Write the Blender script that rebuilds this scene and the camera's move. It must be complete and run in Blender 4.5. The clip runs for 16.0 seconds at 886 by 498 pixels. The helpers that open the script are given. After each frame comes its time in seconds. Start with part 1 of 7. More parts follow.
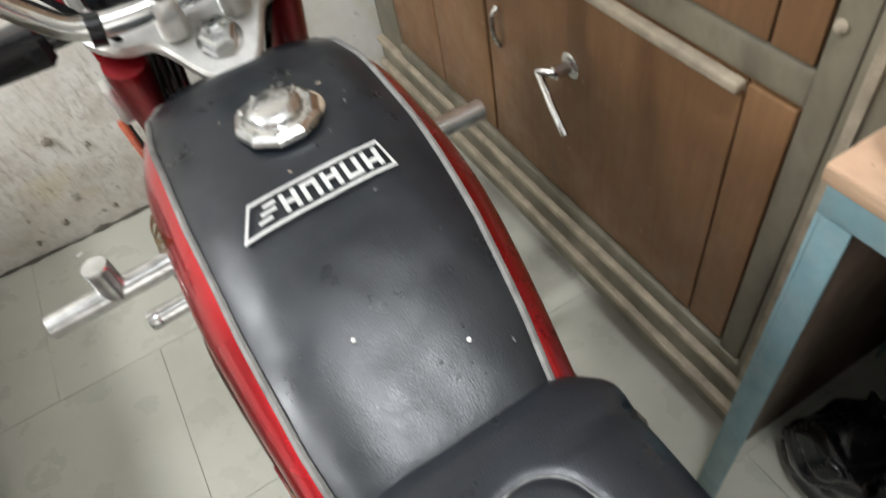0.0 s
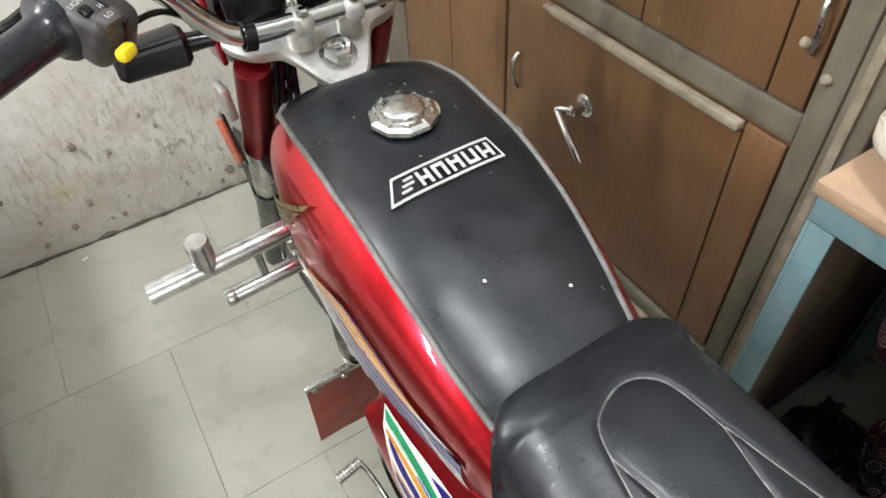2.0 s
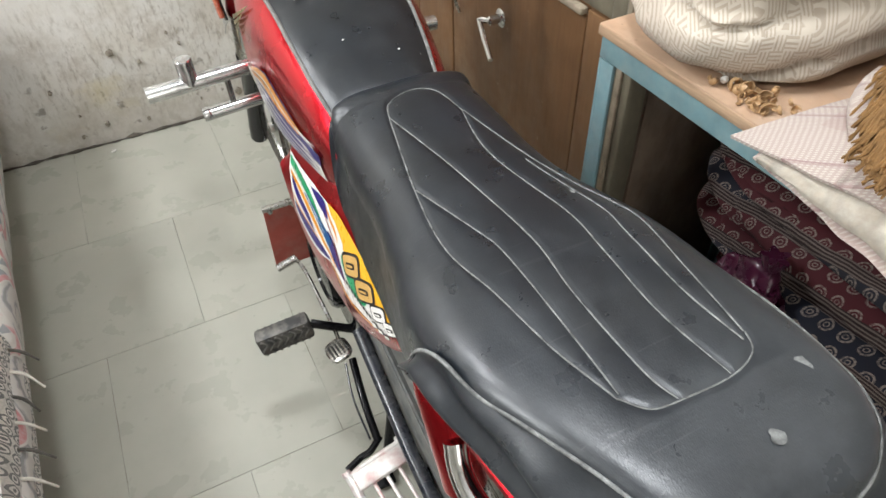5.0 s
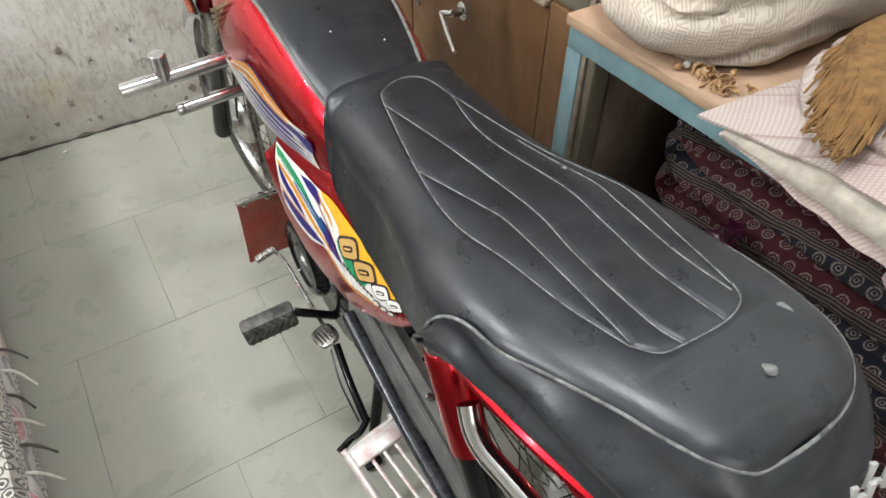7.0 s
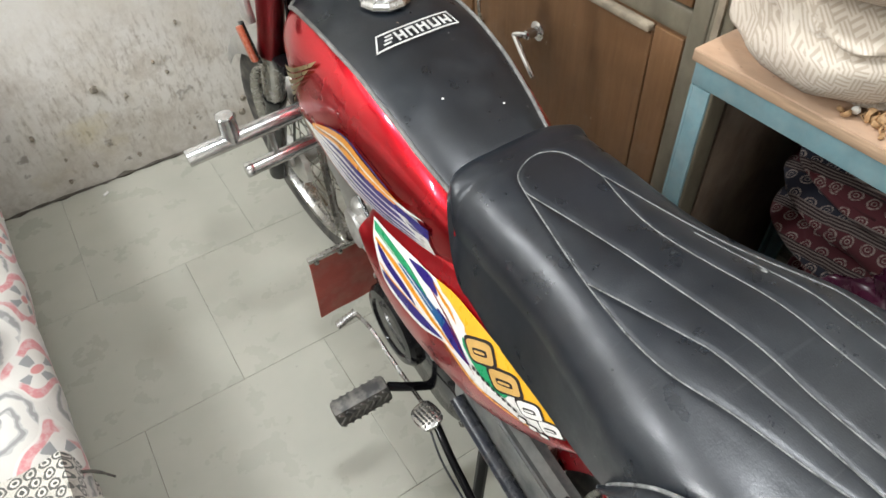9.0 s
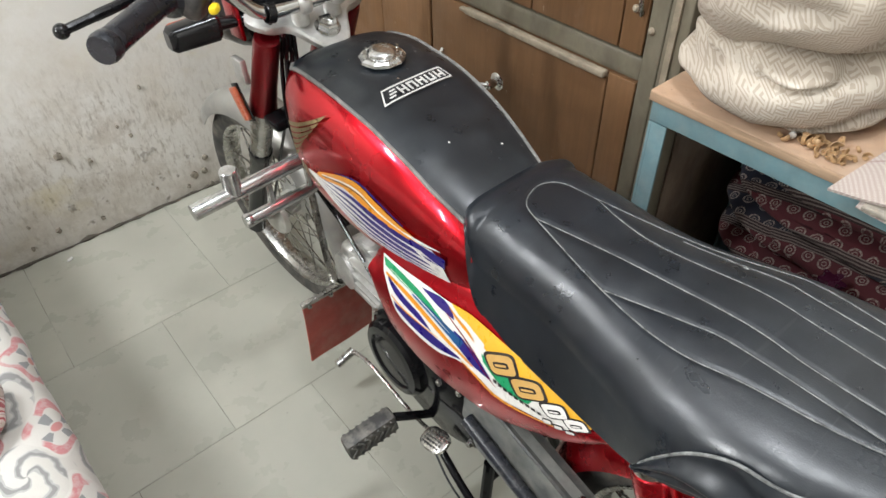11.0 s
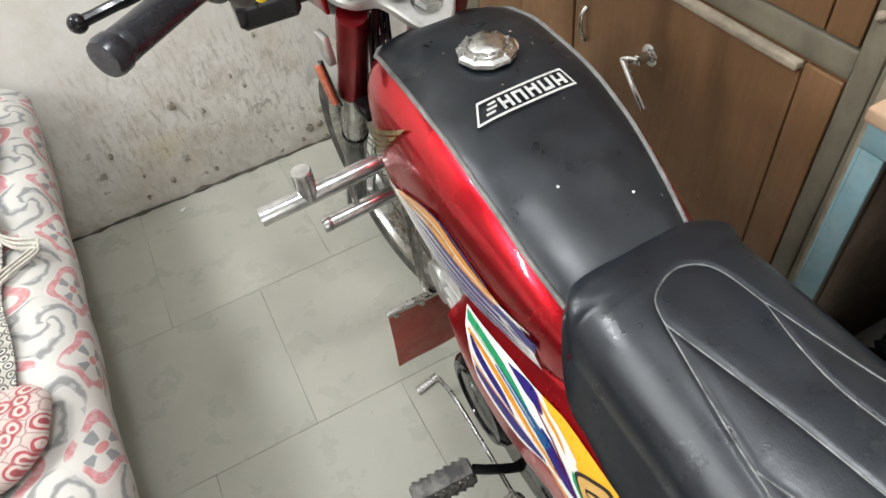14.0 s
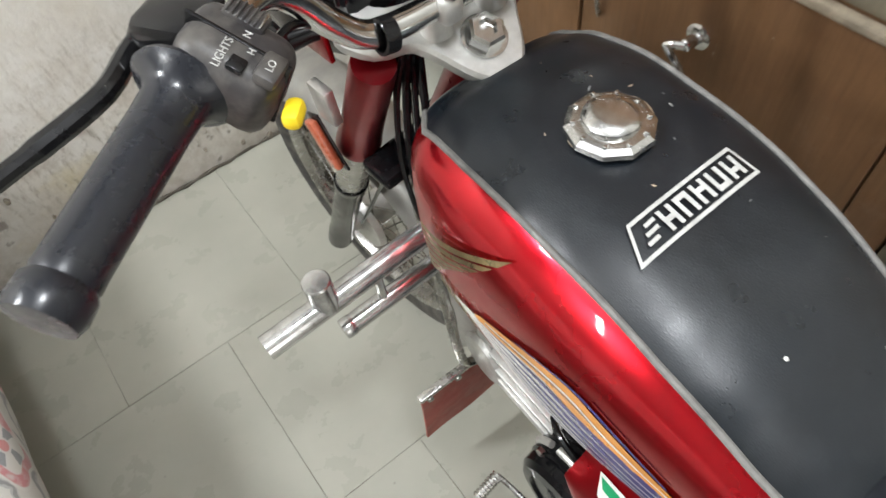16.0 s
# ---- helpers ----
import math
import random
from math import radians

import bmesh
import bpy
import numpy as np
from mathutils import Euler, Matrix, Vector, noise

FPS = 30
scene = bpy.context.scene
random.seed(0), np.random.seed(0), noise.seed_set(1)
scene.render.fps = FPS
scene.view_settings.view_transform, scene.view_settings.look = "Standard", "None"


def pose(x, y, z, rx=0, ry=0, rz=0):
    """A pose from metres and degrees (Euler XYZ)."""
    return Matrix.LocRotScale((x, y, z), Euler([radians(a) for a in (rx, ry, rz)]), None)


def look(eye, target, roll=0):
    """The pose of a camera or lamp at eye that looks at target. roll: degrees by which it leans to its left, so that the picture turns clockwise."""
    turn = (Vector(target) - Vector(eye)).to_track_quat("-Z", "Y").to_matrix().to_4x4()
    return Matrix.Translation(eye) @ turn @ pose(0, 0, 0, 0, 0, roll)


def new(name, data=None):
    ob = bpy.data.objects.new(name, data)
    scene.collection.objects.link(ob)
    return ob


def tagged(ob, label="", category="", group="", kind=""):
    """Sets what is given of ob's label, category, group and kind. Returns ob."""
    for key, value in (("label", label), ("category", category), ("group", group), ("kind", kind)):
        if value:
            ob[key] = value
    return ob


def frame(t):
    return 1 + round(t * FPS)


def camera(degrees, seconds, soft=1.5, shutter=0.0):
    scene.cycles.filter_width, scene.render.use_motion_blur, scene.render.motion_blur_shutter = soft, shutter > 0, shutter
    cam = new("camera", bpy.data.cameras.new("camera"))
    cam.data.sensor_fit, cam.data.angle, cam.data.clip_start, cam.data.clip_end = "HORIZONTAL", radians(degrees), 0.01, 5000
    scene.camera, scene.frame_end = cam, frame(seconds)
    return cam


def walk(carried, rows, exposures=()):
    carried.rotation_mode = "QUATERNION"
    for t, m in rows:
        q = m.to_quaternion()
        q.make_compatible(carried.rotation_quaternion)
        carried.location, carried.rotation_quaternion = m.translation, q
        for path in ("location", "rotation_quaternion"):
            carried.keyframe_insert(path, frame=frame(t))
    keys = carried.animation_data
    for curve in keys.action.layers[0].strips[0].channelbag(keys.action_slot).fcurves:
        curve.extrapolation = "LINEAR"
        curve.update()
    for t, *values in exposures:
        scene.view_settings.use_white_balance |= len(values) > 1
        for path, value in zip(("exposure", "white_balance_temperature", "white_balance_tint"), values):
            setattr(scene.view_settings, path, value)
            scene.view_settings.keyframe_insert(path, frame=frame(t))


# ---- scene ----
cam = camera(67.8, 16.0, shutter=0.4)
PATH = [
    (0, (-0.014, -0.235, 1.161), (0.43, 0.959, -0.381), -13.1),
    (0.5, (-0.028, -0.223, 1.203), (0.334, 1.118, -0.235), -13.0),
    (1, (-0.079, -0.214, 1.198), (0.189, 1.116, -0.271), -12.1),
    (1.5, (-0.138, -0.236, 1.213), (0.248, 1.031, -0.285), -10.1),
    (2, (-0.192, -0.284, 1.227), (0.462, 0.914, -0.235), -4.0),
    (2.5, (-0.192, -0.369, 1.219), (0.338, 0.884, -0.247), -4.6),
    (3, (-0.121, -0.51, 1.209), (0.148, 0.85, -0.233), -5.9),
    (3.5, (-0.1, -0.589, 1.212), (0.11, 0.765, -0.245), -5.6),
    (4, (-0.118, -0.656, 1.192), (0.241, 0.606, -0.317), -3.9),
    (4.5, (-0.175, -0.733, 1.208), (0.299, 0.552, -0.249), -3.4),
    (4.7, (-0.199, -0.767, 1.216), (0.333, 0.535, -0.206), -3.2),
    (6.8, (-0.303, -0.785, 1.24), (0.444, 0.42, -0.17), 1.1),
    (7, (-0.308, -0.783, 1.242), (0.437, 0.407, -0.183), 0.6),
    (7.5, (-0.299, -0.715, 1.234), (0.335, 0.47, -0.247), -0.7),
    (8, (-0.248, -0.586, 1.215), (0.236, 0.639, -0.29), -4.3),
    (8.5, (-0.272, -0.554, 1.225), (0.27, 0.668, -0.262), -3.4),
    (8.7, (-0.296, -0.551, 1.238), (0.308, 0.652, -0.241), -3.8),
    (10.8, (-0.465, -0.555, 1.297), (0.447, 0.581, -0.074), -1.5),
    (11, (-0.461, -0.555, 1.301), (0.451, 0.587, -0.064), -1.8),
    (11.5, (-0.474, -0.56, 1.312), (0.425, 0.61, -0.039), -2.2),
    (12, (-0.472, -0.562, 1.306), (0.437, 0.607, -0.038), -2.5),
    (12.5, (-0.477, -0.572, 1.309), (0.411, 0.591, -0.054), -4.2),
    (13, (-0.444, -0.538, 1.294), (0.292, 0.648, -0.138), -7.6),
    (13.5, (-0.331, -0.434, 1.266), (0.206, 0.812, -0.203), -8.0),
    (14, (-0.267, -0.373, 1.258), (0.202, 0.868, -0.238), -9.3),
    (14.5, (-0.26, -0.286, 1.253), (0.299, 0.913, -0.247), -8.0),
    (15, (-0.307, -0.158, 1.26), (0.402, 0.877, -0.297), -4.7),
    (15.5, (-0.303, -0.079, 1.251), (0.418, 0.908, -0.333), -5.0),
    (16, (-0.247, -0.022, 1.215), (0.311, 0.953, -0.44), -9.2),
]
walk(cam, [(t, look(eye, target, roll)) for t, eye, target, roll in PATH], [(0.0, -0.02), (0.5, 0.13), (1.0, 0.11), (1.5, 0.09), (2.5, -0.03), (3.5, 0.08), (4.5, 0.08), (7.0, -0.08), (8.0, 0.13), (8.6, 0.07), (11.0, -0.09), (13.5, -0.09), (15.0, 0.01), (16.0, -0.1)])

# ---- light ----
world = bpy.data.worlds.new("world")
scene.world = world
world.use_nodes = True
world.node_tree.nodes["Background"].inputs[0].default_value = (0.05, 0.055, 0.06, 1)
world.node_tree.nodes["Background"].inputs[1].default_value = 0.3


def area_light(name, m, sx, sy, watts, colour):
    data = bpy.data.lights.new(name, "AREA")
    data.shape, data.size, data.size_y, data.energy, data.color = "RECTANGLE", sx, sy, watts, colour
    ob = new(name, data)
    ob.matrix_world = m
    return ob


# a tube lamp on the wall beyond the bed, a second tube hung over it, a bright bulb over the bike, and a weak fill lamp
# added behind
area_light("tube_glow", look((-2.60, 0.10, 2.06), (-0.2, 0.10, 0.75)), 0.09, 1.2, 74, (0.955, 0.985, 1.0))
area_light("lamp_glow", pose(-1.28, 0.78, 2.42, -4, -10, 0), 0.60, 0.12, 44, (0.94, 0.97, 1.0))
bulb = bpy.data.lights.new("bulb_glow", "POINT")
bulb.energy, bulb.shadow_soft_size, bulb.color = 60, 0.085, (0.93, 0.965, 1.0)
new("bulb_glow", bulb).matrix_world = pose(-0.04, -0.33, 2.50)
# added fill that brightens seat and bench; no source is known there
area_light("south_fill", look((-0.45, -2.66, 1.05), (-0.30, 0.0, 0.95)), 0.9, 1.9, 14, (1.0, 0.985, 0.95))

# ---- materials ----


class Nodes:
    """A short way to write node trees."""

    def __init__(self, name):
        self.mat = bpy.data.materials.new(name)
        self.mat.use_nodes = True
        self.tree = self.mat.node_tree
        self.bsdf = self.tree.nodes["Principled BSDF"]

    def node(self, kind, **settings):
        n = self.tree.nodes.new(kind)
        for key, value in settings.items():
            if key.startswith("in_"):
                slot = key[3:].replace("_", " ")
                slot = int(slot) if slot.isdigit() else slot
                if hasattr(value, "is_output"):
                    self.tree.links.new(value, n.inputs[slot])
                else:
                    n.inputs[slot].default_value = value
            else:
                setattr(n, key, value)
        return n

    def link(self, a, b):
        self.tree.links.new(a, b)

    def set(self, slot, value):
        if hasattr(value, "is_output"):
            self.link(value, self.bsdf.inputs[slot])
        else:
            self.bsdf.inputs[slot].default_value = value

    def coords(self, scale=(1, 1, 1), rot=(0, 0, 0), kind="Object"):
        tc = self.node("ShaderNodeTexCoord")
        mp = self.node("ShaderNodeMapping", in_Vector=tc.outputs[kind], in_Scale=scale, in_Rotation=rot)
        return mp.outputs[0]

    def flat_coords(self, u, v):
        """Coordinates along two directions only, for prints on cloth."""
        tc = self.node("ShaderNodeTexCoord").outputs["Object"]
        a, b = (self.node("ShaderNodeVectorMath", operation="DOT_PRODUCT", in_0=tc, in_1=d).outputs["Value"] for d in (u, v))
        return self.node("ShaderNodeCombineXYZ", in_X=a, in_Y=b, in_Z=0.013).outputs[0]

    def noise(self, vec, scale, detail=4, rough=0.6):
        return self.node("ShaderNodeTexNoise", in_Vector=vec, in_Scale=scale, in_Detail=detail, in_Roughness=rough).outputs[0]

    def voronoi(self, vec, scale, feature="F1", rnd=1.0, dims="3D"):
        return self.node("ShaderNodeTexVoronoi", feature=feature, voronoi_dimensions=dims, in_Vector=vec, in_Scale=scale, in_Randomness=rnd)

    def ramp(self, fac, stops, interp="LINEAR"):
        r = self.node("ShaderNodeValToRGB", in_0=fac)
        r.color_ramp.interpolation = interp
        els = r.color_ramp.elements
        while len(els) < len(stops):
            els.new(0.5)
        for e, (p, c) in zip(els, stops):
            e.position = p
            e.color = (c, c, c, 1) if isinstance(c, (int, float)) else (*c, 1)
        return r.outputs[0]

    def mix(self, fac, a, b, blend="MIX"):
        m = self.node("ShaderNodeMix", data_type="RGBA", blend_type=blend)
        for slot, value in ((0, fac), (6, a), (7, b)):
            if hasattr(value, "is_output"):
                self.link(value, m.inputs[slot])
            else:
                m.inputs[slot].default_value = value if isinstance(value, (int, float)) else (*value, 1)
        return m.outputs[2]

    def math(self, op, a, b=0.0):
        return self.node("ShaderNodeMath", operation=op, in_0=a, in_1=b).outputs[0]

    def bump(self, height, strength, dist=0.001, normal=None):
        b = self.node("ShaderNodeBump", in_Height=height, in_Strength=strength, in_Distance=dist)
        if normal:
            self.link(normal, b.inputs["Normal"])
        return b.outputs[0]


def surface(name, base, rough=0.5, metal=0.0, var=0.25, scale=14.0, dust=0.0, bump=0.15, grain=350.0, coat=0.0, stretch=(1, 1, 1), dusty=(0.42, 0.39, 0.33), spec=0.5, polish=0.08, specks=0.0):
    """A worn plain surface: tone varies at two scales, with some dust, fine relief and uneven gloss."""
    n = Nodes(name)
    v = n.coords(stretch)
    big, small = n.noise(v, scale, 5), n.noise(v, scale * 9, 3)
    dark = tuple(c * (1 - var) for c in base)
    light = tuple(min(1, c * (1 + var * 0.6) + 0.004) for c in base)
    col = n.mix(n.ramp(big, [(0.3, 0.0), (0.7, 1.0)]), dark, light)
    col = n.mix(n.math("MULTIPLY", n.ramp(small, [(0.45, 0.0), (0.75, 1.0)]), 0.35 * min(1, var * 2)), col, dark)
    if dust:
        col = n.mix(n.math("MULTIPLY", n.ramp(n.noise(v, scale * 1.7, 6), [(0.42, 0.0), (0.72, 1.0)]), dust), col, dusty)
    if specks:
        dot = n.ramp(n.voronoi(v, 110).outputs[0], [(0.05, 1.0), (0.16, 0.0)])
        col = n.mix(n.math("MULTIPLY", dot, n.ramp(n.noise(v, 16, 3), [(0.48, 0.0), (0.62, specks)])), col, tuple(c * 0.3 for c in base))
    n.set("Base Color", col)
    r = n.ramp(n.noise(v, scale * 2.3, 4), [(0.25, max(0.02, rough - 0.09)), (0.75, min(1, rough + 0.12))])
    n.set("Roughness", r)
    n.set("Metallic", metal)
    n.set("Specular IOR Level", spec)
    if coat:
        n.set("Coat Weight", coat)
        n.set("Coat Roughness", polish)
    if bump:
        n.set("Normal", n.bump(n.noise(v, grain, 3), bump, 0.0006))
    return n.mat


def leather(name, base, rough, dusty, grain, worn, creases):
    """Black vinyl with a fine pebbled grain, creases, dust and rubbed spots."""
    n = Nodes(name)
    v = n.coords()
    vs = n.coords((1, 0.35, 1))
    big = n.noise(v, 9, 5)
    col = n.mix(n.ramp(big, [(0.3, 0.0), (0.75, 1.0)]), tuple(c * 0.75 for c in base), tuple(c * 1.5 for c in base))
    col = n.mix(n.math("MULTIPLY", n.ramp(n.noise(v, 24, 7, 0.7), [(0.5, 0.0), (0.78, 1.0)]), dusty), col, (0.27, 0.28, 0.285))
    fleck = n.ramp(n.voronoi(v, 120).outputs[0], [(0.0, 1.0), (0.075, 0.0)])
    col = n.mix(n.math("MULTIPLY", fleck, n.ramp(n.noise(v, 60, 2), [(0.55, 0.0), (0.66, dusty)])), col, (0.5, 0.48, 0.42))
    if worn:
        # grey dust and long scuffs on the pillion end of the seat
        along_y = n.node("ShaderNodeSeparateXYZ", in_0=n.node("ShaderNodeTexCoord").outputs["Object"]).outputs["Y"]
        rear = n.ramp(n.math("ADD", n.math("MULTIPLY", along_y, -1.0), n.math("MULTIPLY", n.noise(v, 6, 4), 0.22)), [(0.42, 0.0), (0.72, 1.0)])
        haze = n.ramp(n.noise(v, 14, 8, 0.72), [(0.32, 0.15), (0.72, 1.0)])
        col = n.mix(n.math("MULTIPLY", n.math("MULTIPLY", rear, haze), worn), col, (0.105, 0.112, 0.118))
        for turn, freq in ((0.5, 60), (-0.35, 85)):
            line = n.ramp(n.noise(n.coords((0.06, 1.4, 1.0), (0, 0, turn)), freq, 2), [(0.70, 0.0), (0.72, 1.0)])
            col = n.mix(n.math("MULTIPLY", line, n.math("ADD", n.math("MULTIPLY", rear, 0.13), 0.02)), col, (0.16, 0.165, 0.165))
    n.set("Base Color", col)
    n.set("Roughness", n.ramp(n.noise(v, 30, 5), [(0.3, rough - 0.08), (0.75, rough + 0.12)]))
    cell = n.voronoi(vs, grain, "DISTANCE_TO_EDGE").outputs[0]
    b1 = n.bump(n.ramp(cell, [(0.0, 0.0), (0.3, 1.0)]), 0.13, 0.0004)
    b2 = n.bump(n.noise(n.coords((1.0, 0.4, 1)), 42, 4), 0.022, 0.002, b1)
    wrinkle = n.ramp(n.noise(n.coords(creases, (0, 0, 0.2)), 190, 4, 0.6), [(0.25, 0.0), (0.75, 1.0)])
    depth = n.ramp(n.noise(v, 7, 3), [(0.32, 0.04), (0.62, 0.12 if worn else 0.12)])
    if not worn:  # the cover is stretched smooth but for the fold ahead of the seat
        fold = n.ramp(n.math("MULTIPLY", n.node("ShaderNodeSeparateXYZ", in_0=v).outputs["Y"], -1.0), [(0.0, 0.25), (0.05, 1.0)])
        depth = n.math("MULTIPLY", depth, fold)
    b3 = n.bump(wrinkle, depth, 0.0006, b2)
    n.set("Normal", b3)
    n.set("Specular IOR Level", 0.57)
    return n.mat


def wall_paint():
    """Old off-white distemper, scuffed and scratched in patches, with grimy blotches and pitted spots."""
    n = Nodes("wall_paint")
    v = n.coords()
    vs = n.coords((1, 1, 0.28), (0, 0.12, 0))
    base = n.mix(n.ramp(n.noise(v, 1.6, 5), [(0.3, 0.0), (0.7, 1.0)]), (0.60, 0.575, 0.52), (0.715, 0.695, 0.65))
    base = n.mix(n.math("MULTIPLY", n.ramp(n.noise(v, 6.0, 7, 0.7), [(0.45, 0.0), (0.72, 1.0)]), 0.5), base, (0.50, 0.44, 0.34))
    # the scuffed patch, where wheels and feet have rubbed
    tc = n.node("ShaderNodeTexCoord")
    mp = n.node("ShaderNodeMapping", vector_type="TEXTURE", in_Vector=tc.outputs["Object"], in_Location=(-0.22, 1.27, 0.24), in_Scale=(0.62, 1.0, 0.30))
    away = n.node("ShaderNodeVectorMath", operation="LENGTH", in_0=mp.outputs[0]).outputs["Value"]
    patch = n.ramp(n.math("ADD", away, n.math("MULTIPLY", n.math("SUBTRACT", n.noise(v, 7, 5), 0.5), 1.1)), [(0.35, 1.0), (1.05, 0.0)])
    streak = n.ramp(n.noise(vs, 75, 6, 0.75), [(0.50, 0.0), (0.66, 1.0)])
    base = n.mix(n.math("MULTIPLY", n.math("MULTIPLY", streak, patch), 0.95), base, (0.33, 0.29, 0.235))
    base = n.mix(n.math("MULTIPLY", n.ramp(n.noise(v, 13, 6, 0.75), [(0.48, 0.0), (0.7, 1.0)]), n.math("MULTIPLY", patch, 0.9)), base, (0.43, 0.385, 0.32))
    speck = n.ramp(n.voronoi(v, 34).outputs[0], [(0.05, 1.0), (0.10, 0.0)])
    base = n.mix(n.math("MULTIPLY", speck, n.ramp(n.noise(v, 10, 2), [(0.60, 0.0), (0.68, 0.6)])), base, (0.24, 0.20, 0.16))
    yellow = n.ramp(n.noise(n.coords((1, 1, 1.3)), 2.3, 6, 0.65), [(0.60, 0.0), (0.72, 0.6)])
    base = n.mix(yellow, base, (0.56, 0.49, 0.29))
    # splashed dirt that thins out above the floor
    height = n.node("ShaderNodeSeparateXYZ", in_0=tc.outputs["Object"]).outputs["Z"]
    low = n.ramp(n.math("ADD", height, n.math("MULTIPLY", n.noise(v, 9, 6, 0.7), 0.30)), [(0.14, 0.75), (0.34, 0.0)])
    base = n.mix(n.math("MULTIPLY", low, n.ramp(n.noise(v, 22, 6, 0.7), [(0.36, 0.25), (0.62, 1.0)])), base, (0.34, 0.30, 0.24))
    blot = n.ramp(n.noise(v, 17, 4, 0.6), [(0.64, 0.0), (0.69, 1.0)])
    base = n.mix(n.math("MULTIPLY", blot, n.ramp(height, [(0.10, 0.8), (0.42, 0.0)])), base, (0.15, 0.125, 0.10))
    n.set("Base Color", base)
    n.set("Roughness", 0.82)
    b = n.bump(n.noise(v, 8, 8, 0.62), 0.35, 0.010)
    b = n.bump(n.noise(vs, 90, 4), n.math("MULTIPLY", patch, 0.5), 0.002, b)
    n.set("Normal", b)
    return n.mat


def tile_glaze():
    """Pale grey-green ceramic, slightly mottled and dirty, with a soft gloss."""
    n = Nodes("tile_glaze")
    v = n.coords()
    info = n.node("ShaderNodeObjectInfo")
    tc = n.node("ShaderNodeTexCoord")
    shift = n.node("ShaderNodeVectorMath", operation="MULTIPLY_ADD", in_0=info.outputs["Location"], in_1=(3.1, 2.7, 1.0), in_2=tc.outputs["Object"]).outputs[0]
    base = n.mix(n.ramp(n.noise(shift, 5, 6), [(0.3, 0.0), (0.7, 1.0)]), (0.415, 0.413, 0.350), (0.475, 0.470, 0.400))
    base = n.mix(n.math("MULTIPLY", info.outputs["Random"], 0.16), base, (0.33, 0.34, 0.295))
    grime = n.ramp(n.noise(shift, 11, 8, 0.72), [(0.60, 0.0), (0.82, 0.25)])
    base = n.mix(grime, base, (0.25, 0.235, 0.19))
    spot = n.ramp(n.voronoi(shift, 21).outputs[0], [(0.03, 0.8), (0.075, 0.0)])
    base = n.mix(n.math("MULTIPLY", spot, n.ramp(n.noise(shift, 13, 2), [(0.57, 0.0), (0.63, 0.8)])), base, (0.22, 0.20, 0.165))
    smudge = n.ramp(n.noise(n.coords((1.0, 2.2, 1.0), (0, 0, 0.6)), 9, 3), [(0.68, 0.0), (0.80, 0.16)])
    base = n.mix(smudge, base, (0.30, 0.285, 0.24))
    n.set("Base Color", base)
    n.set("Roughness", n.ramp(n.noise(shift, 9, 5), [(0.3, 0.22), (0.75, 0.42)]))
    n.set("Specular IOR Level", 0.45)
    n.set("Normal", n.bump(n.noise(shift, 26, 3), 0.05, 0.002))
    return n.mat


def door_wood(name, base, streaks=True):
    """Brown-painted old plank with vertical streaks, chips and grime."""
    n = Nodes(name)
    v = n.coords()
    vg = n.coords((1, 14, 1.1))
    col = n.mix(n.ramp(n.noise(vg, 9, 6, 0.65), [(0.25, 0.0), (0.75, 1.0)]), tuple(c * 0.82 for c in base), tuple(c * 1.15 for c in base))
    col = n.mix(n.ramp(n.noise(v, 6, 6, 0.7), [(0.45, 0.0), (0.75, 0.40)]), col, tuple(c * 0.55 for c in base))
    col = n.mix(n.ramp(n.noise(v, 15, 7, 0.75), [(0.60, 0.0), (0.72, 0.4)]), col, (0.20, 0.13, 0.085))
    chip = n.ramp(n.noise(n.coords((1, 1.6, 0.7)), 33, 5, 0.7), [(0.69, 0.0), (0.72, 0.75)])
    col = n.mix(chip, col, (0.34, 0.27, 0.20))
    n.set("Base Color", col)
    n.set("Roughness", n.ramp(n.noise(v, 20, 4), [(0.3, 0.34), (0.7, 0.6)]))
    n.set("Specular IOR Level", 0.35)
    b = n.bump(n.noise(vg, 20, 4), 0.15, 0.0015)
    n.set("Normal", n.bump(n.noise(v, 160, 3), 0.12, 0.0006, b))
    return n.mat


def motif(name, ground, scale, rings, rough=0.9, rnd=0.15, weave=420.0, axes=((0, 1, 0), (0.7, 0, 0.7)), lines=0.7):
    """Printed or woven cloth: ring motifs round scattered centres on a ground colour."""
    n = Nodes(name)
    v = n.flat_coords(*axes)
    warp = n.node("ShaderNodeVectorMath", operation="MULTIPLY_ADD", in_0=n.node("ShaderNodeTexNoise", in_Vector=v, in_Scale=scale * 1.6, in_Detail=2.0).outputs["Color"], in_1=(0.35 / scale,) * 3, in_2=v).outputs[0]
    vor = n.voronoi(warp, scale, "F1", rnd, "2D")
    col = n.ramp(vor.outputs["Distance"], rings, "CONSTANT")
    wild = n.ramp(n.noise(v, scale * 0.6, 4), [(0.5, 0.0), (0.6, 1.0)])
    col = n.mix(n.math("MULTIPLY", wild, 0.3), col, ground)
    line = n.ramp(n.voronoi(warp, scale, "DISTANCE_TO_EDGE", rnd, "2D").outputs[0], [(0.0, lines), (0.05, 0.0)])
    col = n.mix(line, col, tuple(c * 0.45 for c in rings[0][1]))
    col = n.mix(n.ramp(n.noise(v, 7, 5), [(0.4, 0.0), (0.8, 0.35)]), col, tuple(c * 0.6 for c in ground))
    n.set("Base Color", col)
    n.set("Roughness", rough)
    n.set("Sheen Weight", 0.2)
    n.set("Normal", n.bump(n.noise(v, weave, 2), 0.3, 0.0012))
    return n.mat


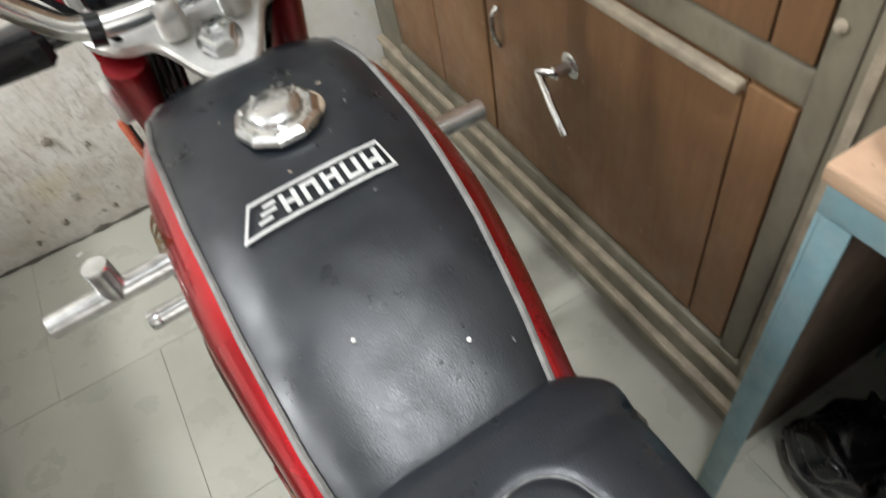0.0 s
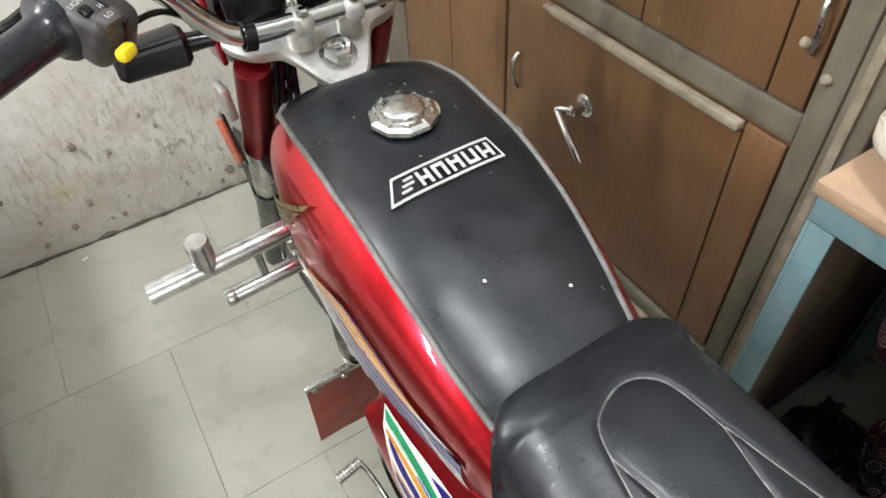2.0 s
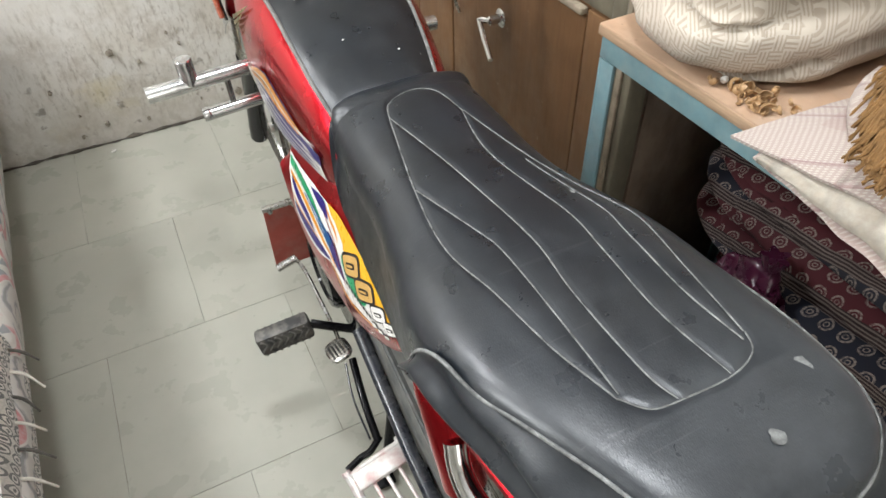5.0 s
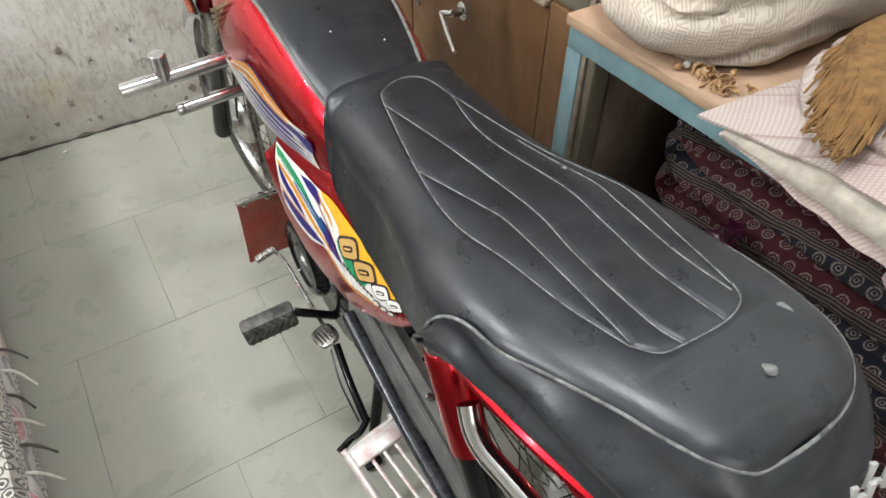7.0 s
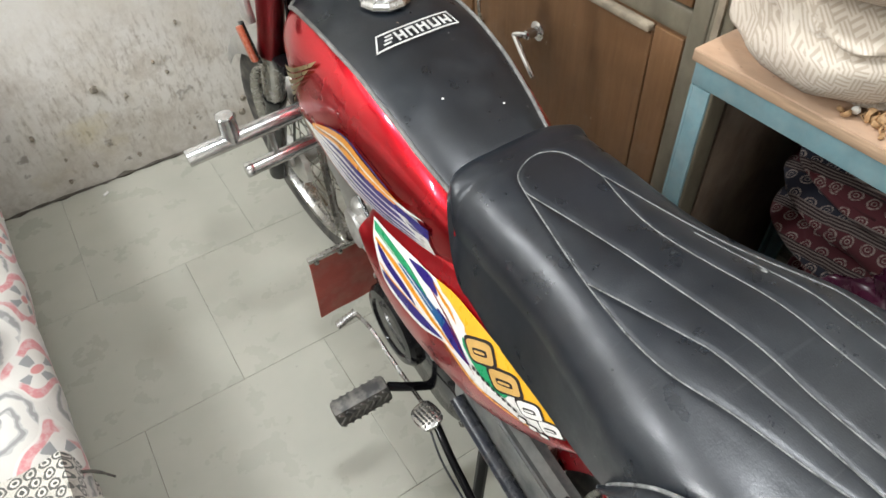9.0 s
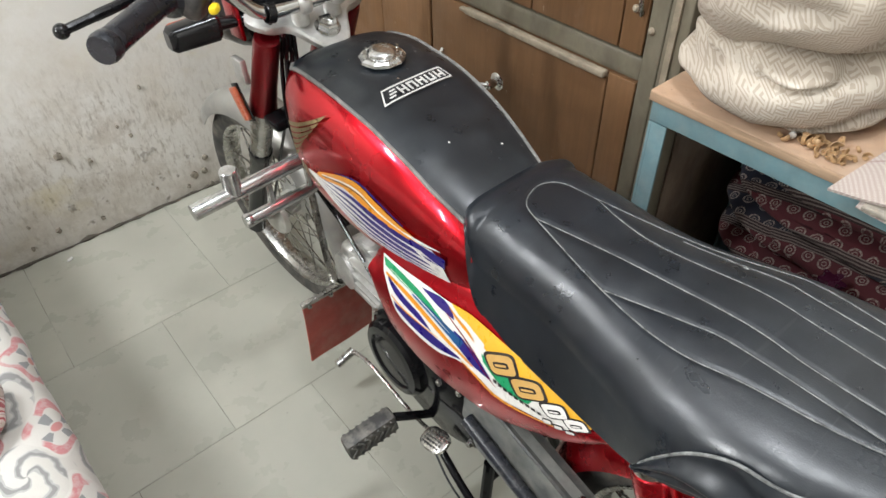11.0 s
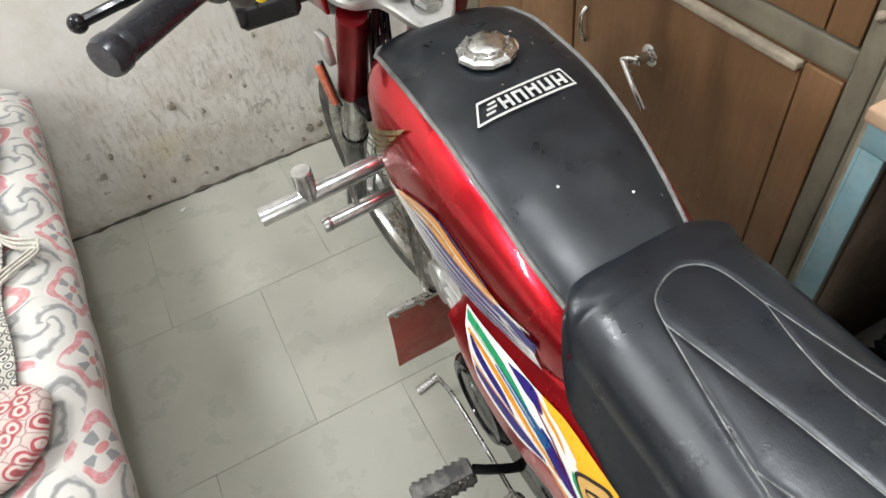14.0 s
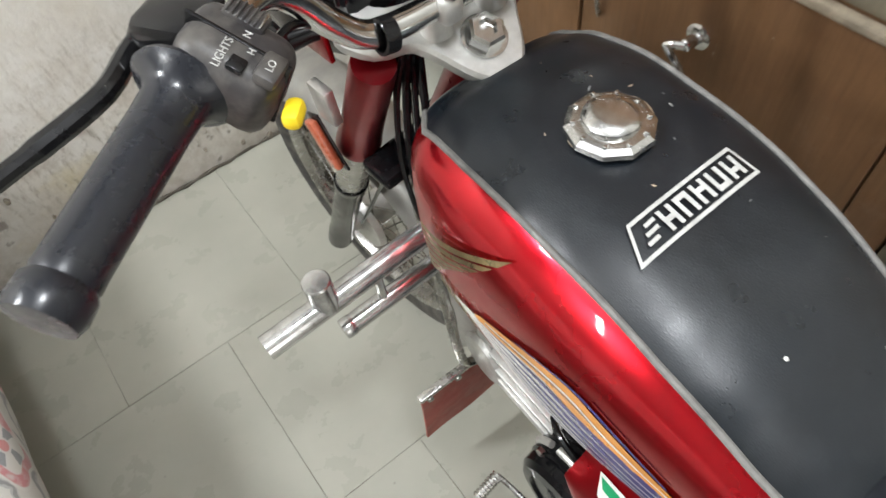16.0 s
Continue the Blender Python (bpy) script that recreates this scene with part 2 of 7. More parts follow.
def basket_cloth():
    """Cream cotton printed with a beige basket-weave pattern."""
    n = Nodes("basket_cloth")
    v = n.flat_coords((0.80, -0.60, 0.0), (0.35, 0.45, -0.82))
    chk = n.node("ShaderNodeTexChecker", in_Vector=v, in_Scale=72.0, in_Color1=(1, 1, 1, 1), in_Color2=(0, 0, 0, 1)).outputs["Fac"]
    wx = n.node("ShaderNodeTexWave", bands_direction="X", in_Vector=v, in_Scale=68.0, in_Distortion=0.5).outputs["Fac"]
    wy = n.node("ShaderNodeTexWave", bands_direction="Y", in_Vector=v, in_Scale=68.0, in_Distortion=0.5).outputs["Fac"]
    f = n.mix(chk, wx, wy)
    col = n.mix(n.ramp(f, [(0.35, 0.0), (0.5, 1.0)]), (0.40, 0.335, 0.265), (0.54, 0.48, 0.40))
    col = n.mix(n.ramp(n.noise(v, 5, 5), [(0.45, 0.0), (0.8, 0.4)]), col, (0.55, 0.47, 0.38))
    n.set("Base Color", col)
    n.set("Roughness", 0.75)
    n.set("Coat Weight", 0.25)
    n.set("Coat Roughness", 0.25)
    b = n.bump(n.noise(v, 14, 5), 0.4, 0.012)
    n.set("Normal", n.bump(n.noise(v, 500, 2), 0.2, 0.001, b))
    return n.mat


def floral_cloth():
    """White cotton printed with lobed pink flowers, grey leaves and pairs of grey scrolls."""
    n = Nodes("floral_sheet")
    v = n.flat_coords((0.75, 0.0, -0.75), (0, 1, 0))
    sway = n.node("ShaderNodeTexNoise", in_Vector=v, in_Scale=9.0, in_Detail=1.0).outputs["Color"]
    w = n.node("ShaderNodeVectorMath", operation="MULTIPLY_ADD", in_0=sway, in_1=(0.05, 0.05, 0.0), in_2=v).outputs[0]
    w = n.node("ShaderNodeVectorMath", operation="MULTIPLY", in_0=w, in_1=(8.6, 6.2, 0.0)).outputs[0]
    col = n.mix(n.ramp(n.noise(v, 4, 4), [(0.35, 0.0), (0.7, 1.0)]), (0.44, 0.425, 0.39), (0.52, 0.505, 0.47))

    def around(offset):
        """Distance from the middle of a repeat, and the angle round it."""
        p = n.node("ShaderNodeVectorMath", operation="FRACTION", in_0=n.node("ShaderNodeVectorMath", operation="ADD", in_0=w, in_1=offset).outputs[0]).outputs[0]
        q = n.node("ShaderNodeVectorMath", operation="SUBTRACT", in_0=p, in_1=(0.5, 0.5, 0.0)).outputs[0]
        xyz = n.node("ShaderNodeSeparateXYZ", in_0=q)
        flat = n.node("ShaderNodeCombineXYZ", in_X=xyz.outputs[0], in_Y=xyz.outputs[1], in_Z=0.0).outputs[0]
        return n.node("ShaderNodeVectorMath", operation="LENGTH", in_0=flat).outputs["Value"], n.math("ARCTAN2", xyz.outputs[1], xyz.outputs[0])

    def wave(angle, times, shift):
        return n.math("COSINE", n.math("ADD", n.math("MULTIPLY", angle, times), shift))

    grey, soft = (0.20, 0.20, 0.195), (0.31, 0.31, 0.30)
    # scrolls between the flowers: two arms that curl round one another
    d, a = around((0.5, 0.5, 0.0))
    curl = n.math("COSINE", n.math("ADD", n.math("MULTIPLY", a, 3.0), n.math("ADD", n.math("MULTIPLY", d, 24.0), n.math("MULTIPLY", n.noise(v, 30, 2), 7.0))))
    reach = n.ramp(n.math("ADD", d, n.math("MULTIPLY", n.noise(v, 22, 1), 0.10)), [(0.43, 1.0), (0.46, 0.0)])
    col = n.mix(n.math("MULTIPLY", n.ramp(curl, [(0.30, 0.0), (0.42, 0.85)]), reach), col, soft)
    col = n.mix(n.math("MULTIPLY", n.ramp(curl, [(0.78, 0.0), (0.86, 0.9)]), reach), col, grey)
    # flowers: a lobed pink band, grey leaves on a white ground, a pink diamond in the middle
    d, a = around((0.0, 0.0, 0.0))
    lobes = n.math("DIVIDE", d, n.math("ADD", n.math("MULTIPLY", wave(a, 4.0, 0.0), 0.14), 1.0))
    col = n.mix(n.ramp(lobes, [(0.375, 1.0), (0.385, 0.0)]), col, (0.51, 0.495, 0.46))
    broken = n.ramp(n.noise(v, 26, 1), [(0.34, 0.0), (0.40, 1.0)])
    band = n.ramp(lobes, [(0.235, 0.0), (0.245, 1.0), (0.345, 1.0), (0.355, 0.0)])
    thread = n.ramp(n.noise(v, 120, 2), [(0.38, 0.65), (0.56, 1.0)])
    col = n.mix(n.math("MULTIPLY", n.math("MULTIPLY", band, broken), thread), col, (0.46, 0.185, 0.19))
    leaf = n.math("MULTIPLY", n.ramp(wave(a, 4.0, math.pi), [(0.25, 0.0), (0.38, 1.0)]), n.ramp(d, [(0.070, 0.0), (0.080, 1.0), (0.200, 1.0), (0.215, 0.0)]))
    col = n.mix(n.math("MULTIPLY", leaf, 0.9), col, (0.18, 0.19, 0.195))
    col = n.mix(n.ramp(d, [(0.050, 1.0), (0.058, 0.0)]), col, (0.48, 0.20, 0.19))
    n.set("Base Color", col)
    n.set("Roughness", 0.9)
    n.set("Sheen Weight", 0.15)
    b = n.bump(n.noise(v, 16, 4), 0.25, 0.006)
    n.set("Normal", n.bump(n.noise(v, 480, 2), 0.25, 0.001, b))
    return n.mat


def joint_filler():
    """Tile joints: dark dirt in broken runs, elsewhere wiped pale."""
    n = Nodes("joint_filler")
    v = n.coords()
    run = n.ramp(n.noise(v, 7, 5, 0.65), [(0.44, 0.0), (0.56, 1.0)])
    col = n.mix(run, (0.13, 0.11, 0.08), (0.42, 0.415, 0.36))
    n.set("Base Color", n.mix(n.ramp(n.noise(v, 60, 4), [(0.5, 0.0), (0.7, 0.6)]), col, (0.25, 0.235, 0.19)))
    n.set("Roughness", 0.9)
    return n.mat


def block_print(name, shift):
    """Block-printed cotton: rows of cream rings on dark red and navy, parted by bands of fine lines."""
    n = Nodes(name)
    v = n.flat_coords((0, 1, 0), (0.7, 0.1, 0.7))
    w = n.node("ShaderNodeVectorMath", operation="MULTIPLY_ADD", in_0=n.node("ShaderNodeTexNoise", in_Vector=v, in_Scale=14.0, in_Detail=2.0).outputs["Color"], in_1=(0.012, 0.012, 0.0), in_2=v).outputs[0]
    row = n.node("ShaderNodeSeparateXYZ", in_0=w).outputs[1]
    band = n.math("FRACT", n.math("ADD", n.math("MULTIPLY", row, 8.2), shift))
    ground = n.ramp(band, [(0.0, (0.070, 0.007, 0.012)), (0.34, (0.022, 0.010, 0.010)), (0.50, (0.009, 0.011, 0.022)), (0.84, (0.022, 0.010, 0.010))], "CONSTANT")
    d = n.voronoi(w, 32.8, "F1", 0.12, "2D").outputs["Distance"]
    ring = n.ramp(d, [(0.0, 0.0), (0.08, 1.0), (0.14, 0.0), (0.23, 1.0), (0.33, 0.0)], "CONSTANT")
    dots = n.ramp(n.noise(w, 240, 1), [(0.42, 0.35), (0.52, 1.0)])
    plain = n.ramp(band, [(0.0, 1.0), (0.34, 0.0), (0.50, 1.0), (0.84, 0.0)], "CONSTANT")
    line = n.ramp(n.math("FRACT", n.math("MULTIPLY", row, 190.0)), [(0.0, 0.0), (0.55, 1.0)], "CONSTANT")
    ink = n.math("ADD", n.math("MULTIPLY", n.math("MULTIPLY", ring, dots), plain), n.math("MULTIPLY", n.math("MULTIPLY", line, n.math("SUBTRACT", 1.0, plain)), 0.55))
    col = n.mix(ink, ground, (0.26, 0.215, 0.19))
    col = n.mix(n.ramp(n.noise(v, 9, 4), [(0.4, 0.0), (0.8, 0.4)]), col, (0.03, 0.02, 0.02))
    n.set("Base Color", col)
    n.set("Roughness", 0.9)
    b = n.bump(n.noise(v, 22, 4), 0.3, 0.006)
    n.set("Normal", n.bump(n.noise(v, 480, 2), 0.3, 0.001, b))
    return n.mat


def check_cloth(name, ground, pale, dark, scale=46.0):
    """Pieced cotton: squares of fine checks in several tints, with stitched bands."""
    n = Nodes(name)
    v = n.flat_coords((0.86, 0.50, 0.0), (-0.40, 0.70, 0.6))
    cell = n.voronoi(v, 6.5, "F1", 0.6, "2D")
    tint = n.ramp(n.node("ShaderNodeSeparateColor", in_0=cell.outputs["Color"]).outputs[0], [(0.0, 0.0), (0.35, 0.45), (0.7, 1.0)], "CONSTANT")
    col = n.mix(tint, ground, pale)
    wx = n.node("ShaderNodeTexWave", bands_direction="X", in_Vector=v, in_Scale=scale * 0.8, in_Distortion=0.4).outputs["Fac"]
    wy = n.node("ShaderNodeTexWave", bands_direction="Y", in_Vector=v, in_Scale=scale * 0.8, in_Distortion=0.4).outputs["Fac"]
    grid = n.ramp(n.math("MULTIPLY", wx, wy), [(0.25, 0.0), (0.45, 1.0)])
    col = n.mix(n.math("MULTIPLY", n.math("SUBTRACT", 1.0, grid), 0.42), col, dark)
    band = n.ramp(n.node("ShaderNodeTexWave", bands_direction="X", in_Vector=v, in_Scale=2.3, in_Distortion=1.2).outputs["Fac"], [(0.84, 0.0), (0.86, 0.8), (0.95, 0.0)])
    col = n.mix(band, col, dark)
    n.set("Base Color", col)
    n.set("Roughness", 0.9)
    n.set("Sheen Weight", 0.15)
    b = n.bump(n.noise(v, 18, 4), 0.3, 0.006)
    n.set("Normal", n.bump(n.noise(v, 480, 2), 0.3, 0.001, b))
    return n.mat


M_WALL = wall_paint()
M_TILE = tile_glaze()
M_GROUT = joint_filler()
M_CEIL = surface("ceiling_paint", (0.74, 0.75, 0.76), 0.9, var=0.06, scale=3)
M_PLAIN = surface("side_wall_paint", (0.50, 0.49, 0.45), 0.85, var=0.12, scale=3)
M_BROWN = door_wood("brown_door_paint", (0.168, 0.088, 0.040))
M_OLIVE = surface("olive_frame_paint", (0.150, 0.132, 0.090), 0.55, var=0.4, scale=12, dust=0.3, dusty=(0.24, 0.21, 0.16), bump=0.3, grain=120, stretch=(1, 1, 0.5))
M_EDGE = surface("bare_worn_edge", (0.30, 0.25, 0.18), 0.7, var=0.4, scale=25, bump=0.3)
M_BLUE = surface("blue_steel_paint", (0.155, 0.27, 0.295), 0.42, var=0.22, scale=16, dust=0.18, bump=0.2)
M_PLY = surface("plywood_top", (0.46, 0.30, 0.195), 0.62, var=0.26, scale=11, dust=0.2, stretch=(1, 0.6, 1), bump=0.25, grain=200, specks=0.8)
M_PLYEDGE = surface("plywood_edge", (0.40, 0.27, 0.17), 0.8, var=0.35, scale=30, stretch=(0.3, 0.3, 4))
M_DARKWOOD = surface("dark_old_board", (0.155, 0.108, 0.075), 0.8, var=0.5, scale=9, dust=0.12, stretch=(1, 3, 0.5))
M_COVER = leather("tank_cover_vinyl", (0.0052, 0.0078, 0.0112), 0.33, 0.04, 620.0, 0.0, (0.45, 1.2, 0.45))
M_SEAT = leather("seat_vinyl", (0.0055, 0.0082, 0.0125), 0.32, 0.04, 620.0, 0.35, (0.30, 1.6, 0.30))
M_PIPING = surface("grey_piping", (0.165, 0.16, 0.15), 0.6, var=0.4, scale=60, bump=0.3)
M_STITCH = surface("grey_thread", (0.20, 0.205, 0.20), 0.7, var=0.75, scale=90)
M_RED = surface("red_lacquer", (0.50, 0.003, 0.012), 0.26, metal=0.88, var=0.10, scale=5, bump=0.0, coat=0.5, polish=0.05)
M_RED2 = surface("dark_red_lacquer", (0.26, 0.004, 0.010), 0.34, metal=0.9, var=0.12, scale=8, bump=0.0, coat=0.5)
M_CHROME = surface("chrome", (0.66, 0.66, 0.65), 0.13, metal=1.0, var=0.14, scale=30, dust=0.08, bump=0.08, grain=90)
# less metallic and greyer, so painted grey replaces the tank's red reflection; dusty too
M_GUARD = surface("greyed_guard_chrome", (0.60, 0.60, 0.59), 0.15, metal=0.82, var=0.4, scale=45, dust=0.30, dusty=(0.33, 0.32, 0.29), bump=0.12, grain=160)
M_CAP = surface("scratched_cap_chrome", (0.66, 0.66, 0.65), 0.20, metal=1.0, var=0.25, scale=60, dust=0.10, dusty=(0.36, 0.34, 0.30), bump=0.10, grain=220)
M_DULL = surface("dull_chrome", (0.46, 0.45, 0.43), 0.24, metal=1.0, var=0.3, scale=30, dust=0.15, bump=0.1)
M_ALU = surface("cast_aluminium", (0.66, 0.655, 0.63), 0.36, metal=0.7, var=0.25, scale=30, dust=0.25, bump=0.3, grain=500)
M_FENDER = surface("silver_fender_paint", (0.34, 0.335, 0.315), 0.38, metal=0.55, var=0.2, scale=14, dust=0.4, bump=0.05)
M_BLACKP = surface("black_plastic", (0.005, 0.005, 0.006), 0.13, spec=0.35, var=0.3, scale=20, dust=0.01, bump=0.03)
M_BLACKM = surface("black_engine_paint", (0.005, 0.005, 0.006), 0.12, spec=0.2, var=0.3, scale=20, dust=0.005, bump=0.04)
M_RUBBER = surface("black_rubber", (0.022, 0.022, 0.022), 0.55, var=0.3, scale=25, dust=0.35, bump=0.2)
M_RIB = surface("dusty_rubber_rib", (0.085, 0.083, 0.078), 0.6, var=0.35, scale=25, dust=0.35, bump=0.2)
M_GRIP = surface("grip_rubber", (0.0110, 0.0125, 0.0175), 0.24, var=0.2, scale=25, dust=0.0, bump=0.08)
M_TYRE = surface("tyre_rubber", (0.040, 0.038, 0.035), 0.75, var=0.35, scale=18, dust=0.5, dusty=(0.24, 0.22, 0.18), bump=0.3)
M_FLAP = surface("red_rubber_flap", (0.40, 0.070, 0.050), 0.55, var=0.25, scale=18, dust=0.18, bump=0.15)
M_SWITCH = surface("grey_black_switch_plastic", (0.030, 0.027, 0.028), 0.42, var=0.3, scale=30, dust=0.2)
M_YELLOW = surface("yellow_button_plastic", (0.80, 0.58, 0.015), 0.4, var=0.08, scale=30, bump=0)
M_AMBER = surface("orange_reflector", (0.42, 0.10, 0.045), 0.3, var=0.2, scale=40, coat=0.6)
M_LETTER = surface("white_print", (0.52, 0.52, 0.50), 0.5, var=0.2, scale=60, bump=0.05)
M_SWHITE = surface("white_decal", (0.74, 0.72, 0.68), 0.3, var=0.06, scale=30, bump=0, coat=0.6)
M_SORANGE = surface("orange_decal", (0.72, 0.27, 0.015), 0.3, var=0.08, scale=30, bump=0, coat=0.6)
M_SYELLOW = surface("amber_decal", (0.78, 0.40, 0.02), 0.3, var=0.08, scale=30, bump=0, coat=0.6)
M_SPURPLE = surface("violet_decal", (0.016, 0.006, 0.15), 0.3, var=0.1, scale=30, bump=0, coat=0.6)
M_SGREEN = surface("green_decal", (0.012, 0.28, 0.11), 0.3, var=0.1, scale=30, bump=0, coat=0.6)
M_STEAL = surface("teal_decal", (0.008, 0.075, 0.20), 0.3, var=0.1, scale=30, bump=0, coat=0.6)
M_SGOLD = surface("gold_decal", (0.55, 0.33, 0.10), 0.35, var=0.12, scale=30, bump=0, coat=0.5)
M_SBLACK = surface("black_decal", (0.02, 0.016, 0.016), 0.35, var=0.1, scale=30, bump=0, coat=0.5)
M_WING = surface("tarnished_brass_emblem", (0.46, 0.40, 0.22), 0.32, metal=0.7, var=0.45, scale=50, bump=0.1)
M_GASKET = surface("torn_cover_backing", (0.42, 0.33, 0.24), 0.85, var=0.4, scale=60, bump=0.4)
M_STEP = surface("chipped_silver_step_paint", (0.58, 0.56, 0.53), 0.4, metal=0.3, var=0.25, scale=22, dust=0.6, dusty=(0.34, 0.03, 0.03))
M_STRIP = surface("light_grey_label", (0.42, 0.43, 0.40), 0.5, var=0.2, scale=50)
# dusty, and lightened: the satin reflection on the case is put into this grey
M_CASETOP = surface("dusty_sheen_grey_paint", (0.145, 0.152, 0.148), 0.38, var=0.35, scale=22, dust=0.30)
M_CASE = surface("blue_black_chain_case_paint", (0.013, 0.016, 0.024), 0.26, var=0.3, scale=20, dust=0.10)
M_SHEET = floral_cloth()
M_SHAWL = motif("ring_woven_shawl", (0.10, 0.10, 0.085), 62, [(0.0, (0.06, 0.06, 0.055)), (0.16, (0.55, 0.52, 0.46)), (0.30, (0.075, 0.075, 0.068)), (0.46, (0.50, 0.47, 0.41))], rnd=0.12, axes=((0.9, 0.2, 0.6), (0.2, -0.9, 0)), lines=0.2)
M_DARKPRINT = block_print("red_block_print", 0.0)
M_NAVYPRINT = block_print("navy_block_print", 0.5)
M_PATCH = check_cloth("pink_patchwork_cloth", (0.42, 0.33, 0.29), (0.50, 0.445, 0.39), (0.25, 0.150, 0.150), 105.0)
M_CHECK = check_cloth("pink_check_cloth", (0.42, 0.27, 0.32), (0.52, 0.46, 0.47), (0.24, 0.11, 0.17), 60.0)
M_REDCLOTH = motif("maroon_flower_cloth", (0.46, 0.35, 0.32), 40, [(0.0, (0.30, 0.05, 0.06)), (0.15, (0.52, 0.43, 0.38)), (0.30, (0.33, 0.06, 0.07)), (0.44, (0.50, 0.41, 0.37))], rnd=0.8, axes=((0.9, 0.2, 0.5), (0.2, -0.9, 0)))
M_BASKET = basket_cloth()
M_LINING = surface("lining_cotton", (0.42, 0.38, 0.32), 0.9, var=0.35, scale=40, dust=0.4, dusty=(0.40, 0.31, 0.23))
M_CREAM = surface("cream_lining", (0.40, 0.385, 0.335), 0.85, var=0.15, scale=20, bump=0.4, grain=250)
M_FRINGE = surface("brown_wool_fringe", (0.215, 0.112, 0.036), 0.9, var=0.4, scale=60, bump=0.5)
M_TASSEL = surface("cream_tassel", (0.48, 0.45, 0.39), 0.9, var=0.3, scale=60)
M_FRINGE2 = surface("dark_wool", (0.07, 0.065, 0.055), 0.9, var=0.4, scale=60)
M_DARKCLOTH = surface("charcoal_cloth", (0.045, 0.048, 0.056), 0.9, var=0.5, scale=22, bump=0.4, grain=250)
M_BAG = surface("black_plastic_bag", (0.010, 0.010, 0.011), 0.22, var=0.3, scale=14, bump=0.6, grain=60)
M_MAGENTA = surface("magenta_plastic_bag", (0.060, 0.009, 0.030), 0.25, var=0.4, scale=20, bump=0.6, grain=60)
M_SHELL = surface("brown_nut_shell", (0.44, 0.27, 0.13), 0.5, var=0.4, scale=60, bump=0.3)
M_PEARL = surface("white_bead", (0.85, 0.84, 0.80), 0.12, var=0.05, scale=60, bump=0, coat=0.5)
M_PIT = surface("bare_plaster_pit", (0.27, 0.235, 0.185), 0.9, var=0.5, scale=60)
M_GUNK = surface("dark_grime", (0.11, 0.095, 0.075), 0.85, var=0.4, scale=60)
M_LAMP = surface("lamp_housing_enamel", (0.8, 0.8, 0.78), 0.4, var=0.05)

# ---- mesh helpers ----


def part(name, bm, material, parent=None, label="", m=None, sharp=35.0):
    """Links a bmesh as one mesh object, under a thing or a part."""
    me = bpy.data.meshes.new(name)
    bmesh.ops.recalc_face_normals(bm, faces=bm.faces)
    bm.to_mesh(me)
    bm.free()
    me.polygons.foreach_set("use_smooth", [True] * len(me.polygons))
    me.set_sharp_from_angle(angle=radians(sharp))
    me.materials.append(material)
    ob = new(name, me)
    if parent:
        ob.parent = parent
    if m:
        ob.matrix_basis = m
    if label:
        ob["label"] = label
    return ob


def empty(name, m, label, category, group="", kind=""):
    ob = new(name)
    ob.matrix_basis = m
    return tagged(ob, label, category, group, kind)


def shared(name, data, parent, m, label=""):
    """One more object on a mesh that others use too."""
    ob = new(name, data)
    ob.parent = parent
    ob.matrix_basis = m
    if label:
        ob["label"] = label
    return ob


def box(bm, c, s, bevel=0.0, m=None, seg=2):
    """A box with centre c and size s, its edges rounded."""
    made = bmesh.ops.create_cube(bm, size=1.0)["verts"]
    bmesh.ops.scale(bm, vec=s, verts=made)
    if bevel:
        edges = list({e for v in made for e in v.link_edges})
        out = bmesh.ops.bevel(bm, geom=edges, offset=bevel, segments=seg, affect="EDGES", profile=0.5)
        made = list({v for f in out["faces"] for v in f.verts} | {v for v in made if v.is_valid})
    full = Matrix.Translation(c) if m is None else m @ Matrix.Translation(c)
    bmesh.ops.transform(bm, matrix=full, verts=made)
    return bm


def loft(bm, rings, closed=True, caps=True):
    """Skins rings of points. closed: each ring is a loop."""
    rows = [[bm.verts.new(p) for p in ring] for ring in rings]
    k = len(rows[0])
    for a, b in zip(rows, rows[1:]):
        for i in range(k if closed else k - 1):
            j = (i + 1) % k
            bm.faces.new((a[i], a[j], b[j], b[i]))
    if caps and closed:
        bm.faces.new(rows[0])
        bm.faces.new(rows[-1])
    return bm


def spline(pts, n=8, loop=False):
    """Points along a smooth curve through pts."""
    p = [Vector(q) for q in pts]
    k = len(p)
    out = []
    for i in range(k if loop else k - 1):
        a, b, c, d = (p[(i + o) % k] if loop else p[min(max(i + o, 0), k - 1)] for o in (-1, 0, 1, 2))
        for s in range(n):
            t = s / n
            out.append(0.5 * ((2 * b) + (c - a) * t + (2 * a - 5 * b + 4 * c - d) * t * t + (3 * b - 3 * c + d - a) * t ** 3))
    if not loop:
        out.append(p[-1])
    return out


def tube(bm, pts, r, seg=10, caps=True):
    """A tube along points; r is one radius or one a point."""
    pts = [Vector(p) for p in pts]
    radii = [r] * len(pts) if isinstance(r, (int, float)) else list(r)
    rings, side = [], None
    for i, p in enumerate(pts):
        way = (pts[min(i + 1, len(pts) - 1)] - pts[max(i - 1, 0)]).normalized()
        if side is None:
            side = way.orthogonal().normalized()
        side = (side - way * side.dot(way)).normalized()
        other = way.cross(side)
        rings.append([p + radii[i] * (math.cos(a) * side + math.sin(a) * other) for a in (2 * math.pi * k / seg for k in range(seg))])
    return loft(bm, rings, True, caps)


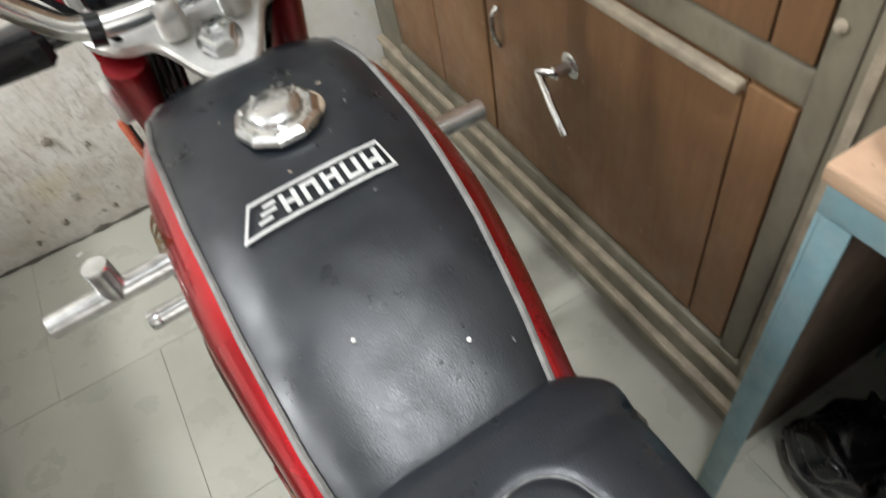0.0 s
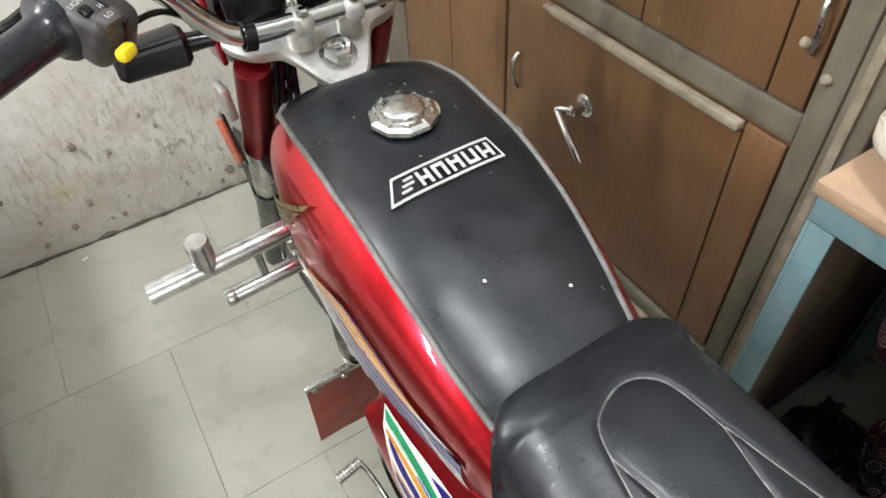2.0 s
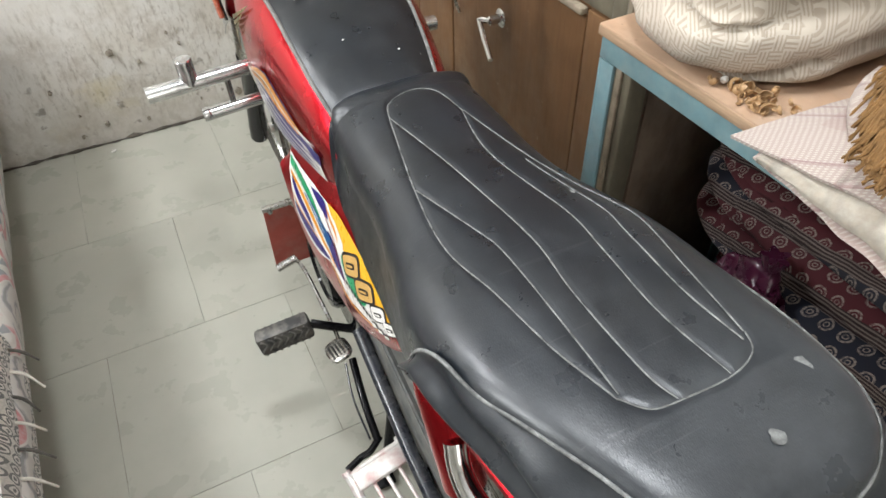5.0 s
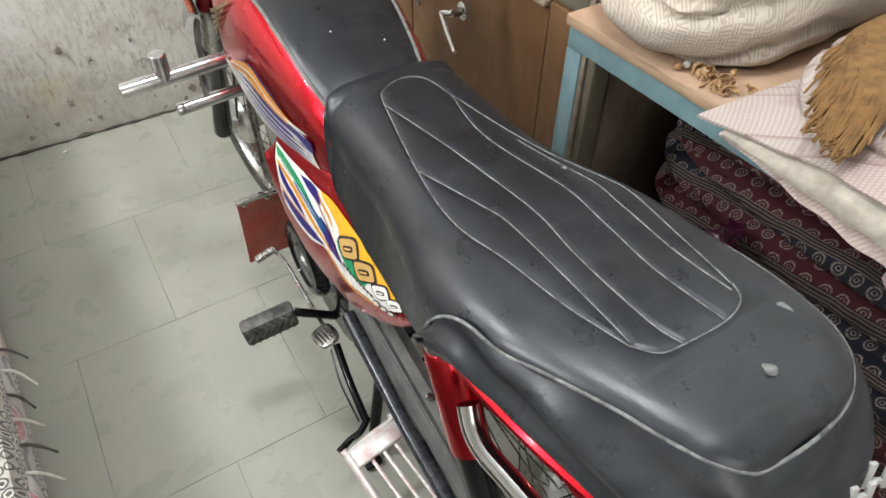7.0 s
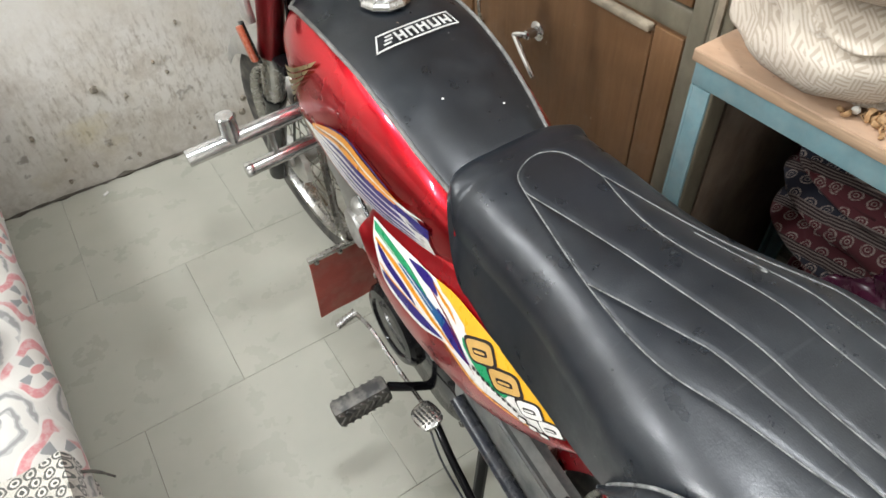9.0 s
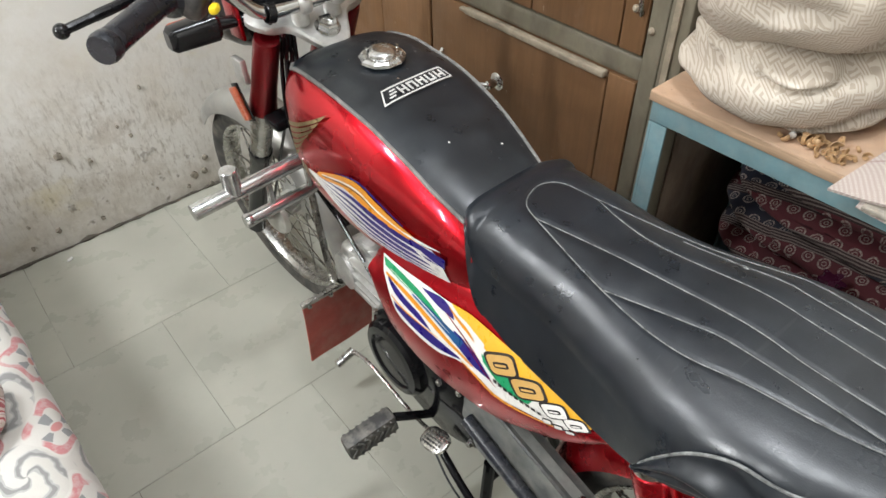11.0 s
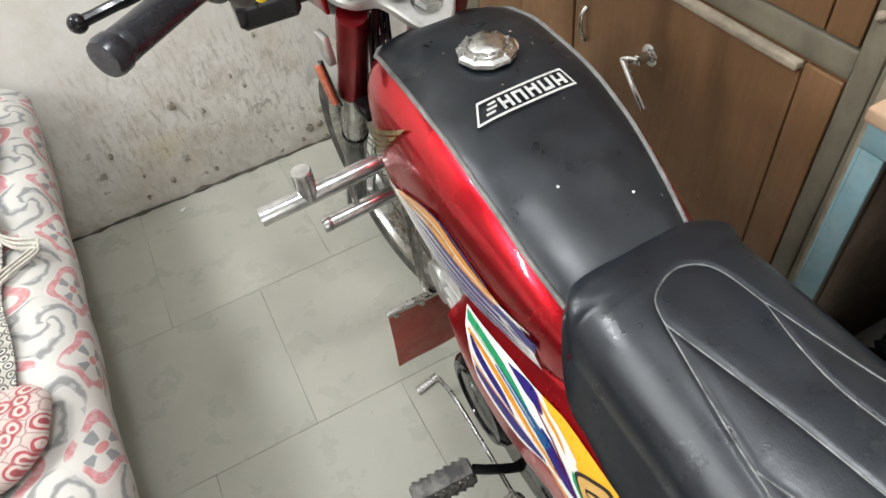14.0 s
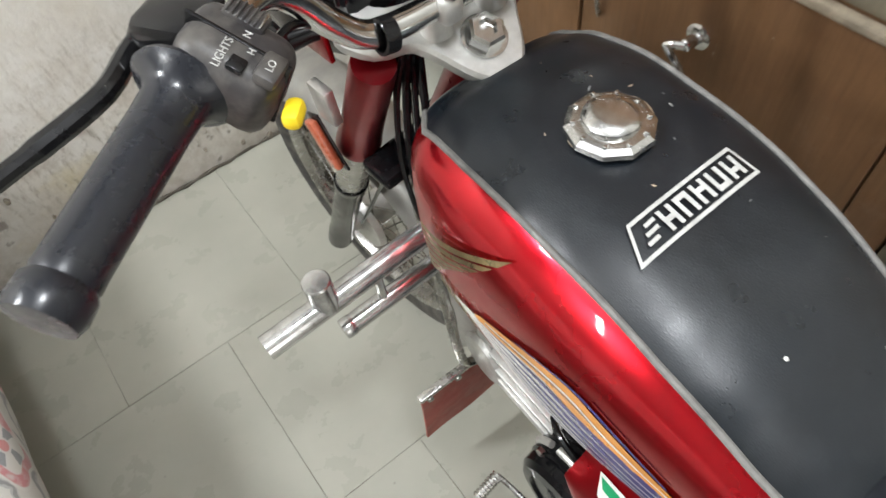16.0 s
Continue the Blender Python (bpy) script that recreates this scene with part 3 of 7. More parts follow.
def lathe(bm, profile, m=None, seg=32, caps=True):
    """Turns a profile of (radius, height) round z, then lays it by m."""
    m = m or Matrix()
    rings = [[m @ Vector((max(r, 1e-5) * math.cos(a), max(r, 1e-5) * math.sin(a), h)) for a in (2 * math.pi * k / seg for k in range(seg))] for r, h in profile]
    return loft(bm, rings, True, caps)


def along(a, b):
    """The pose that lays z from a towards b."""
    a, b = Vector(a), Vector(b)
    return Matrix.Translation(a) @ (b - a).to_track_quat("Z", "Y").to_matrix().to_4x4()


def curve1(xs, ys):
    """A smooth function through the given values."""
    xs, ys = np.array(xs, float), np.array(ys, float)
    slope = np.gradient(ys, xs)

    def at(x):
        x = min(max(x, xs[0]), xs[-1])
        i = min(int(np.searchsorted(xs, x, "right")) - 1, len(xs) - 2)
        h = xs[i + 1] - xs[i]
        t = (x - xs[i]) / h
        return float((2 * t**3 - 3 * t**2 + 1) * ys[i] + (t**3 - 2 * t**2 + t) * h * slope[i] + (3 * t**2 - 2 * t**3) * ys[i + 1] + (t**3 - t**2) * h * slope[i + 1])

    return at


def strip(bm, fn, a, b, n=24, k=3):
    """A ribbon on the surface fn(u, v), between the lines a and b: rows of (u, v)."""
    pa, pb = (spline([(*q, 0) for q in line], max(2, n // max(1, len(line) - 1))) for line in (a, b))
    rows = []
    for i in range(n + 1):
        qa, qb = pa[round(i * (len(pa) - 1) / n)], pb[round(i * (len(pb) - 1) / n)]
        rows.append([fn(*(qa.lerp(qb, j / k))[:2]) for j in range(k + 1)])
    return loft(bm, rows, False, False)


def rumple(bm, amount, scale, verts=None, seed=0.0):
    for v in verts or bm.verts:
        v.co += amount * noise.noise_vector(v.co * scale + Vector((seed, seed * 2.1, seed * 0.7)))


def sheet(name, material, parent, nx, ny, fn, label="", thick=0.006, sharp=60):
    """A cloth: a grid laid by fn(u, v), with a little thickness."""
    bm = bmesh.new()
    rows = [[fn(i / nx, j / ny) for i in range(nx + 1)] for j in range(ny + 1)]
    loft(bm, rows, False, False)
    bmesh.ops.recalc_face_normals(bm, faces=bm.faces)
    bmesh.ops.solidify(bm, geom=bm.faces[:], thickness=thick)
    return part(name, bm, material, parent, label, sharp=sharp)

# ---- the room ----
X0, X1, Y0, Y1, ZC = -2.70, 0.95, -2.60, 1.268, 2.80


def slab(name, lo, hi, material, label, category):
    bm = bmesh.new()
    box(bm, [(a + b) / 2 for a, b in zip(lo, hi)], [b - a for a, b in zip(lo, hi)])
    return tagged(part(name, bm, material), label, category, kind="structure")


def uneven_wall(name, material, label):
    """The white wall, with a hand-plastered, wavy face and a thickness."""
    bm = bmesh.new()
    nx, nz = 120, 80
    rows = []
    for j in range(nz + 1):
        row = []
        for i in range(nx + 1):
            x, z = X0 - 0.15 + (X1 - X0 + 0.3) * i / nx, ZC * (j / nz) ** 1.5
            q = Vector((x * 1.7, 3.1, z * 1.7))
            row.append((x, Y1 + 0.006 * noise.noise(q) + 0.003 * noise.noise(q * 5), z))
        rows.append(row)
    loft(bm, rows, False, False)
    back = [bm.verts.new(p) for p in ((X0 - 0.15, Y1 + 0.2, 0), (X1 + 0.15, Y1 + 0.2, 0), (X1 + 0.15, Y1 + 0.2, ZC), (X0 - 0.15, Y1 + 0.2, ZC))]
    bm.faces.new(back)
    return tagged(part(name, bm, material), label, "wall", kind="structure")


wall_north = uneven_wall("wall_north", M_WALL, "off-white plastered wall, scuffed and stained above the floor")
# the gap in this unseen wall is made up, for the fill lamp
slab("wall_south_a", (X0 - 0.15, Y0 - 0.15, 0), (-0.95, Y0, ZC), M_PLAIN, "plain pale painted wall beside an added opening, unseen", "wall")
slab("wall_south_b", (0.05, Y0 - 0.15, 0), (X1 + 0.15, Y0, ZC), M_PLAIN, "plain pale painted wall beside an added opening, unseen", "wall")
slab("wall_south_c", (-0.948, Y0 - 0.15, 2.05), (0.048, Y0, ZC), M_PLAIN, "plain pale painted wall over an added opening, unseen", "wall")
slab("wall_west", (X0 - 0.15, Y0, 0), (X0, Y1 - 0.012, ZC), M_PLAIN, "plain pale painted wall beside the bed", "wall")
slab("wall_east", (X1, Y0, 0), (X1 + 0.15, Y1 - 0.012, ZC), M_PLAIN, "plain pale painted wall behind the cupboard", "wall")
slab("ceiling", (X0 - 0.15, Y0 - 0.15, ZC + 0.003), (X1 + 0.15, Y1 + 0.2, ZC + 0.15), M_CEIL, "plain whitewashed ceiling", "ceiling")
floor = slab("floor", (X0 - 0.15, Y0 - 0.15, -0.15), (X1 + 0.15, Y1 + 0.2, -0.0014), M_GROUT, "grey-green ceramic tile floor with dark thin joints, dusty", "floor")


def wall_marks():
    """Pits knocked out of the plaster and the crumbled line along the floor."""
    rnd = random.Random(5)
    for x, z, s in ((-0.336, 0.286, 0.011), (0.04, 0.11, 0.010), (-0.30, 0.05, 0.006), (-0.42, 0.07, 0.008), (-0.50, 0.045, 0.005), (-0.53, 0.21, 0.006), (-0.14, 0.27, 0.006), (-0.78, 0.36, 0.007), (-0.006, 0.063, 0.013), (0.027, 0.065, 0.010), (0.037, 0.010, 0.008), (-0.034, 0.033, 0.006), (-0.265, 0.241, 0.006), (-0.165, 0.309, 0.005), (-0.126, 0.071, 0.004), (-0.072, 0.397, 0.006), (-0.484, 0.115, 0.004)):
        bm = bmesh.new()
        rim = [(x + s * rnd.uniform(0.6, 1.2) * math.cos(a), Y1 - 0.006 - 0.004 * rnd.random(), z + s * rnd.uniform(0.7, 1.3) * math.sin(a)) for a in (2 * math.pi * k / 11 for k in range(11))]
        inner = [(x + (p[0] - x) * 0.5, Y1 - 0.0105, z + (p[2] - z) * 0.5) for p in rim]
        back = [(p[0], Y1 + 0.006, p[2]) for p in rim]
        loft(bm, [back, rim, inner])
        part("plaster_pit", bm, M_PIT, wall_north, "brown pit in the plaster")
    bm = bmesh.new()
    pts = [(X0 + 0.03 * k, Y1 - 0.004 + rnd.uniform(-0.004, 0.002), 0.002 + rnd.uniform(0, 0.004)) for k in range(int((X1 - X0) / 0.03))]
    tube(bm, pts, [max(0.0012, rnd.gauss(0.003, 0.0022)) for _ in pts], 6)
    part("grime_line", bm, M_GUNK, wall_north, "crumbled dark grime along the floor")


wall_marks()

# ---- the cupboard in the east wall ----
CX = 0.496  # its front


def board(name, parent, lo, hi, material, bevel=0.003, label="", wob=0.0):
    bm = bmesh.new()
    box(bm, [(a + b) / 2 for a, b in zip(lo, hi)], [b - a for a, b in zip(lo, hi)], bevel)
    if wob:
        bmesh.ops.subdivide_edges(bm, edges=bm.edges[:], cuts=3, use_grid_fill=True)
        rumple(bm, wob, 9)
    return part(name, bm, material, parent, label)


def cupboard():
    c = empty("cupboard", pose(0, 0, 0), "old wooden cupboard with brown-painted panel doors in a dull olive frame", "cupboard")
    e = M_OLIVE
    board("carcass", c, (CX + 0.03, -0.020, 0.10), (X1 - 0.005, 1.19, 2.2), M_DARKWOOD, 0.004, "dark inner box")
    board("plinth", c, (CX + 0.05, -0.01, 0.0), (X1 - 0.01, 1.16, 0.098), M_DARKWOOD, 0.004)
    board("end_stile", c, (CX - 0.008, 1.075, 0.226), (CX + 0.03, 1.195, 2.2), e, 0.004, wob=0.002)
    board("stile", c, (CX - 0.010, 0.021, 0.226), (CX + 0.028, 0.056, 2.2), e, 0.004, wob=0.002)
    board("stile", c, (CX - 0.014, -0.025, 0.226), (CX + 0.028, 0.018, 2.2), e, 0.004, wob=0.002)
    board("batten", c, (CX - 0.020, -0.006, 0.24), (CX - 0.0145, 0.006, 2.1), M_EDGE, 0.001)
    board("side_panel", c, (CX + 0.033, -0.026, 0.0), (X1 - 0.006, -0.0205, 2.2), M_DARKWOOD, 0.002, "dark brown side of the cupboard")
    # rail between the lower and upper doors; the lower door's bare top edge stands proud of it
    board("middle_rail", c, (CX - 0.003, 0.058, 0.697), (CX + 0.028, 1.073, 0.742), e, 0.004, wob=0.0015)
    board("lip", c, (CX - 0.020, 0.124, 0.682), (CX - 0.0032, 0.52, 0.6965), M_EDGE, 0.004, "pale worn top edge of the door", wob=0.0012)
    board("lip", c, (CX - 0.018, 0.50, 0.684), (CX - 0.0032, 0.54, 0.6925), M_EDGE, 0.003, "splintered end of the worn edge", wob=0.002)
    # stepped sill below the doors
    board("sill", c, (CX - 0.014, -0.02, 0.2255), (CX + 0.028, 1.073, 0.2585), e, 0.005, wob=0.0015)
    board("sill_edge", c, (CX - 0.024, -0.02, 0.208), (CX + 0.02, 1.20, 0.225), M_EDGE, 0.004, "pale worn sill edge", wob=0.0012)
    board("base_rail", c, (CX - 0.016, -0.02, 0.158), (CX + 0.028, 1.20, 0.2075), e, 0.004, wob=0.0015)
    board("base_edge", c, (CX - 0.028, -0.02, 0.138), (CX + 0.02, 1.20, 0.1575), M_EDGE, 0.004, "pale worn bottom edge", wob=0.0012)
    board("foot_rail", c, (CX - 0.018, -0.02, 0.095), (CX + 0.028, 1.20, 0.1375), e, 0.004, wob=0.0015)
    # doors of upright planks with narrow sunk joints
    for nm, y0, y1, z0, z1, cuts in (
        ("lower_door", 0.059, 0.652, 0.262, 0.695, (0.124,)),
        ("lower_door", 0.658, 1.072, 0.262, 0.695, (0.86,)),
        ("upper_door", 0.059, 0.652, 0.745, 1.45, (0.112, 0.33)),
        ("upper_door", 0.658, 1.072, 0.745, 1.45, (0.86,)),
    ):
        d = board(nm, c, (CX + 0.004, y0, z0), (CX + 0.024, y1, z1), M_BROWN, 0.002)
        marks = [y0, *cuts, y1]
        for a, b in zip(marks, marks[1:]):
            board("plank", d, (CX - 0.006, a + 0.0015, z0 + 0.002), (CX + 0.0035, b - 0.0015, z1 - 0.002), M_BROWN, 0.0025, wob=0.0008)
    # lever handle on its round rose, and the cranked latch by the seam
    bm = bmesh.new()
    lathe(bm, [(0.0, -0.002), (0.021, -0.002), (0.021, 0.002), (0.018, 0.004), (0.010, 0.006), (0.010, 0.030), (0.008, 0.032), (0.0, 0.032)], along((CX - 0.005, 0.420, 0.552), (CX - 1, 0.420, 0.552)), 20)
    h = part("door_handle", bm, M_CHROME, c, "worn chrome lever handle")
    bm = bmesh.new()
    tube(bm, spline([(CX - 0.033, 0.420, 0.552), (CX - 0.042, 0.436, 0.550), (CX - 0.046, 0.445, 0.545)], 4), 0.0075, 10)
    part("lever_neck", bm, M_CHROME, h)
    bm = bmesh.new()
    tube(bm, [(CX - 0.046, 0.446, 0.547), (CX - 0.060, 0.396, 0.526), (CX - 0.072, 0.345, 0.504)], [0.006, 0.0062, 0.0058], 10)
    part("lever", bm, M_CHROME, h, "ribbed chrome lever")
    for y, z in ((0.610, 0.520), (0.072, 0.85)):
        bm = bmesh.new()
        tube(bm, spline([(CX - 0.008, y, z + 0.045), (CX - 0.02, y, z + 0.03), (CX - 0.022, y - 0.004, z), (CX - 0.010, y, z - 0.03)], 6), 0.0042, 8)
        part("latch", bm, M_DULL, c, "rusty iron latch")
    for y, z in ((0.083, 0.828), (0.075, 0.93), (0.045, 0.80)):
        bm = bmesh.new()
        lathe(bm, [(0.0, 0.0), (0.006, 0.0), (0.007, 0.004), (0.004, 0.008), (0.0, 0.009)], along((CX - 0.009, y, z), (CX - 1, y, z + 0.2)), 12)
        part("knob", bm, M_EDGE, c, "pale worn wooden knob")


cupboard()

# ---- bench along the cupboard ----
BENCH = pose(0.393, -0.041, 0, 0, 0, 0.8)  # its corner; x runs to the wall, -y along the bike


def bench():
    b = empty("bench", BENCH, "narrow bench with a blue-painted steel frame and a plywood top", "bench")
    L, W, H = 1.45, 0.50, 0.741
    board("top", b, (-0.004, -L, H + 0.002), (W, 0.006, H + 0.020), M_PLY, 0.0025, "bare pinkish plywood top")
    board("edge_band", b, (-0.0055, -L, H + 0.003), (-0.0042, 0.004, H + 0.018), M_PLYEDGE, 0.0003, "rough plywood edge")
    for name, lo, hi in (("front_rail", (0, -L, H - 0.034), (0.005, 0, H)), ("front_rail", (0.0055, -L, H - 0.005), (0.034, 0, H)), ("back_rail", (W - 0.035, -L, H - 0.034), (W - 0.03, 0, H)), ("end_rail", (0.036, -0.005, H - 0.034), (W - 0.036, 0, H)), ("end_rail", (0.036, -L, H - 0.034), (W - 0.036, -L + 0.005, H))):
        board(name, b, lo, hi, M_BLUE, 0.001)
    for x, y, sx, sy in ((0, 0, 1, -1), (W - 0.03, 0, -1, -1), (0, -L, 1, 1), (W - 0.03, -L, -1, 1)):
        bm = bmesh.new()
        box(bm, (x + sx * 0.017, y + sy * 0.0025, H / 2 - 0.018), (0.034, 0.005, H - 0.036), 0.001)
        box(bm, (x + sx * 0.0025, y + sy * 0.0195, H / 2 - 0.018), (0.005, 0.029, H - 0.036), 0.001)
        part("leg", bm, M_BLUE, b, "blue angle-iron leg")
    return b


bench()


def lump(name, c, s, material, label, category, n=2.6, amount=0.02, scale=9, seed=0.0, m=None, squash=0.0, parent=None, res=40):
    """A soft cushion-like body: a rounded block, rumpled, that sits flat on what is under it."""
    bm = bmesh.new()
    rings = []
    for j in range(1, res):
        phi = math.pi * j / res
        ring = []
        for i in range(res * 2):
            th = math.pi * i / res
            f = lambda q: math.copysign(abs(q) ** (2 / n), q)
            p = Vector((s[0] / 2 * f(math.sin(phi)) * f(math.cos(th)), s[1] / 2 * f(math.sin(phi)) * f(math.sin(th)), s[2] / 2 * f(math.cos(phi))))
            q = p * scale
            p += amount * (noise.noise_vector(q + Vector((seed, 0, seed))) + 0.5 * noise.noise_vector(q * 2.3 + Vector((0, seed, 0))))
            fold = abs(noise.noise(Vector((q.x * 0.9 + seed, q.y * 0.5, q.z * 2.4))))
            p *= 1 - 0.09 * max(0, 0.16 - fold) / 0.16
            p.z = max(p.z, -s[2] / 2 + squash)
            ring.append(p)
        rings.append(ring)
    loft(bm, rings)
    full = Matrix.Translation(c) @ (m or Matrix())
    bmesh.ops.transform(bm, matrix=full, verts=bm.verts)
    ob = part(name, bm, material, parent, label if parent else "", sharp=80)
    return ob if parent else tagged(ob, label, category)


# the quilt, folded in two layers
quilt = empty("folded_quilt", pose(0, 0, 0), "thick cream quilt with a beige basket-weave print, folded on the bench", "quilt")
lump("lower_fold", (0.672, -0.170, 0.820), (0.585, 0.325, 0.132), M_BASKET, "lower fold of the quilt", "", 3.2, 0.012, 8, 1.3, parent=quilt, squash=0.004)
lump("upper_fold", (0.675, -0.170, 0.949), (0.625, 0.335, 0.20), M_BASKET, "upper fold of the quilt", "", 2.5, 0.014, 7, 4.1, parent=quilt)

# a patchwork cushion whose lining shows in a roll along the bench's edge
PC, PS = (0.625, -0.675, 0.806), (0.54, 0.63, 0.104)


def patch_top(x, y):
    q = 1 - abs((x - PC[0]) / PS[0] * 2) ** 2.6 - abs((y - PC[1]) / PS[1] * 2) ** 2.6
    return PC[2] + PS[2] / 2 * max(0.0, q) ** (1 / 2.6)


patchwork = empty("patchwork_cushion", pose(0, 0, 0), "flat pale pink patchwork cushion with a cream lining, on the bench", "cushion")
lump("cushion_cover", PC, PS, M_PATCH, "pink checked patchwork cover", "", 2.6, 0.007, 9, 2.2, parent=patchwork, squash=0.002)


def lining(u, v):
    wide = min(1.0, 0.2 + 2.4 * u)
    x = 0.342 - 0.022 * u - 0.010 * math.sin(math.pi * v) + 0.026 * v
    return (x, -0.392 - 0.45 * u, 0.761 + 0.036 * v * wide + 0.004 * noise.noise(Vector((u * 14, v * 3, 4))))


def flap(u, v):
    """The cover's loose skirt, from the cushion down to its corner on the plywood."""
    wide = min(1.0, 0.05 + 2.6 * u)
    x = 0.350 - 0.012 * u + (0.17 - 0.02 * u) * v
    z = 0.7605 + 0.036 * wide + 0.050 * min(1.0, 0.2 + 2.2 * u) * math.sin(1.45 * v)
    return (x, -0.345 - 0.020 * v * (1 - u) - 0.50 * u, z + 0.004 * noise.noise(Vector((u * 11, v * 6, 9))) * wide)


sheet("skirt", M_PATCH, patchwork, 50, 20, flap, "loose edge of the checked cover", 0.004)
sheet("lining", M_LINING, patchwork, 48, 14, lining, "cream cotton lining turned back", 0.007)
sheet("hem", M_PATCH, patchwork, 40, 8, lambda u, v: (0.346 - 0.028 * u + 0.014 * (1 - v) + 0.004 * noise.noise(Vector((u * 9, v, 5))), -0.385 - 0.40 * u, 0.768 - v * (0.010 + 0.026 * u) + 0.004 * noise.noise(Vector((u * 11, v, 2)))), "checked hem hanging over the bench edge", 0.003)
sheet("scrap", M_CHECK, patchwork, 14, 12, lambda u, v: (0.330 - 0.006 * math.sin(v * 3) - 0.004 * u, -0.635 - 0.055 * u - 0.012 * v * (u - 0.3), 0.768 - v * (0.036 + 0.012 * math.sin(u * 5))), "pink checked scrap with pinked edges", 0.0025)


def fringe_shawl():
    s = empty("brown_shawl", pose(0, 0, 0), "mustard-brown woollen shawl with a long fringe, draped over the cushion", "shawl")

    def edge(y):
        return float(np.interp(-y, [0.39, 0.43, 0.47, 0.52], [0.545, 0.475, 0.415, 0.405]))

    def wool(u, v):
        y = -0.395 - 0.125 * v
        x = edge(y) + (0.80 - edge(y)) * u
        return (x, y, patch_top(x, y) + 0.016 + 0.008 * noise.noise(Vector((x * 14, y * 14, 7))))

    sheet("wool", M_FRINGE, s, 30, 26, wool, "", 0.010)
    rnd = random.Random(8)
    for k in range(220):
        y = -0.395 - 0.122 * (k / 219) + rnd.uniform(-0.004, 0.004)
        x = edge(y) + 0.035 * rnd.random()
        ln = rnd.uniform(0.055, 0.095)
        dy = rnd.uniform(-0.036, -0.012)
        pts = []
        for f in (0.0, 0.35, 0.7, 1.0):
            px, py = x - ln * f, y + dy * f + rnd.uniform(-0.004, 0.004)
            pts.append((px, py, patch_top(px, py) + 0.012 + 0.006 * rnd.random() * f))
        bm = bmesh.new()
        tube(bm, spline(pts, 4), [0.0022] * 9 + [0.0017] * 3 + [0.0009], 5)
        part("fringe_strand", bm, M_FRINGE, s)


fringe_shawl()


def shells():
    """Broken nut shells, crumbs and two white beads left on the plywood."""
    rnd = random.Random(3)
    for k in range(40):
        u, v = rnd.gauss(0.5, 0.26), min(1.1, abs(rnd.gauss(0.45, 0.3)))
        x, y = 0.398 + 0.056 * v, -0.250 - 0.110 * u
        r = rnd.uniform(0.004, 0.0095)
        bm = bmesh.new()
        n, arc = 12, rnd.uniform(3.2, 5.6)
        rings = []
        for t in (0.35, 0.7, 1.05, 1.4, 1.7 + 0.3 * rnd.random()):
            rings.append([Vector((r * math.sin(t) * (1 + 0.22 * rnd.random()) * math.cos(a), 0.75 * r * math.sin(t) * (1 + 0.22 * rnd.random()) * math.sin(a), -0.8 * r * math.cos(t))) for a in (arc * i / n for i in range(n + 1))])
        loft(bm, rings, False, False)
        bmesh.ops.recalc_face_normals(bm, faces=bm.faces)
        bmesh.ops.solidify(bm, geom=bm.faces[:], thickness=0.0009)
        bmesh.ops.transform(bm, matrix=pose(x, y, 0.76, rnd.uniform(-80, 80), rnd.uniform(-80, 80), rnd.uniform(0, 360)), verts=bm.verts)
        low = min(q.co.z for q in bm.verts)
        bmesh.ops.translate(bm, vec=(0, 0, 0.7615 - low), verts=bm.verts)
        tagged(part("nut_shell", bm, M_SHELL), "broken brown nut shell lying on the plywood bench top", "nut shell", "nut shells on the bench")
    for x, y in ((0.424, -0.254), (0.431, -0.270)):
        bm = bmesh.new()
        bmesh.ops.create_icosphere(bm, subdivisions=3, radius=0.0055)
        bmesh.ops.translate(bm, vec=(x, y, 0.7668), verts=bm.verts)
        tagged(part("white_bead", bm, M_PEARL), "small shiny white bead lying among nut shells", "bead", "beads on the bench")


shells()

# under the bench: bedding rolls and bags
def bedding(c, s, material, label, seed, layers):
    """Folded bedding: soft layers that lie on one another."""
    b = empty("bedding_roll", pose(0, 0, 0), label, "bedding")
    h = s[2] / layers
    for k in range(layers):
        z = c[2] - s[2] / 2 + h * (k + 0.5)
        lump("folded_layer", (c[0] + 0.008 * (k % 2), c[1] + 0.012 * (k % 2), z), (s[0], s[1], h * 1.12), material, "", "", 2.8, 0.006, 9, seed + k, parent=b, squash=0.003)


bedding((0.722, -0.475, 0.550), (0.34, 0.76, 0.128), M_DARKPRINT, "folded dark red bedding with a cream ring print, under the bench", 3.0, 2)
bedding((0.722, -0.475, 0.425), (0.36, 0.77, 0.138), M_NAVYPRINT, "folded navy bedding with a cream ring print, under the bench", 6.0, 2)
bedding((0.735, -0.56, 0.286), (0.35, 0.80, 0.150), M_DARKPRINT, "folded dark red bedding with a cream ring print, under the bench", 8.0, 2)
bedding((0.735, -0.60, 0.109), (0.36, 0.84, 0.210), M_NAVYPRINT, "folded dark printed bedding on the floor under the bench", 9.0, 3)


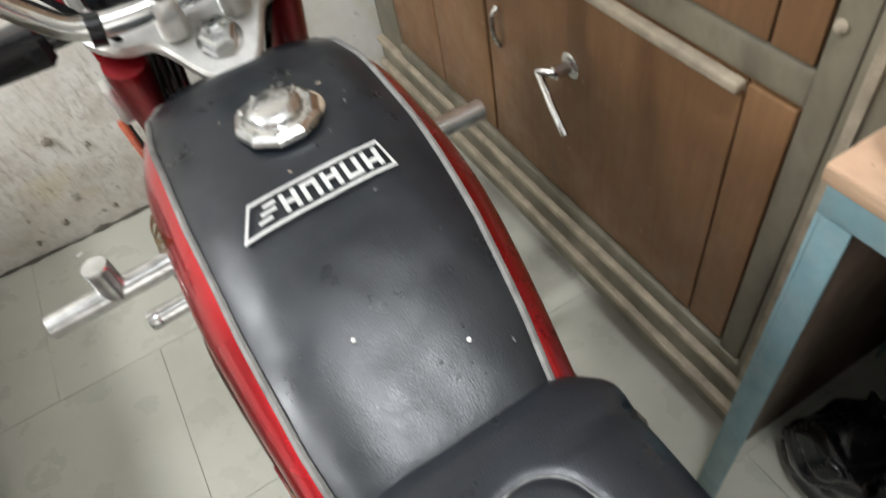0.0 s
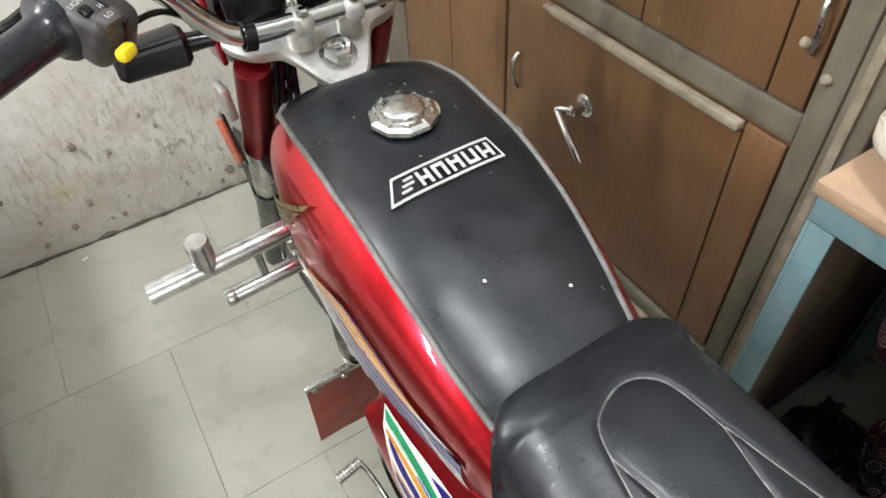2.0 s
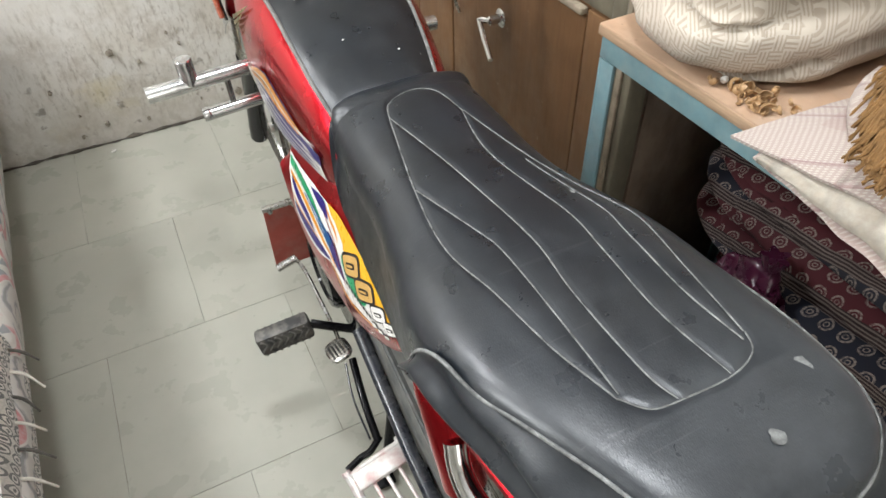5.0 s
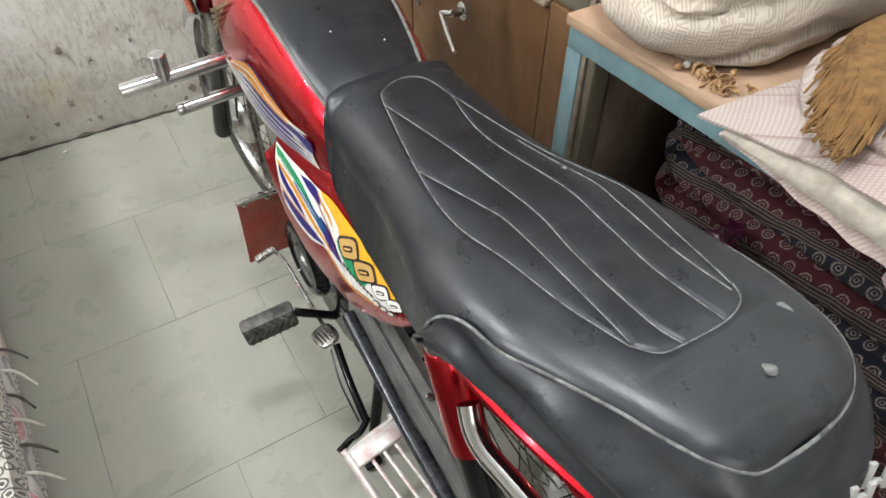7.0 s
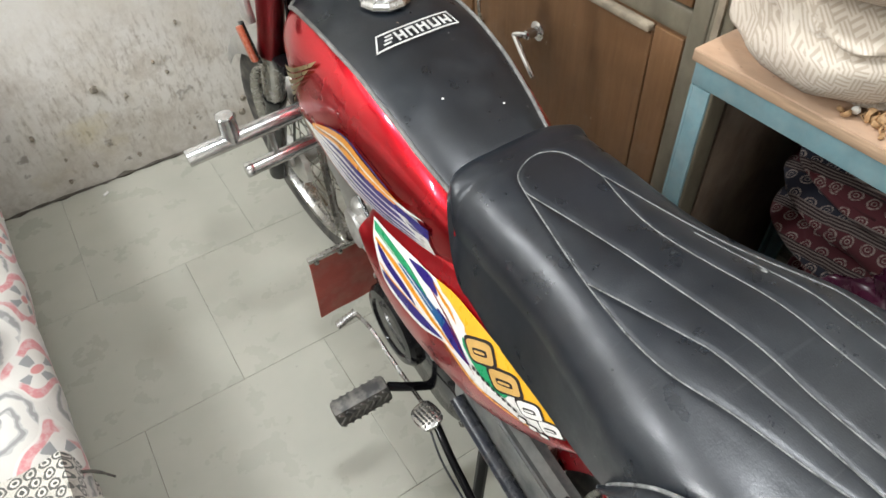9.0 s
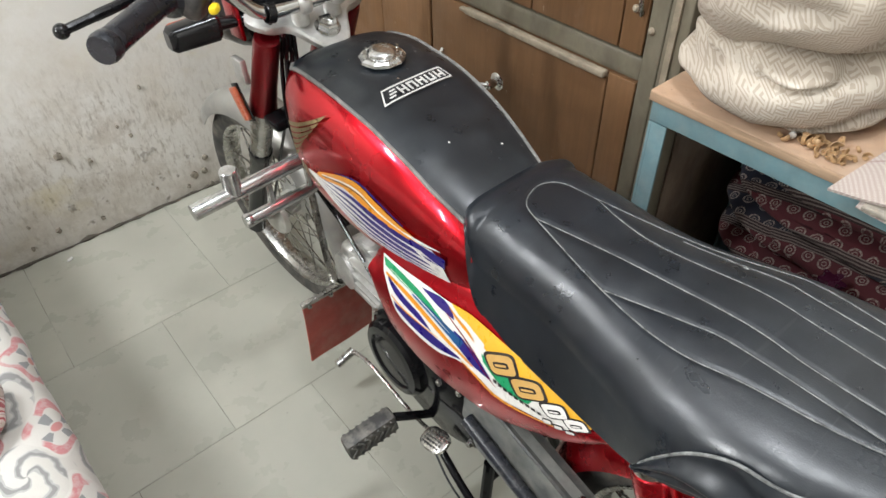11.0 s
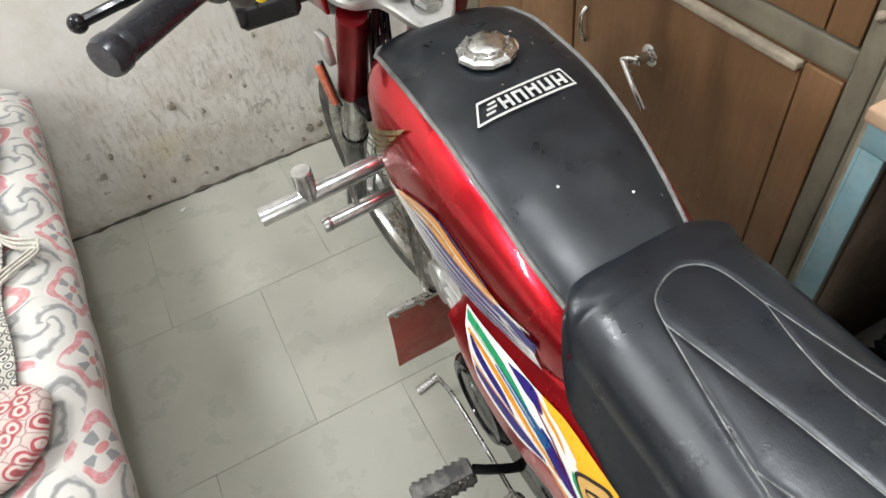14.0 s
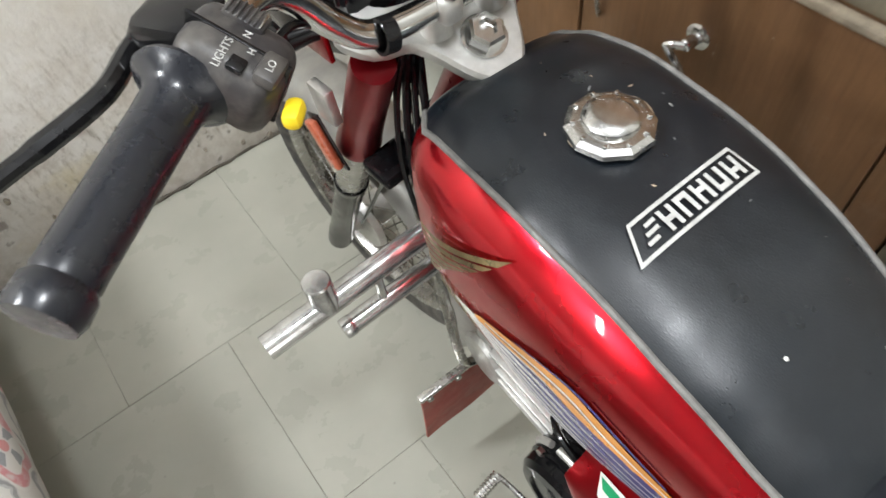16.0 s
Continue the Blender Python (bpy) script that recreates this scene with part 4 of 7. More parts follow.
def bag(name, c, size, material, label, n, amount, scale, seed, neck):
    """A crumpled plastic bag: a slumped body and the twisted knot of its neck."""
    b = empty(name, pose(0, 0, 0), label, "bag")
    lump("bag_body", c, size, material, "", "", n, amount, scale, seed, squash=0.008, parent=b)
    top = Vector(c) + Vector((neck[0], neck[1], size[2] / 2 - 0.012))
    bm = bmesh.new()
    rings = []
    for k in range(9):
        t = k / 8
        r = 0.006 + 0.016 * abs(t - 0.3) ** 0.8
        rings.append([top + Vector((r * (1 + 0.35 * math.sin(5 * a + 3 * t)) * math.cos(a), r * (1 + 0.35 * math.sin(5 * a + 3 * t)) * math.sin(a), 0.045 * t)) for a in (2 * math.pi * i / 30 for i in range(30))])
    loft(bm, rings)
    part("knot", bm, material, b, sharp=80)


bag("black_bag", (0.60, -0.135, 0.085), (0.17, 0.14, 0.17), M_BAG, "crumpled black plastic bag on the floor under the bench", 2.2, 0.025, 11, 5.0, (0.02, 0.01))
bag("magenta_bag", (0.512, -0.350, 0.235), (0.09, 0.17, 0.47), M_MAGENTA, "crumpled dark magenta plastic bag standing before the bedding", 2.4, 0.016, 14, 7.0, (0.0, -0.02))


# ---- the bed along the west side ----


def edge_x(y):
    """The bed's side, seen from above: it stands a little askew."""
    return -0.559 - 0.045 * (y - 0.25)


def bed():
    b = empty("bed", pose(0, 0, 0), "low bed with a white floral sheet hanging over its side", "bed")
    # mattress side and top under one sheet, soft and rumpled
    def cloth(u, v):
        y = 1.235 - 3.0 * v
        s = u * 1.55
        q = Vector((s * 3, y * 3.2, 0))
        wav = 0.010 * noise.noise(q * 1.6) + 0.006 * noise.noise(q * 4)
        if s < 0.24:
            return (edge_x(y) - 0.13 * (1 - s / 0.24) ** 1.3 + wav * 0.6, y, 0.115 + 0.333 * s / 0.24 + 0.010 * noise.noise(q * 2))
        if s < 0.36:
            a = (s - 0.24) / 0.12 * math.pi / 2
            return (edge_x(y) - 0.0 - 0.065 * (1 - math.cos(a)) + wav * 0.6, y, 0.448 + 0.05 * math.sin(a) + wav)
        return (edge_x(y) - 0.065 - (s - 0.36), y, 0.496 + wav * 1.2)
    sheet("bed_sheet", M_SHEET, b, 90, 160, cloth, "white cotton sheet with pink and grey flowers", 0.005)
    bm = bmesh.new()
    box(bm, (-1.35, -0.27, 0.36), (1.42, 2.9, 0.2), 0.03, pose(0, 0, 0, 0, 0, 1.5))
    part("mattress", bm, M_CREAM, b)
    for x, y in ((-0.775, 1.13), (-0.62, -1.6), (-2.0, 1.10), (-2.0, -1.6)):
        bm = bmesh.new()
        lathe(bm, [(0.0, 0.0), (0.022, 0.0), (0.025, 0.02), (0.021, 0.06), (0.028, 0.10), (0.028, 0.262), (0.0, 0.262)], Matrix.Translation((x, y, 0)), 16)
        part("leg", bm, M_DARKWOOD, b, "dark turned wooden leg")
    board("side_rail", b, (-0.80, -1.7, 0.235), (-0.76, 1.2, 0.262), M_DARKWOOD, 0.003)
    return b


bed()


def shawl():
    s = empty("grey_shawl", pose(0, 0, 0), "black and cream ring-patterned woven shawl with tassels, spread on the bed", "shawl")

    def far(u, v):
        y = 1.20 - 0.87 * v
        x = -0.664 - 0.03 * noise.noise(Vector((y * 4, 3, 0))) - 0.55 * u
        return (x, y, 0.509 + 0.008 * noise.noise(Vector((x * 9, y * 9, 2))))

    def near(u, v):
        y = 0.04 - 0.9 * v
        s = 0.75 * u
        x = edge_x(y) - 0.006 - max(0.0, s - 0.10)
        return (x, y + 0.012 * noise.noise(Vector((s * 9, 1, y * 3))), 0.400 + min(s, 0.10) + (0.007 if s > 0.1 else 0) + 0.008 * noise.noise(Vector((x * 9, y * 9, 2))))

    sheet("weave", M_SHAWL, s, 40, 60, far, "", 0.004)
    sheet("weave", M_SHAWL, s, 50, 70, near, "", 0.004)
    rnd = random.Random(12)
    for k in range(15):
        y = 0.030 - 0.045 * k
        x = edge_x(y) - 0.004
        z = 0.455
        bm = bmesh.new()
        ln = rnd.uniform(0.02, 0.036)
        tube(bm, spline([(x - 0.012, y, z + 0.012), (x + ln * 0.4, y - 0.008, z + 0.004), (x + ln, y - 0.018 + rnd.uniform(-0.01, 0.01), z - 0.02)], 4), [0.0024] * 6 + [0.0016] * 3, 6)
        part("tassel", bm, M_TASSEL if k % 2 else M_FRINGE2, s, "twisted wool tassel")
    return s


shawl()

lump("dark_garment", (-0.85, 0.985, 0.548), (0.37, 0.30, 0.09), M_DARKCLOTH, "crumpled charcoal garment lying on the bed", "clothing", 2.2, 0.028, 10, 3.3, squash=0.01)
lump("printed_cushion", (-0.735, 0.265, 0.522), (0.27, 0.165, 0.045), M_REDCLOTH, "small flat cream cushion printed in maroon, lying on the bed", "cushion", 2.4, 0.008, 8, 2.0, squash=0.004)


def cords():
    rnd = random.Random(4)
    for k in range(3):
        y = 0.62 - 0.012 * k
        bm = bmesh.new()
        tube(bm, spline([(-0.70 + 0.01 * k, y + 0.12, 0.508), (-0.64, y + 0.05, 0.510), (-0.605, y + 0.03, 0.502), (-0.66, y - 0.02, 0.510), (-0.74, y - 0.06 - 0.02 * k, 0.510)], 6), 0.003, 6)
        tagged(part("cord", bm, M_TASSEL), "thin cream cotton cord lying on the bed sheet", "cord", "cords on the bed")


cords()


def floor_litter():
    for pts, r, label in (([(-0.786, 0.243, 0.004), (-0.772, 0.240, 0.005), (-0.755, 0.243, 0.004)], 0.0042, "short dark twig lying on the floor"), ([(-0.79, 0.503, 0.003), (-0.776, 0.499, 0.003)], 0.0034, "dark crumb lying on the floor"), ([(-0.44, 1.205, 0.003), (-0.425, 1.212, 0.004)], 0.004, "white plaster crumb lying by the wall")):
        bm = bmesh.new()
        tube(bm, pts, r, 7)
        tagged(part("twig" if "twig" in label else "crumb", bm, M_PEARL if "white" in label else M_GUNK), label, "litter")


floor_litter()


def tube_light():
    t = empty("tube_light", pose(-2.66, 0.10, 2.08), "white tube lamp fitting fixed to the wall", "lamp")
    bm = bmesh.new()
    box(bm, (0, 0, 0), (0.07, 1.26, 0.05), 0.008)
    part("fitting", bm, M_LAMP, t)
    h = empty("hanging_lamp", pose(-1.28, 0.78, 2.47), "white tube lamp fitting hung on two rods from the ceiling", "lamp")
    bm = bmesh.new()
    box(bm, (0, 0, 0.0), (0.66, 0.14, 0.05), 0.008)
    part("fitting", bm, M_LAMP, h)
    for x in (-0.24, 0.24):
        bm = bmesh.new()
        tube(bm, [(x, 0, 0.02), (x, 0, 0.333)], 0.005, 8)
        part("rod", bm, M_LAMP, h)
    b = empty("ceiling_bulb", pose(-0.04, -0.33, 2.635), "small bulb holder hanging from the ceiling", "lamp")
    bm = bmesh.new()
    lathe(bm, [(0.0, 0.0), (0.03, 0.0), (0.03, 0.05), (0.012, 0.07), (0.006, 0.165), (0.0, 0.165)], None, 20)
    part("holder", bm, M_LAMP, b)


tube_light()

# ---- the motorcycle ----
# In its own frame: x to the right of its middle, y ahead, z up.
bike = empty("motorcycle", pose(0.037, 0.002, 0) @ Matrix.Scale(1.013, 4), "red small motorcycle with a black tank cover and seat", "motorcycle")

# fuel tank: its top, underside and half width along y
TY = [-0.19, -0.14, -0.115, -0.07, -0.03, 0.03, 0.10, 0.19, 0.27, 0.315, 0.338, 0.348]
T_TOP = curve1(TY, [0.700, 0.728, 0.744, 0.768, 0.784, 0.804, 0.820, 0.829, 0.827, 0.815, 0.798, 0.770])
T_BOT = curve1(TY, [0.648, 0.642, 0.636, 0.627, 0.618, 0.603, 0.591, 0.594, 0.614, 0.640, 0.668, 0.703])
T_HALF = curve1(TY, [0.060, 0.079, 0.088, 0.098, 0.105, 0.115, 0.124, 0.126, 0.121, 0.106, 0.085, 0.060])
T_N, T_N2 = 3.5, 4.5  # roundness above and below the widest line
T_MID = curve1([-0.14, -0.07, 0.0, 0.10, 0.19, 0.35], [-0.012, -0.011, -0.007, -0.002, 0.0, 0.0])


def tank_side(y, z, off=0.0):
    """The left side of the tank at y and height z."""
    mid, half = (T_TOP(y) + T_BOT(y)) / 2, (T_TOP(y) - T_BOT(y)) / 2
    q, k = min(0.995, abs((z - mid) / half)), T_N if z > mid else T_N2
    return Vector((T_MID(y) - T_HALF(y) * (1 - q**k) ** (1 / k) - off, y, z))


def tank_top(x, y, off=0.0):
    mid, half = (T_TOP(y) + T_BOT(y)) / 2, (T_TOP(y) - T_BOT(y)) / 2
    q = min(0.985, abs(x - T_MID(y)) / T_HALF(y))
    return Vector((x, y, mid + half * (1 - q**T_N) ** (1 / T_N) + off))


def fuel_tank():
    bm = bmesh.new()
    rings = []
    ys = [TY[0] + (TY[-1] - TY[0]) * (1 - (1 - k / 44) ** 1.35) for k in range(45)]
    for y in ys:
        mid, half, w = (T_TOP(y) + T_BOT(y)) / 2, (T_TOP(y) - T_BOT(y)) / 2, T_HALF(y)
        f = lambda q, k: math.copysign(abs(q) ** (2 / k), q)
        rings.append([(T_MID(y) + w * f(math.cos(a), k), y, mid + half * f(math.sin(a), k)) for a, k in ((2 * math.pi * i / 96, T_N if i < 48 else T_N2) for i in range(96))])
    loft(bm, rings)
    tank = part("fuel_tank", bm, M_RED, bike, "glossy metallic red fuel tank", sharp=70)

    # stripes low on the side: v runs from 0 at the seam below to 1 at the middle of the side
    def on_tank(off):
        return lambda y, v: tank_side(y, T_BOT(y) + (T_TOP(y) - T_BOT(y)) * v, off)

    def stripe(material, a, b, off, label):
        bm = bmesh.new()
        strip(bm, on_tank(off), a, b, 28, 3)
        part("stripe", bm, material, tank, label)

    hem_y, hem_v = [-0.08, -0.02, 0.045, 0.088, 0.162, 0.235], [0.205, 0.165, 0.185, 0.210, 0.265, 0.325]
    top_y, top_v = [-0.05, -0.026, 0.024, 0.078, 0.128, 0.189, 0.235], [0.478, 0.462, 0.448, 0.475, 0.495, 0.400, 0.345]
    hem = lambda y: float(np.interp(y, hem_y, hem_v))
    crest = lambda y: float(np.interp(y, top_y, top_v))
    level = lambda y, f: (y, hem(y) + (crest(y) - hem(y)) * f)
    run = (0.235, 0.195, 0.16, 0.12, 0.08, 0.04, 0.0, -0.035, -0.06)
    stripe(M_SWHITE, [level(y, 1.0) for y in run] + [(-0.082, 0.225)], [level(y, 0.0) for y in run] + [(-0.082, 0.205)], 0.0022, "white stripe field")
    stripe(M_SORANGE, [(0.205, 0.40), (0.19, 0.445), (0.134, 0.569), (0.092, 0.622), (0.056, 0.584), (0.006, 0.525), (-0.034, 0.50)], [(0.205, 0.38), (0.189, 0.390), (0.128, 0.488), (0.078, 0.467), (0.024, 0.440), (-0.026, 0.454), (-0.034, 0.495)], 0.0028, "orange stripe")
    stripe(M_SWHITE, [(0.19, 0.432), (0.13, 0.537), (0.090, 0.570), (0.05, 0.520), (0.0, 0.486)], [(0.19, 0.424), (0.13, 0.524), (0.088, 0.552), (0.05, 0.500), (0.0, 0.476)], 0.0032, "white line")
    stripe(M_SBLACK, [(0.19, 0.421), (0.13, 0.520), (0.09, 0.546), (0.055, 0.506)], [(0.19, 0.416), (0.13, 0.512), (0.09, 0.537), (0.055, 0.500)], 0.0032, "dark line")
    stripe(M_SPURPLE, [(0.15, 0.553), (0.091, 0.642), (0.047, 0.610), (0.0, 0.545)], [(0.15, 0.549), (0.091, 0.625), (0.050, 0.590), (0.0, 0.530)], 0.0028, "violet stripe")
    # a fan of violet lines that swell towards the rear and end in points
    for f0, f1, wide in ((0.90, 0.86, 0.19), (0.70, 0.62, 0.15), (0.52, 0.42, 0.12), (0.36, 0.26, 0.09), (0.21, 0.14, 0.06), (0.09, 0.06, 0.03)):
        ys = (0.205, 0.16, 0.11, 0.06, 0.01, -0.03, -0.065)
        mid = [f0 + (f1 - f0) * k / 6 for k in range(7)]
        half = [wide * q / 2 for q in (0.12, 0.35, 0.62, 0.95, 1.0, 0.75, 0.08)]
        stripe(M_SPURPLE, [level(y, m + h) for y, m, h in zip(ys, mid, half)], [level(y, m - h) for y, m, h in zip(ys, mid, half)], 0.0028, "violet stripe")
    stripe(M_SPURPLE, [(-0.012, 0.462), (-0.040, 0.475), (-0.076, 0.500)], [(-0.012, 0.440), (-0.045, 0.395), (-0.076, 0.372)], 0.0032, "violet tip")
    stripe(M_SWHITE, [(0.0, 0.492), (-0.035, 0.520), (-0.069, 0.566)], [(0.0, 0.478), (-0.035, 0.484), (-0.069, 0.560)], 0.0036, "white tip")
    stripe(M_SWHITE, [(-0.020, 0.400), (-0.050, 0.345), (-0.085, 0.240)], [(-0.020, 0.380), (-0.050, 0.315), (-0.085, 0.232)], 0.0036, "white tip line")
    # the winged maker's badge, as feather-like ridges
    for k in range(6):
        bm = bmesh.new()
        f0, f1 = k / 6, (k + 0.72) / 6
        tip = lambda f: (0.170 + 0.072 * f, 0.800 - 0.092 * f + 0.014 * f * f)
        mid = lambda f: (0.226 + 0.032 * f, 0.768 - 0.072 * f)
        root = lambda f: (0.280 - 0.010 * f, 0.745 - 0.058 * f)
        strip(bm, lambda y, z: tank_side(y, z, 0.0055), [root(f0), mid(f0), tip(f0)], [root(f1), mid(f1), tip(f1)], 16, 3)
        bmesh.ops.solidify(bm, geom=bm.faces[:], thickness=0.0045)
        part("emblem_feather", bm, M_WING, tank, "tarnished brass wing feather")
    for k in range(5):
        bm = bmesh.new()
        y = 0.262 - 0.0115 * k
        strip(bm, lambda a, z: tank_side(a, z, 0.002), [(y, 0.684 - 0.002 * k), (y - 0.008, 0.682 - 0.002 * k)], [(y, 0.668 - 0.002 * k), (y - 0.008, 0.666 - 0.002 * k)], 3, 2)
        bmesh.ops.solidify(bm, geom=bm.faces[:], thickness=0.002)
        part("emblem_bar", bm, M_WING, tank)


fuel_tank()


def cover_half(y):
    return np.interp(y, [-0.125, -0.09, -0.03, 0.05, 0.15, 0.25, 0.31, 0.340], [0.060, 0.071, 0.081, 0.089, 0.094, 0.094, 0.088, 0.066])


def cover_at(u, y, off=0.0035):
    x = T_MID(y) * 1.25 + u * cover_half(y)
    p = tank_top(x, y, off)
    if y < 0.03:  # it flattens into the fold ahead of the seat
        p.z += 0.005 * min(1.0, ((0.03 - y) / 0.105)) ** 2.5 * (1 - abs(u) ** 6)
    return p + Vector((0, 0, 0.0007 * noise.noise(Vector((x * 26, y * 26, 0.3))) + 0.00012 * noise.noise(Vector((x * 80, y * 60, 2)))))


def tank_cover():
    bm = bmesh.new()
    nu, nv = 56, 110
    rows = [[cover_at(-1 + 2 * i / nu, -0.125 + 0.465 * j / nv) for i in range(nu + 1)] for j in range(nv + 1)]
    loft(bm, rows, False, False)
    bmesh.ops.recalc_face_normals(bm, faces=bm.faces)
    bmesh.ops.solidify(bm, geom=bm.faces[:], thickness=0.0025)
    c = part("tank_cover", bm, M_COVER, bike, "black vinyl tank cover, dusty and rubbed", sharp=70)
    for side in (-1, 1):
        bm = bmesh.new()
        tube(bm, [cover_at(side, -0.125 + 0.465 * k / 60, 0.0035) + Vector((side * 0.001, 0, 0)) for k in range(61)], 0.0030, 8)
        part("piping", bm, M_PIPING, c, "grey welt along the cover's edge")
    bm = bmesh.new()
    tube(bm, [cover_at(-1 + 2 * k / 30, 0.339, 0.003) for k in range(31)], 0.0033, 8)
    part("piping", bm, M_PIPING, c, "grey welt along the cover's edge")
    # the printed maker's name: a slanted frame, plain blocks for its letters
    org, ax, ay = Vector((-0.0652, 0.0990)), Vector((0.1205, 0.0025)), Vector((0.0005, 0.0285))

    def flat(s, t):
        p = org + ax * s + ay * t
        return tank_top(p.x, p.y, 0.0072)

    def print_bar(name, quad, label=""):
        bm = bmesh.new()
        (a, b, cc, d) = quad
        n = 10
        rows = []
        for i in range(n + 1):
            f = i / n
            p, q = (a[0] + (b[0] - a[0]) * f, a[1] + (b[1] - a[1]) * f), (d[0] + (cc[0] - d[0]) * f, d[1] + (cc[1] - d[1]) * f)
            rows.append([flat(p[0] + (q[0] - p[0]) * j / 3, p[1] + (q[1] - p[1]) * j / 3) for j in range(4)])
        loft(bm, rows, False, False)
        part(name, bm, M_LETTER, c, label)

    w, wl = 0.10, 0.018
    print_bar("badge_border", [(0.0, 0.0), (1.0, 0.0), (1.0, w), (0.03, w)])
    print_bar("badge_border", [(0.12, 1.0), (0.975, 1.0), (0.975, 1 - w), (0.12, 1 - w)])
    print_bar("badge_border", [(0.0, 0.0), (0.115, 1.0), (0.135, 1.0), (0.022, 0.0)])
    print_bar("badge_border", [(0.985, 0.0), (0.96, 1.0), (0.976, 1.0), (1.003, 0.0)])
    for k in range(5):
        s = 0.30 + 0.135 * k
        print_bar("letter_block", [(s, 0.20), (s + 0.028, 0.20), (s + 0.024, 0.80), (s - 0.004, 0.80)])
        print_bar("letter_block", [(s + 0.074, 0.20), (s + 0.104, 0.20), (s + 0.100, 0.80), (s + 0.070, 0.80)])
        t = (0.42, 0.66, 0.5, 0.20, 0.36)[k]
        print_bar("letter_block", [(s + 0.02, t), (s + 0.08, t), (s + 0.08, t + 0.14), (s + 0.02, t + 0.14)])
    for s, t, l in ((0.13, 0.25, 0.09), (0.16, 0.45, 0.10), (0.19, 0.65, 0.08)):
        print_bar("badge_mark", [(s, t), (s + l, t + 0.02), (s + l, t + 0.12), (s, t + 0.1)])
    # rivets at the back
    for x, y in ((-0.0336, 0.004), (0.0286, -0.0306)):
        bm = bmesh.new()
        lathe(bm, [(0.0, 0), (0.0016, 0), (0.0014, 0.0008), (0.0, 0.0012)], Matrix.Translation(tank_top(x, y, 0.0060)), 10)
        part("rivet", bm, M_PEARL, c, "small pale rivet")
    # nicks and pale scuffs round the filler and along the edges
    rnd = random.Random(21)
    for k in range(15):
        a = rnd.uniform(0, 6.28)
        r = rnd.uniform(0.040, 0.062)
        x, y = (0.002 + r * math.cos(a), 0.196 + r * math.sin(a)) if k < 10 else (rnd.uniform(-0.06, 0.06), rnd.uniform(-0.08, 0.30))
        sz, turn = rnd.uniform(0.0006, 0.0022), rnd.uniform(0, 3)
        bm = bmesh.new()
        ring = []
        for i in range(7):
            b = 2 * math.pi * i / 7
            px, py = sz * math.cos(b) * rnd.uniform(0.7, 1.6), 0.5 * sz * math.sin(b) * rnd.uniform(0.6, 1.3)
            ring.append(tank_top(x + px * math.cos(turn) - py * math.sin(turn), y + px * math.sin(turn) + py * math.cos(turn), 0.0064))
        bm.faces.new([bm.verts.new(p) for p in ring])
        part("scuff", bm, M_STITCH if k % 3 else M_GASKET, c)
    return c


tank_cover()


def filler_cap():
    at = tank_top(0.002, 0.196, 0.004)
    bm = bmesh.new()
    n = 40
    rows = []
    for r, h in ((0.024, 0.0), (0.0325, 0.0), (0.0315, 0.0016), (0.028, 0.0025)):
        rows.append([at + Vector(((r * (1 + 0.10 * noise.noise(Vector((math.cos(a) * 2.2, math.sin(a) * 2.2, r * 30)))) + (0.0065 * max(0.0, math.cos(a - 0.2)) ** 2 if r > 0.030 else 0.0)) * math.cos(a), r * math.sin(a), h + 0.001)) for a in (2 * math.pi * k / n - math.pi for k in range(n))])
    loft(bm, rows)
    cap = part("torn_opening", bm, M_GASKET, bike, "torn pale edge of the cover round the filler")
    bm = bmesh.new()
    lathe(bm, [(0.0, 0), (0.0345, 0.0), (0.0355, 0.002), (0.0345, 0.0055), (0.030, 0.0085), (0.0245, 0.0095), (0.0, 0.0095)], Matrix.Translation(at + Vector((0, 0, 0.001))), 10)
    part("flange", bm, M_CAP, cap, "ten-sided chrome flange", sharp=15)
    bm = bmesh.new()
    lathe(bm, [(0.0225, 0.010), (0.0215, 0.0145), (0.0185, 0.0172), (0.012, 0.0182), (0.0, 0.0185)], Matrix.Translation(at), 36)
    part("filler_cap", bm, M_CAP, cap, "scratched chrome filler cap")
    for k in range(10):
        a = 2 * math.pi * k / 10
        bm = bmesh.new()
        box(bm, (0.0280, 0, 0.0102), (0.004, 0.003, 0.003), 0.0006)
        part("rib", bm, M_CAP, cap, "", Matrix.Translation(at) @ pose(0, 0, 0, 0, 0, math.degrees(a)))


filler_cap()

# seat: top, underside, half width and middle along y (behind is minus)
SY = [-0.697, -0.690, -0.678, -0.65, -0.61, -0.56, -0.50, -0.44, -0.39, -0.33, -0.25, -0.17, -0.140, -0.124, -0.113, -0.104, -0.094, -0.082, -0.067, -0.057]
S_TOP = curve1(SY, [0.776, 0.788, 0.795, 0.798, 0.798, 0.796, 0.792, 0.789, 0.787, 0.784, 0.783, 0.784, 0.785, 0.785, 0.7845, 0.7835, 0.781, 0.777, 0.766, 0.745])
S_BOT = curve1(SY, [0.755, 0.750, 0.748, 0.746, 0.742, 0.736, 0.716, 0.680, 0.655, 0.646, 0.640, 0.642, 0.646, 0.660, 0.690, 0.728, 0.752, 0.752, 0.742, 0.726])
S_HALF = curve1(SY, [0.034, 0.058, 0.076, 0.095, 0.107, 0.119, 0.131, 0.136, 0.132, 0.117, 0.102, 0.098, 0.097, 0.0965, 0.096, 0.0945, 0.0905, 0.082, 0.065, 0.045])
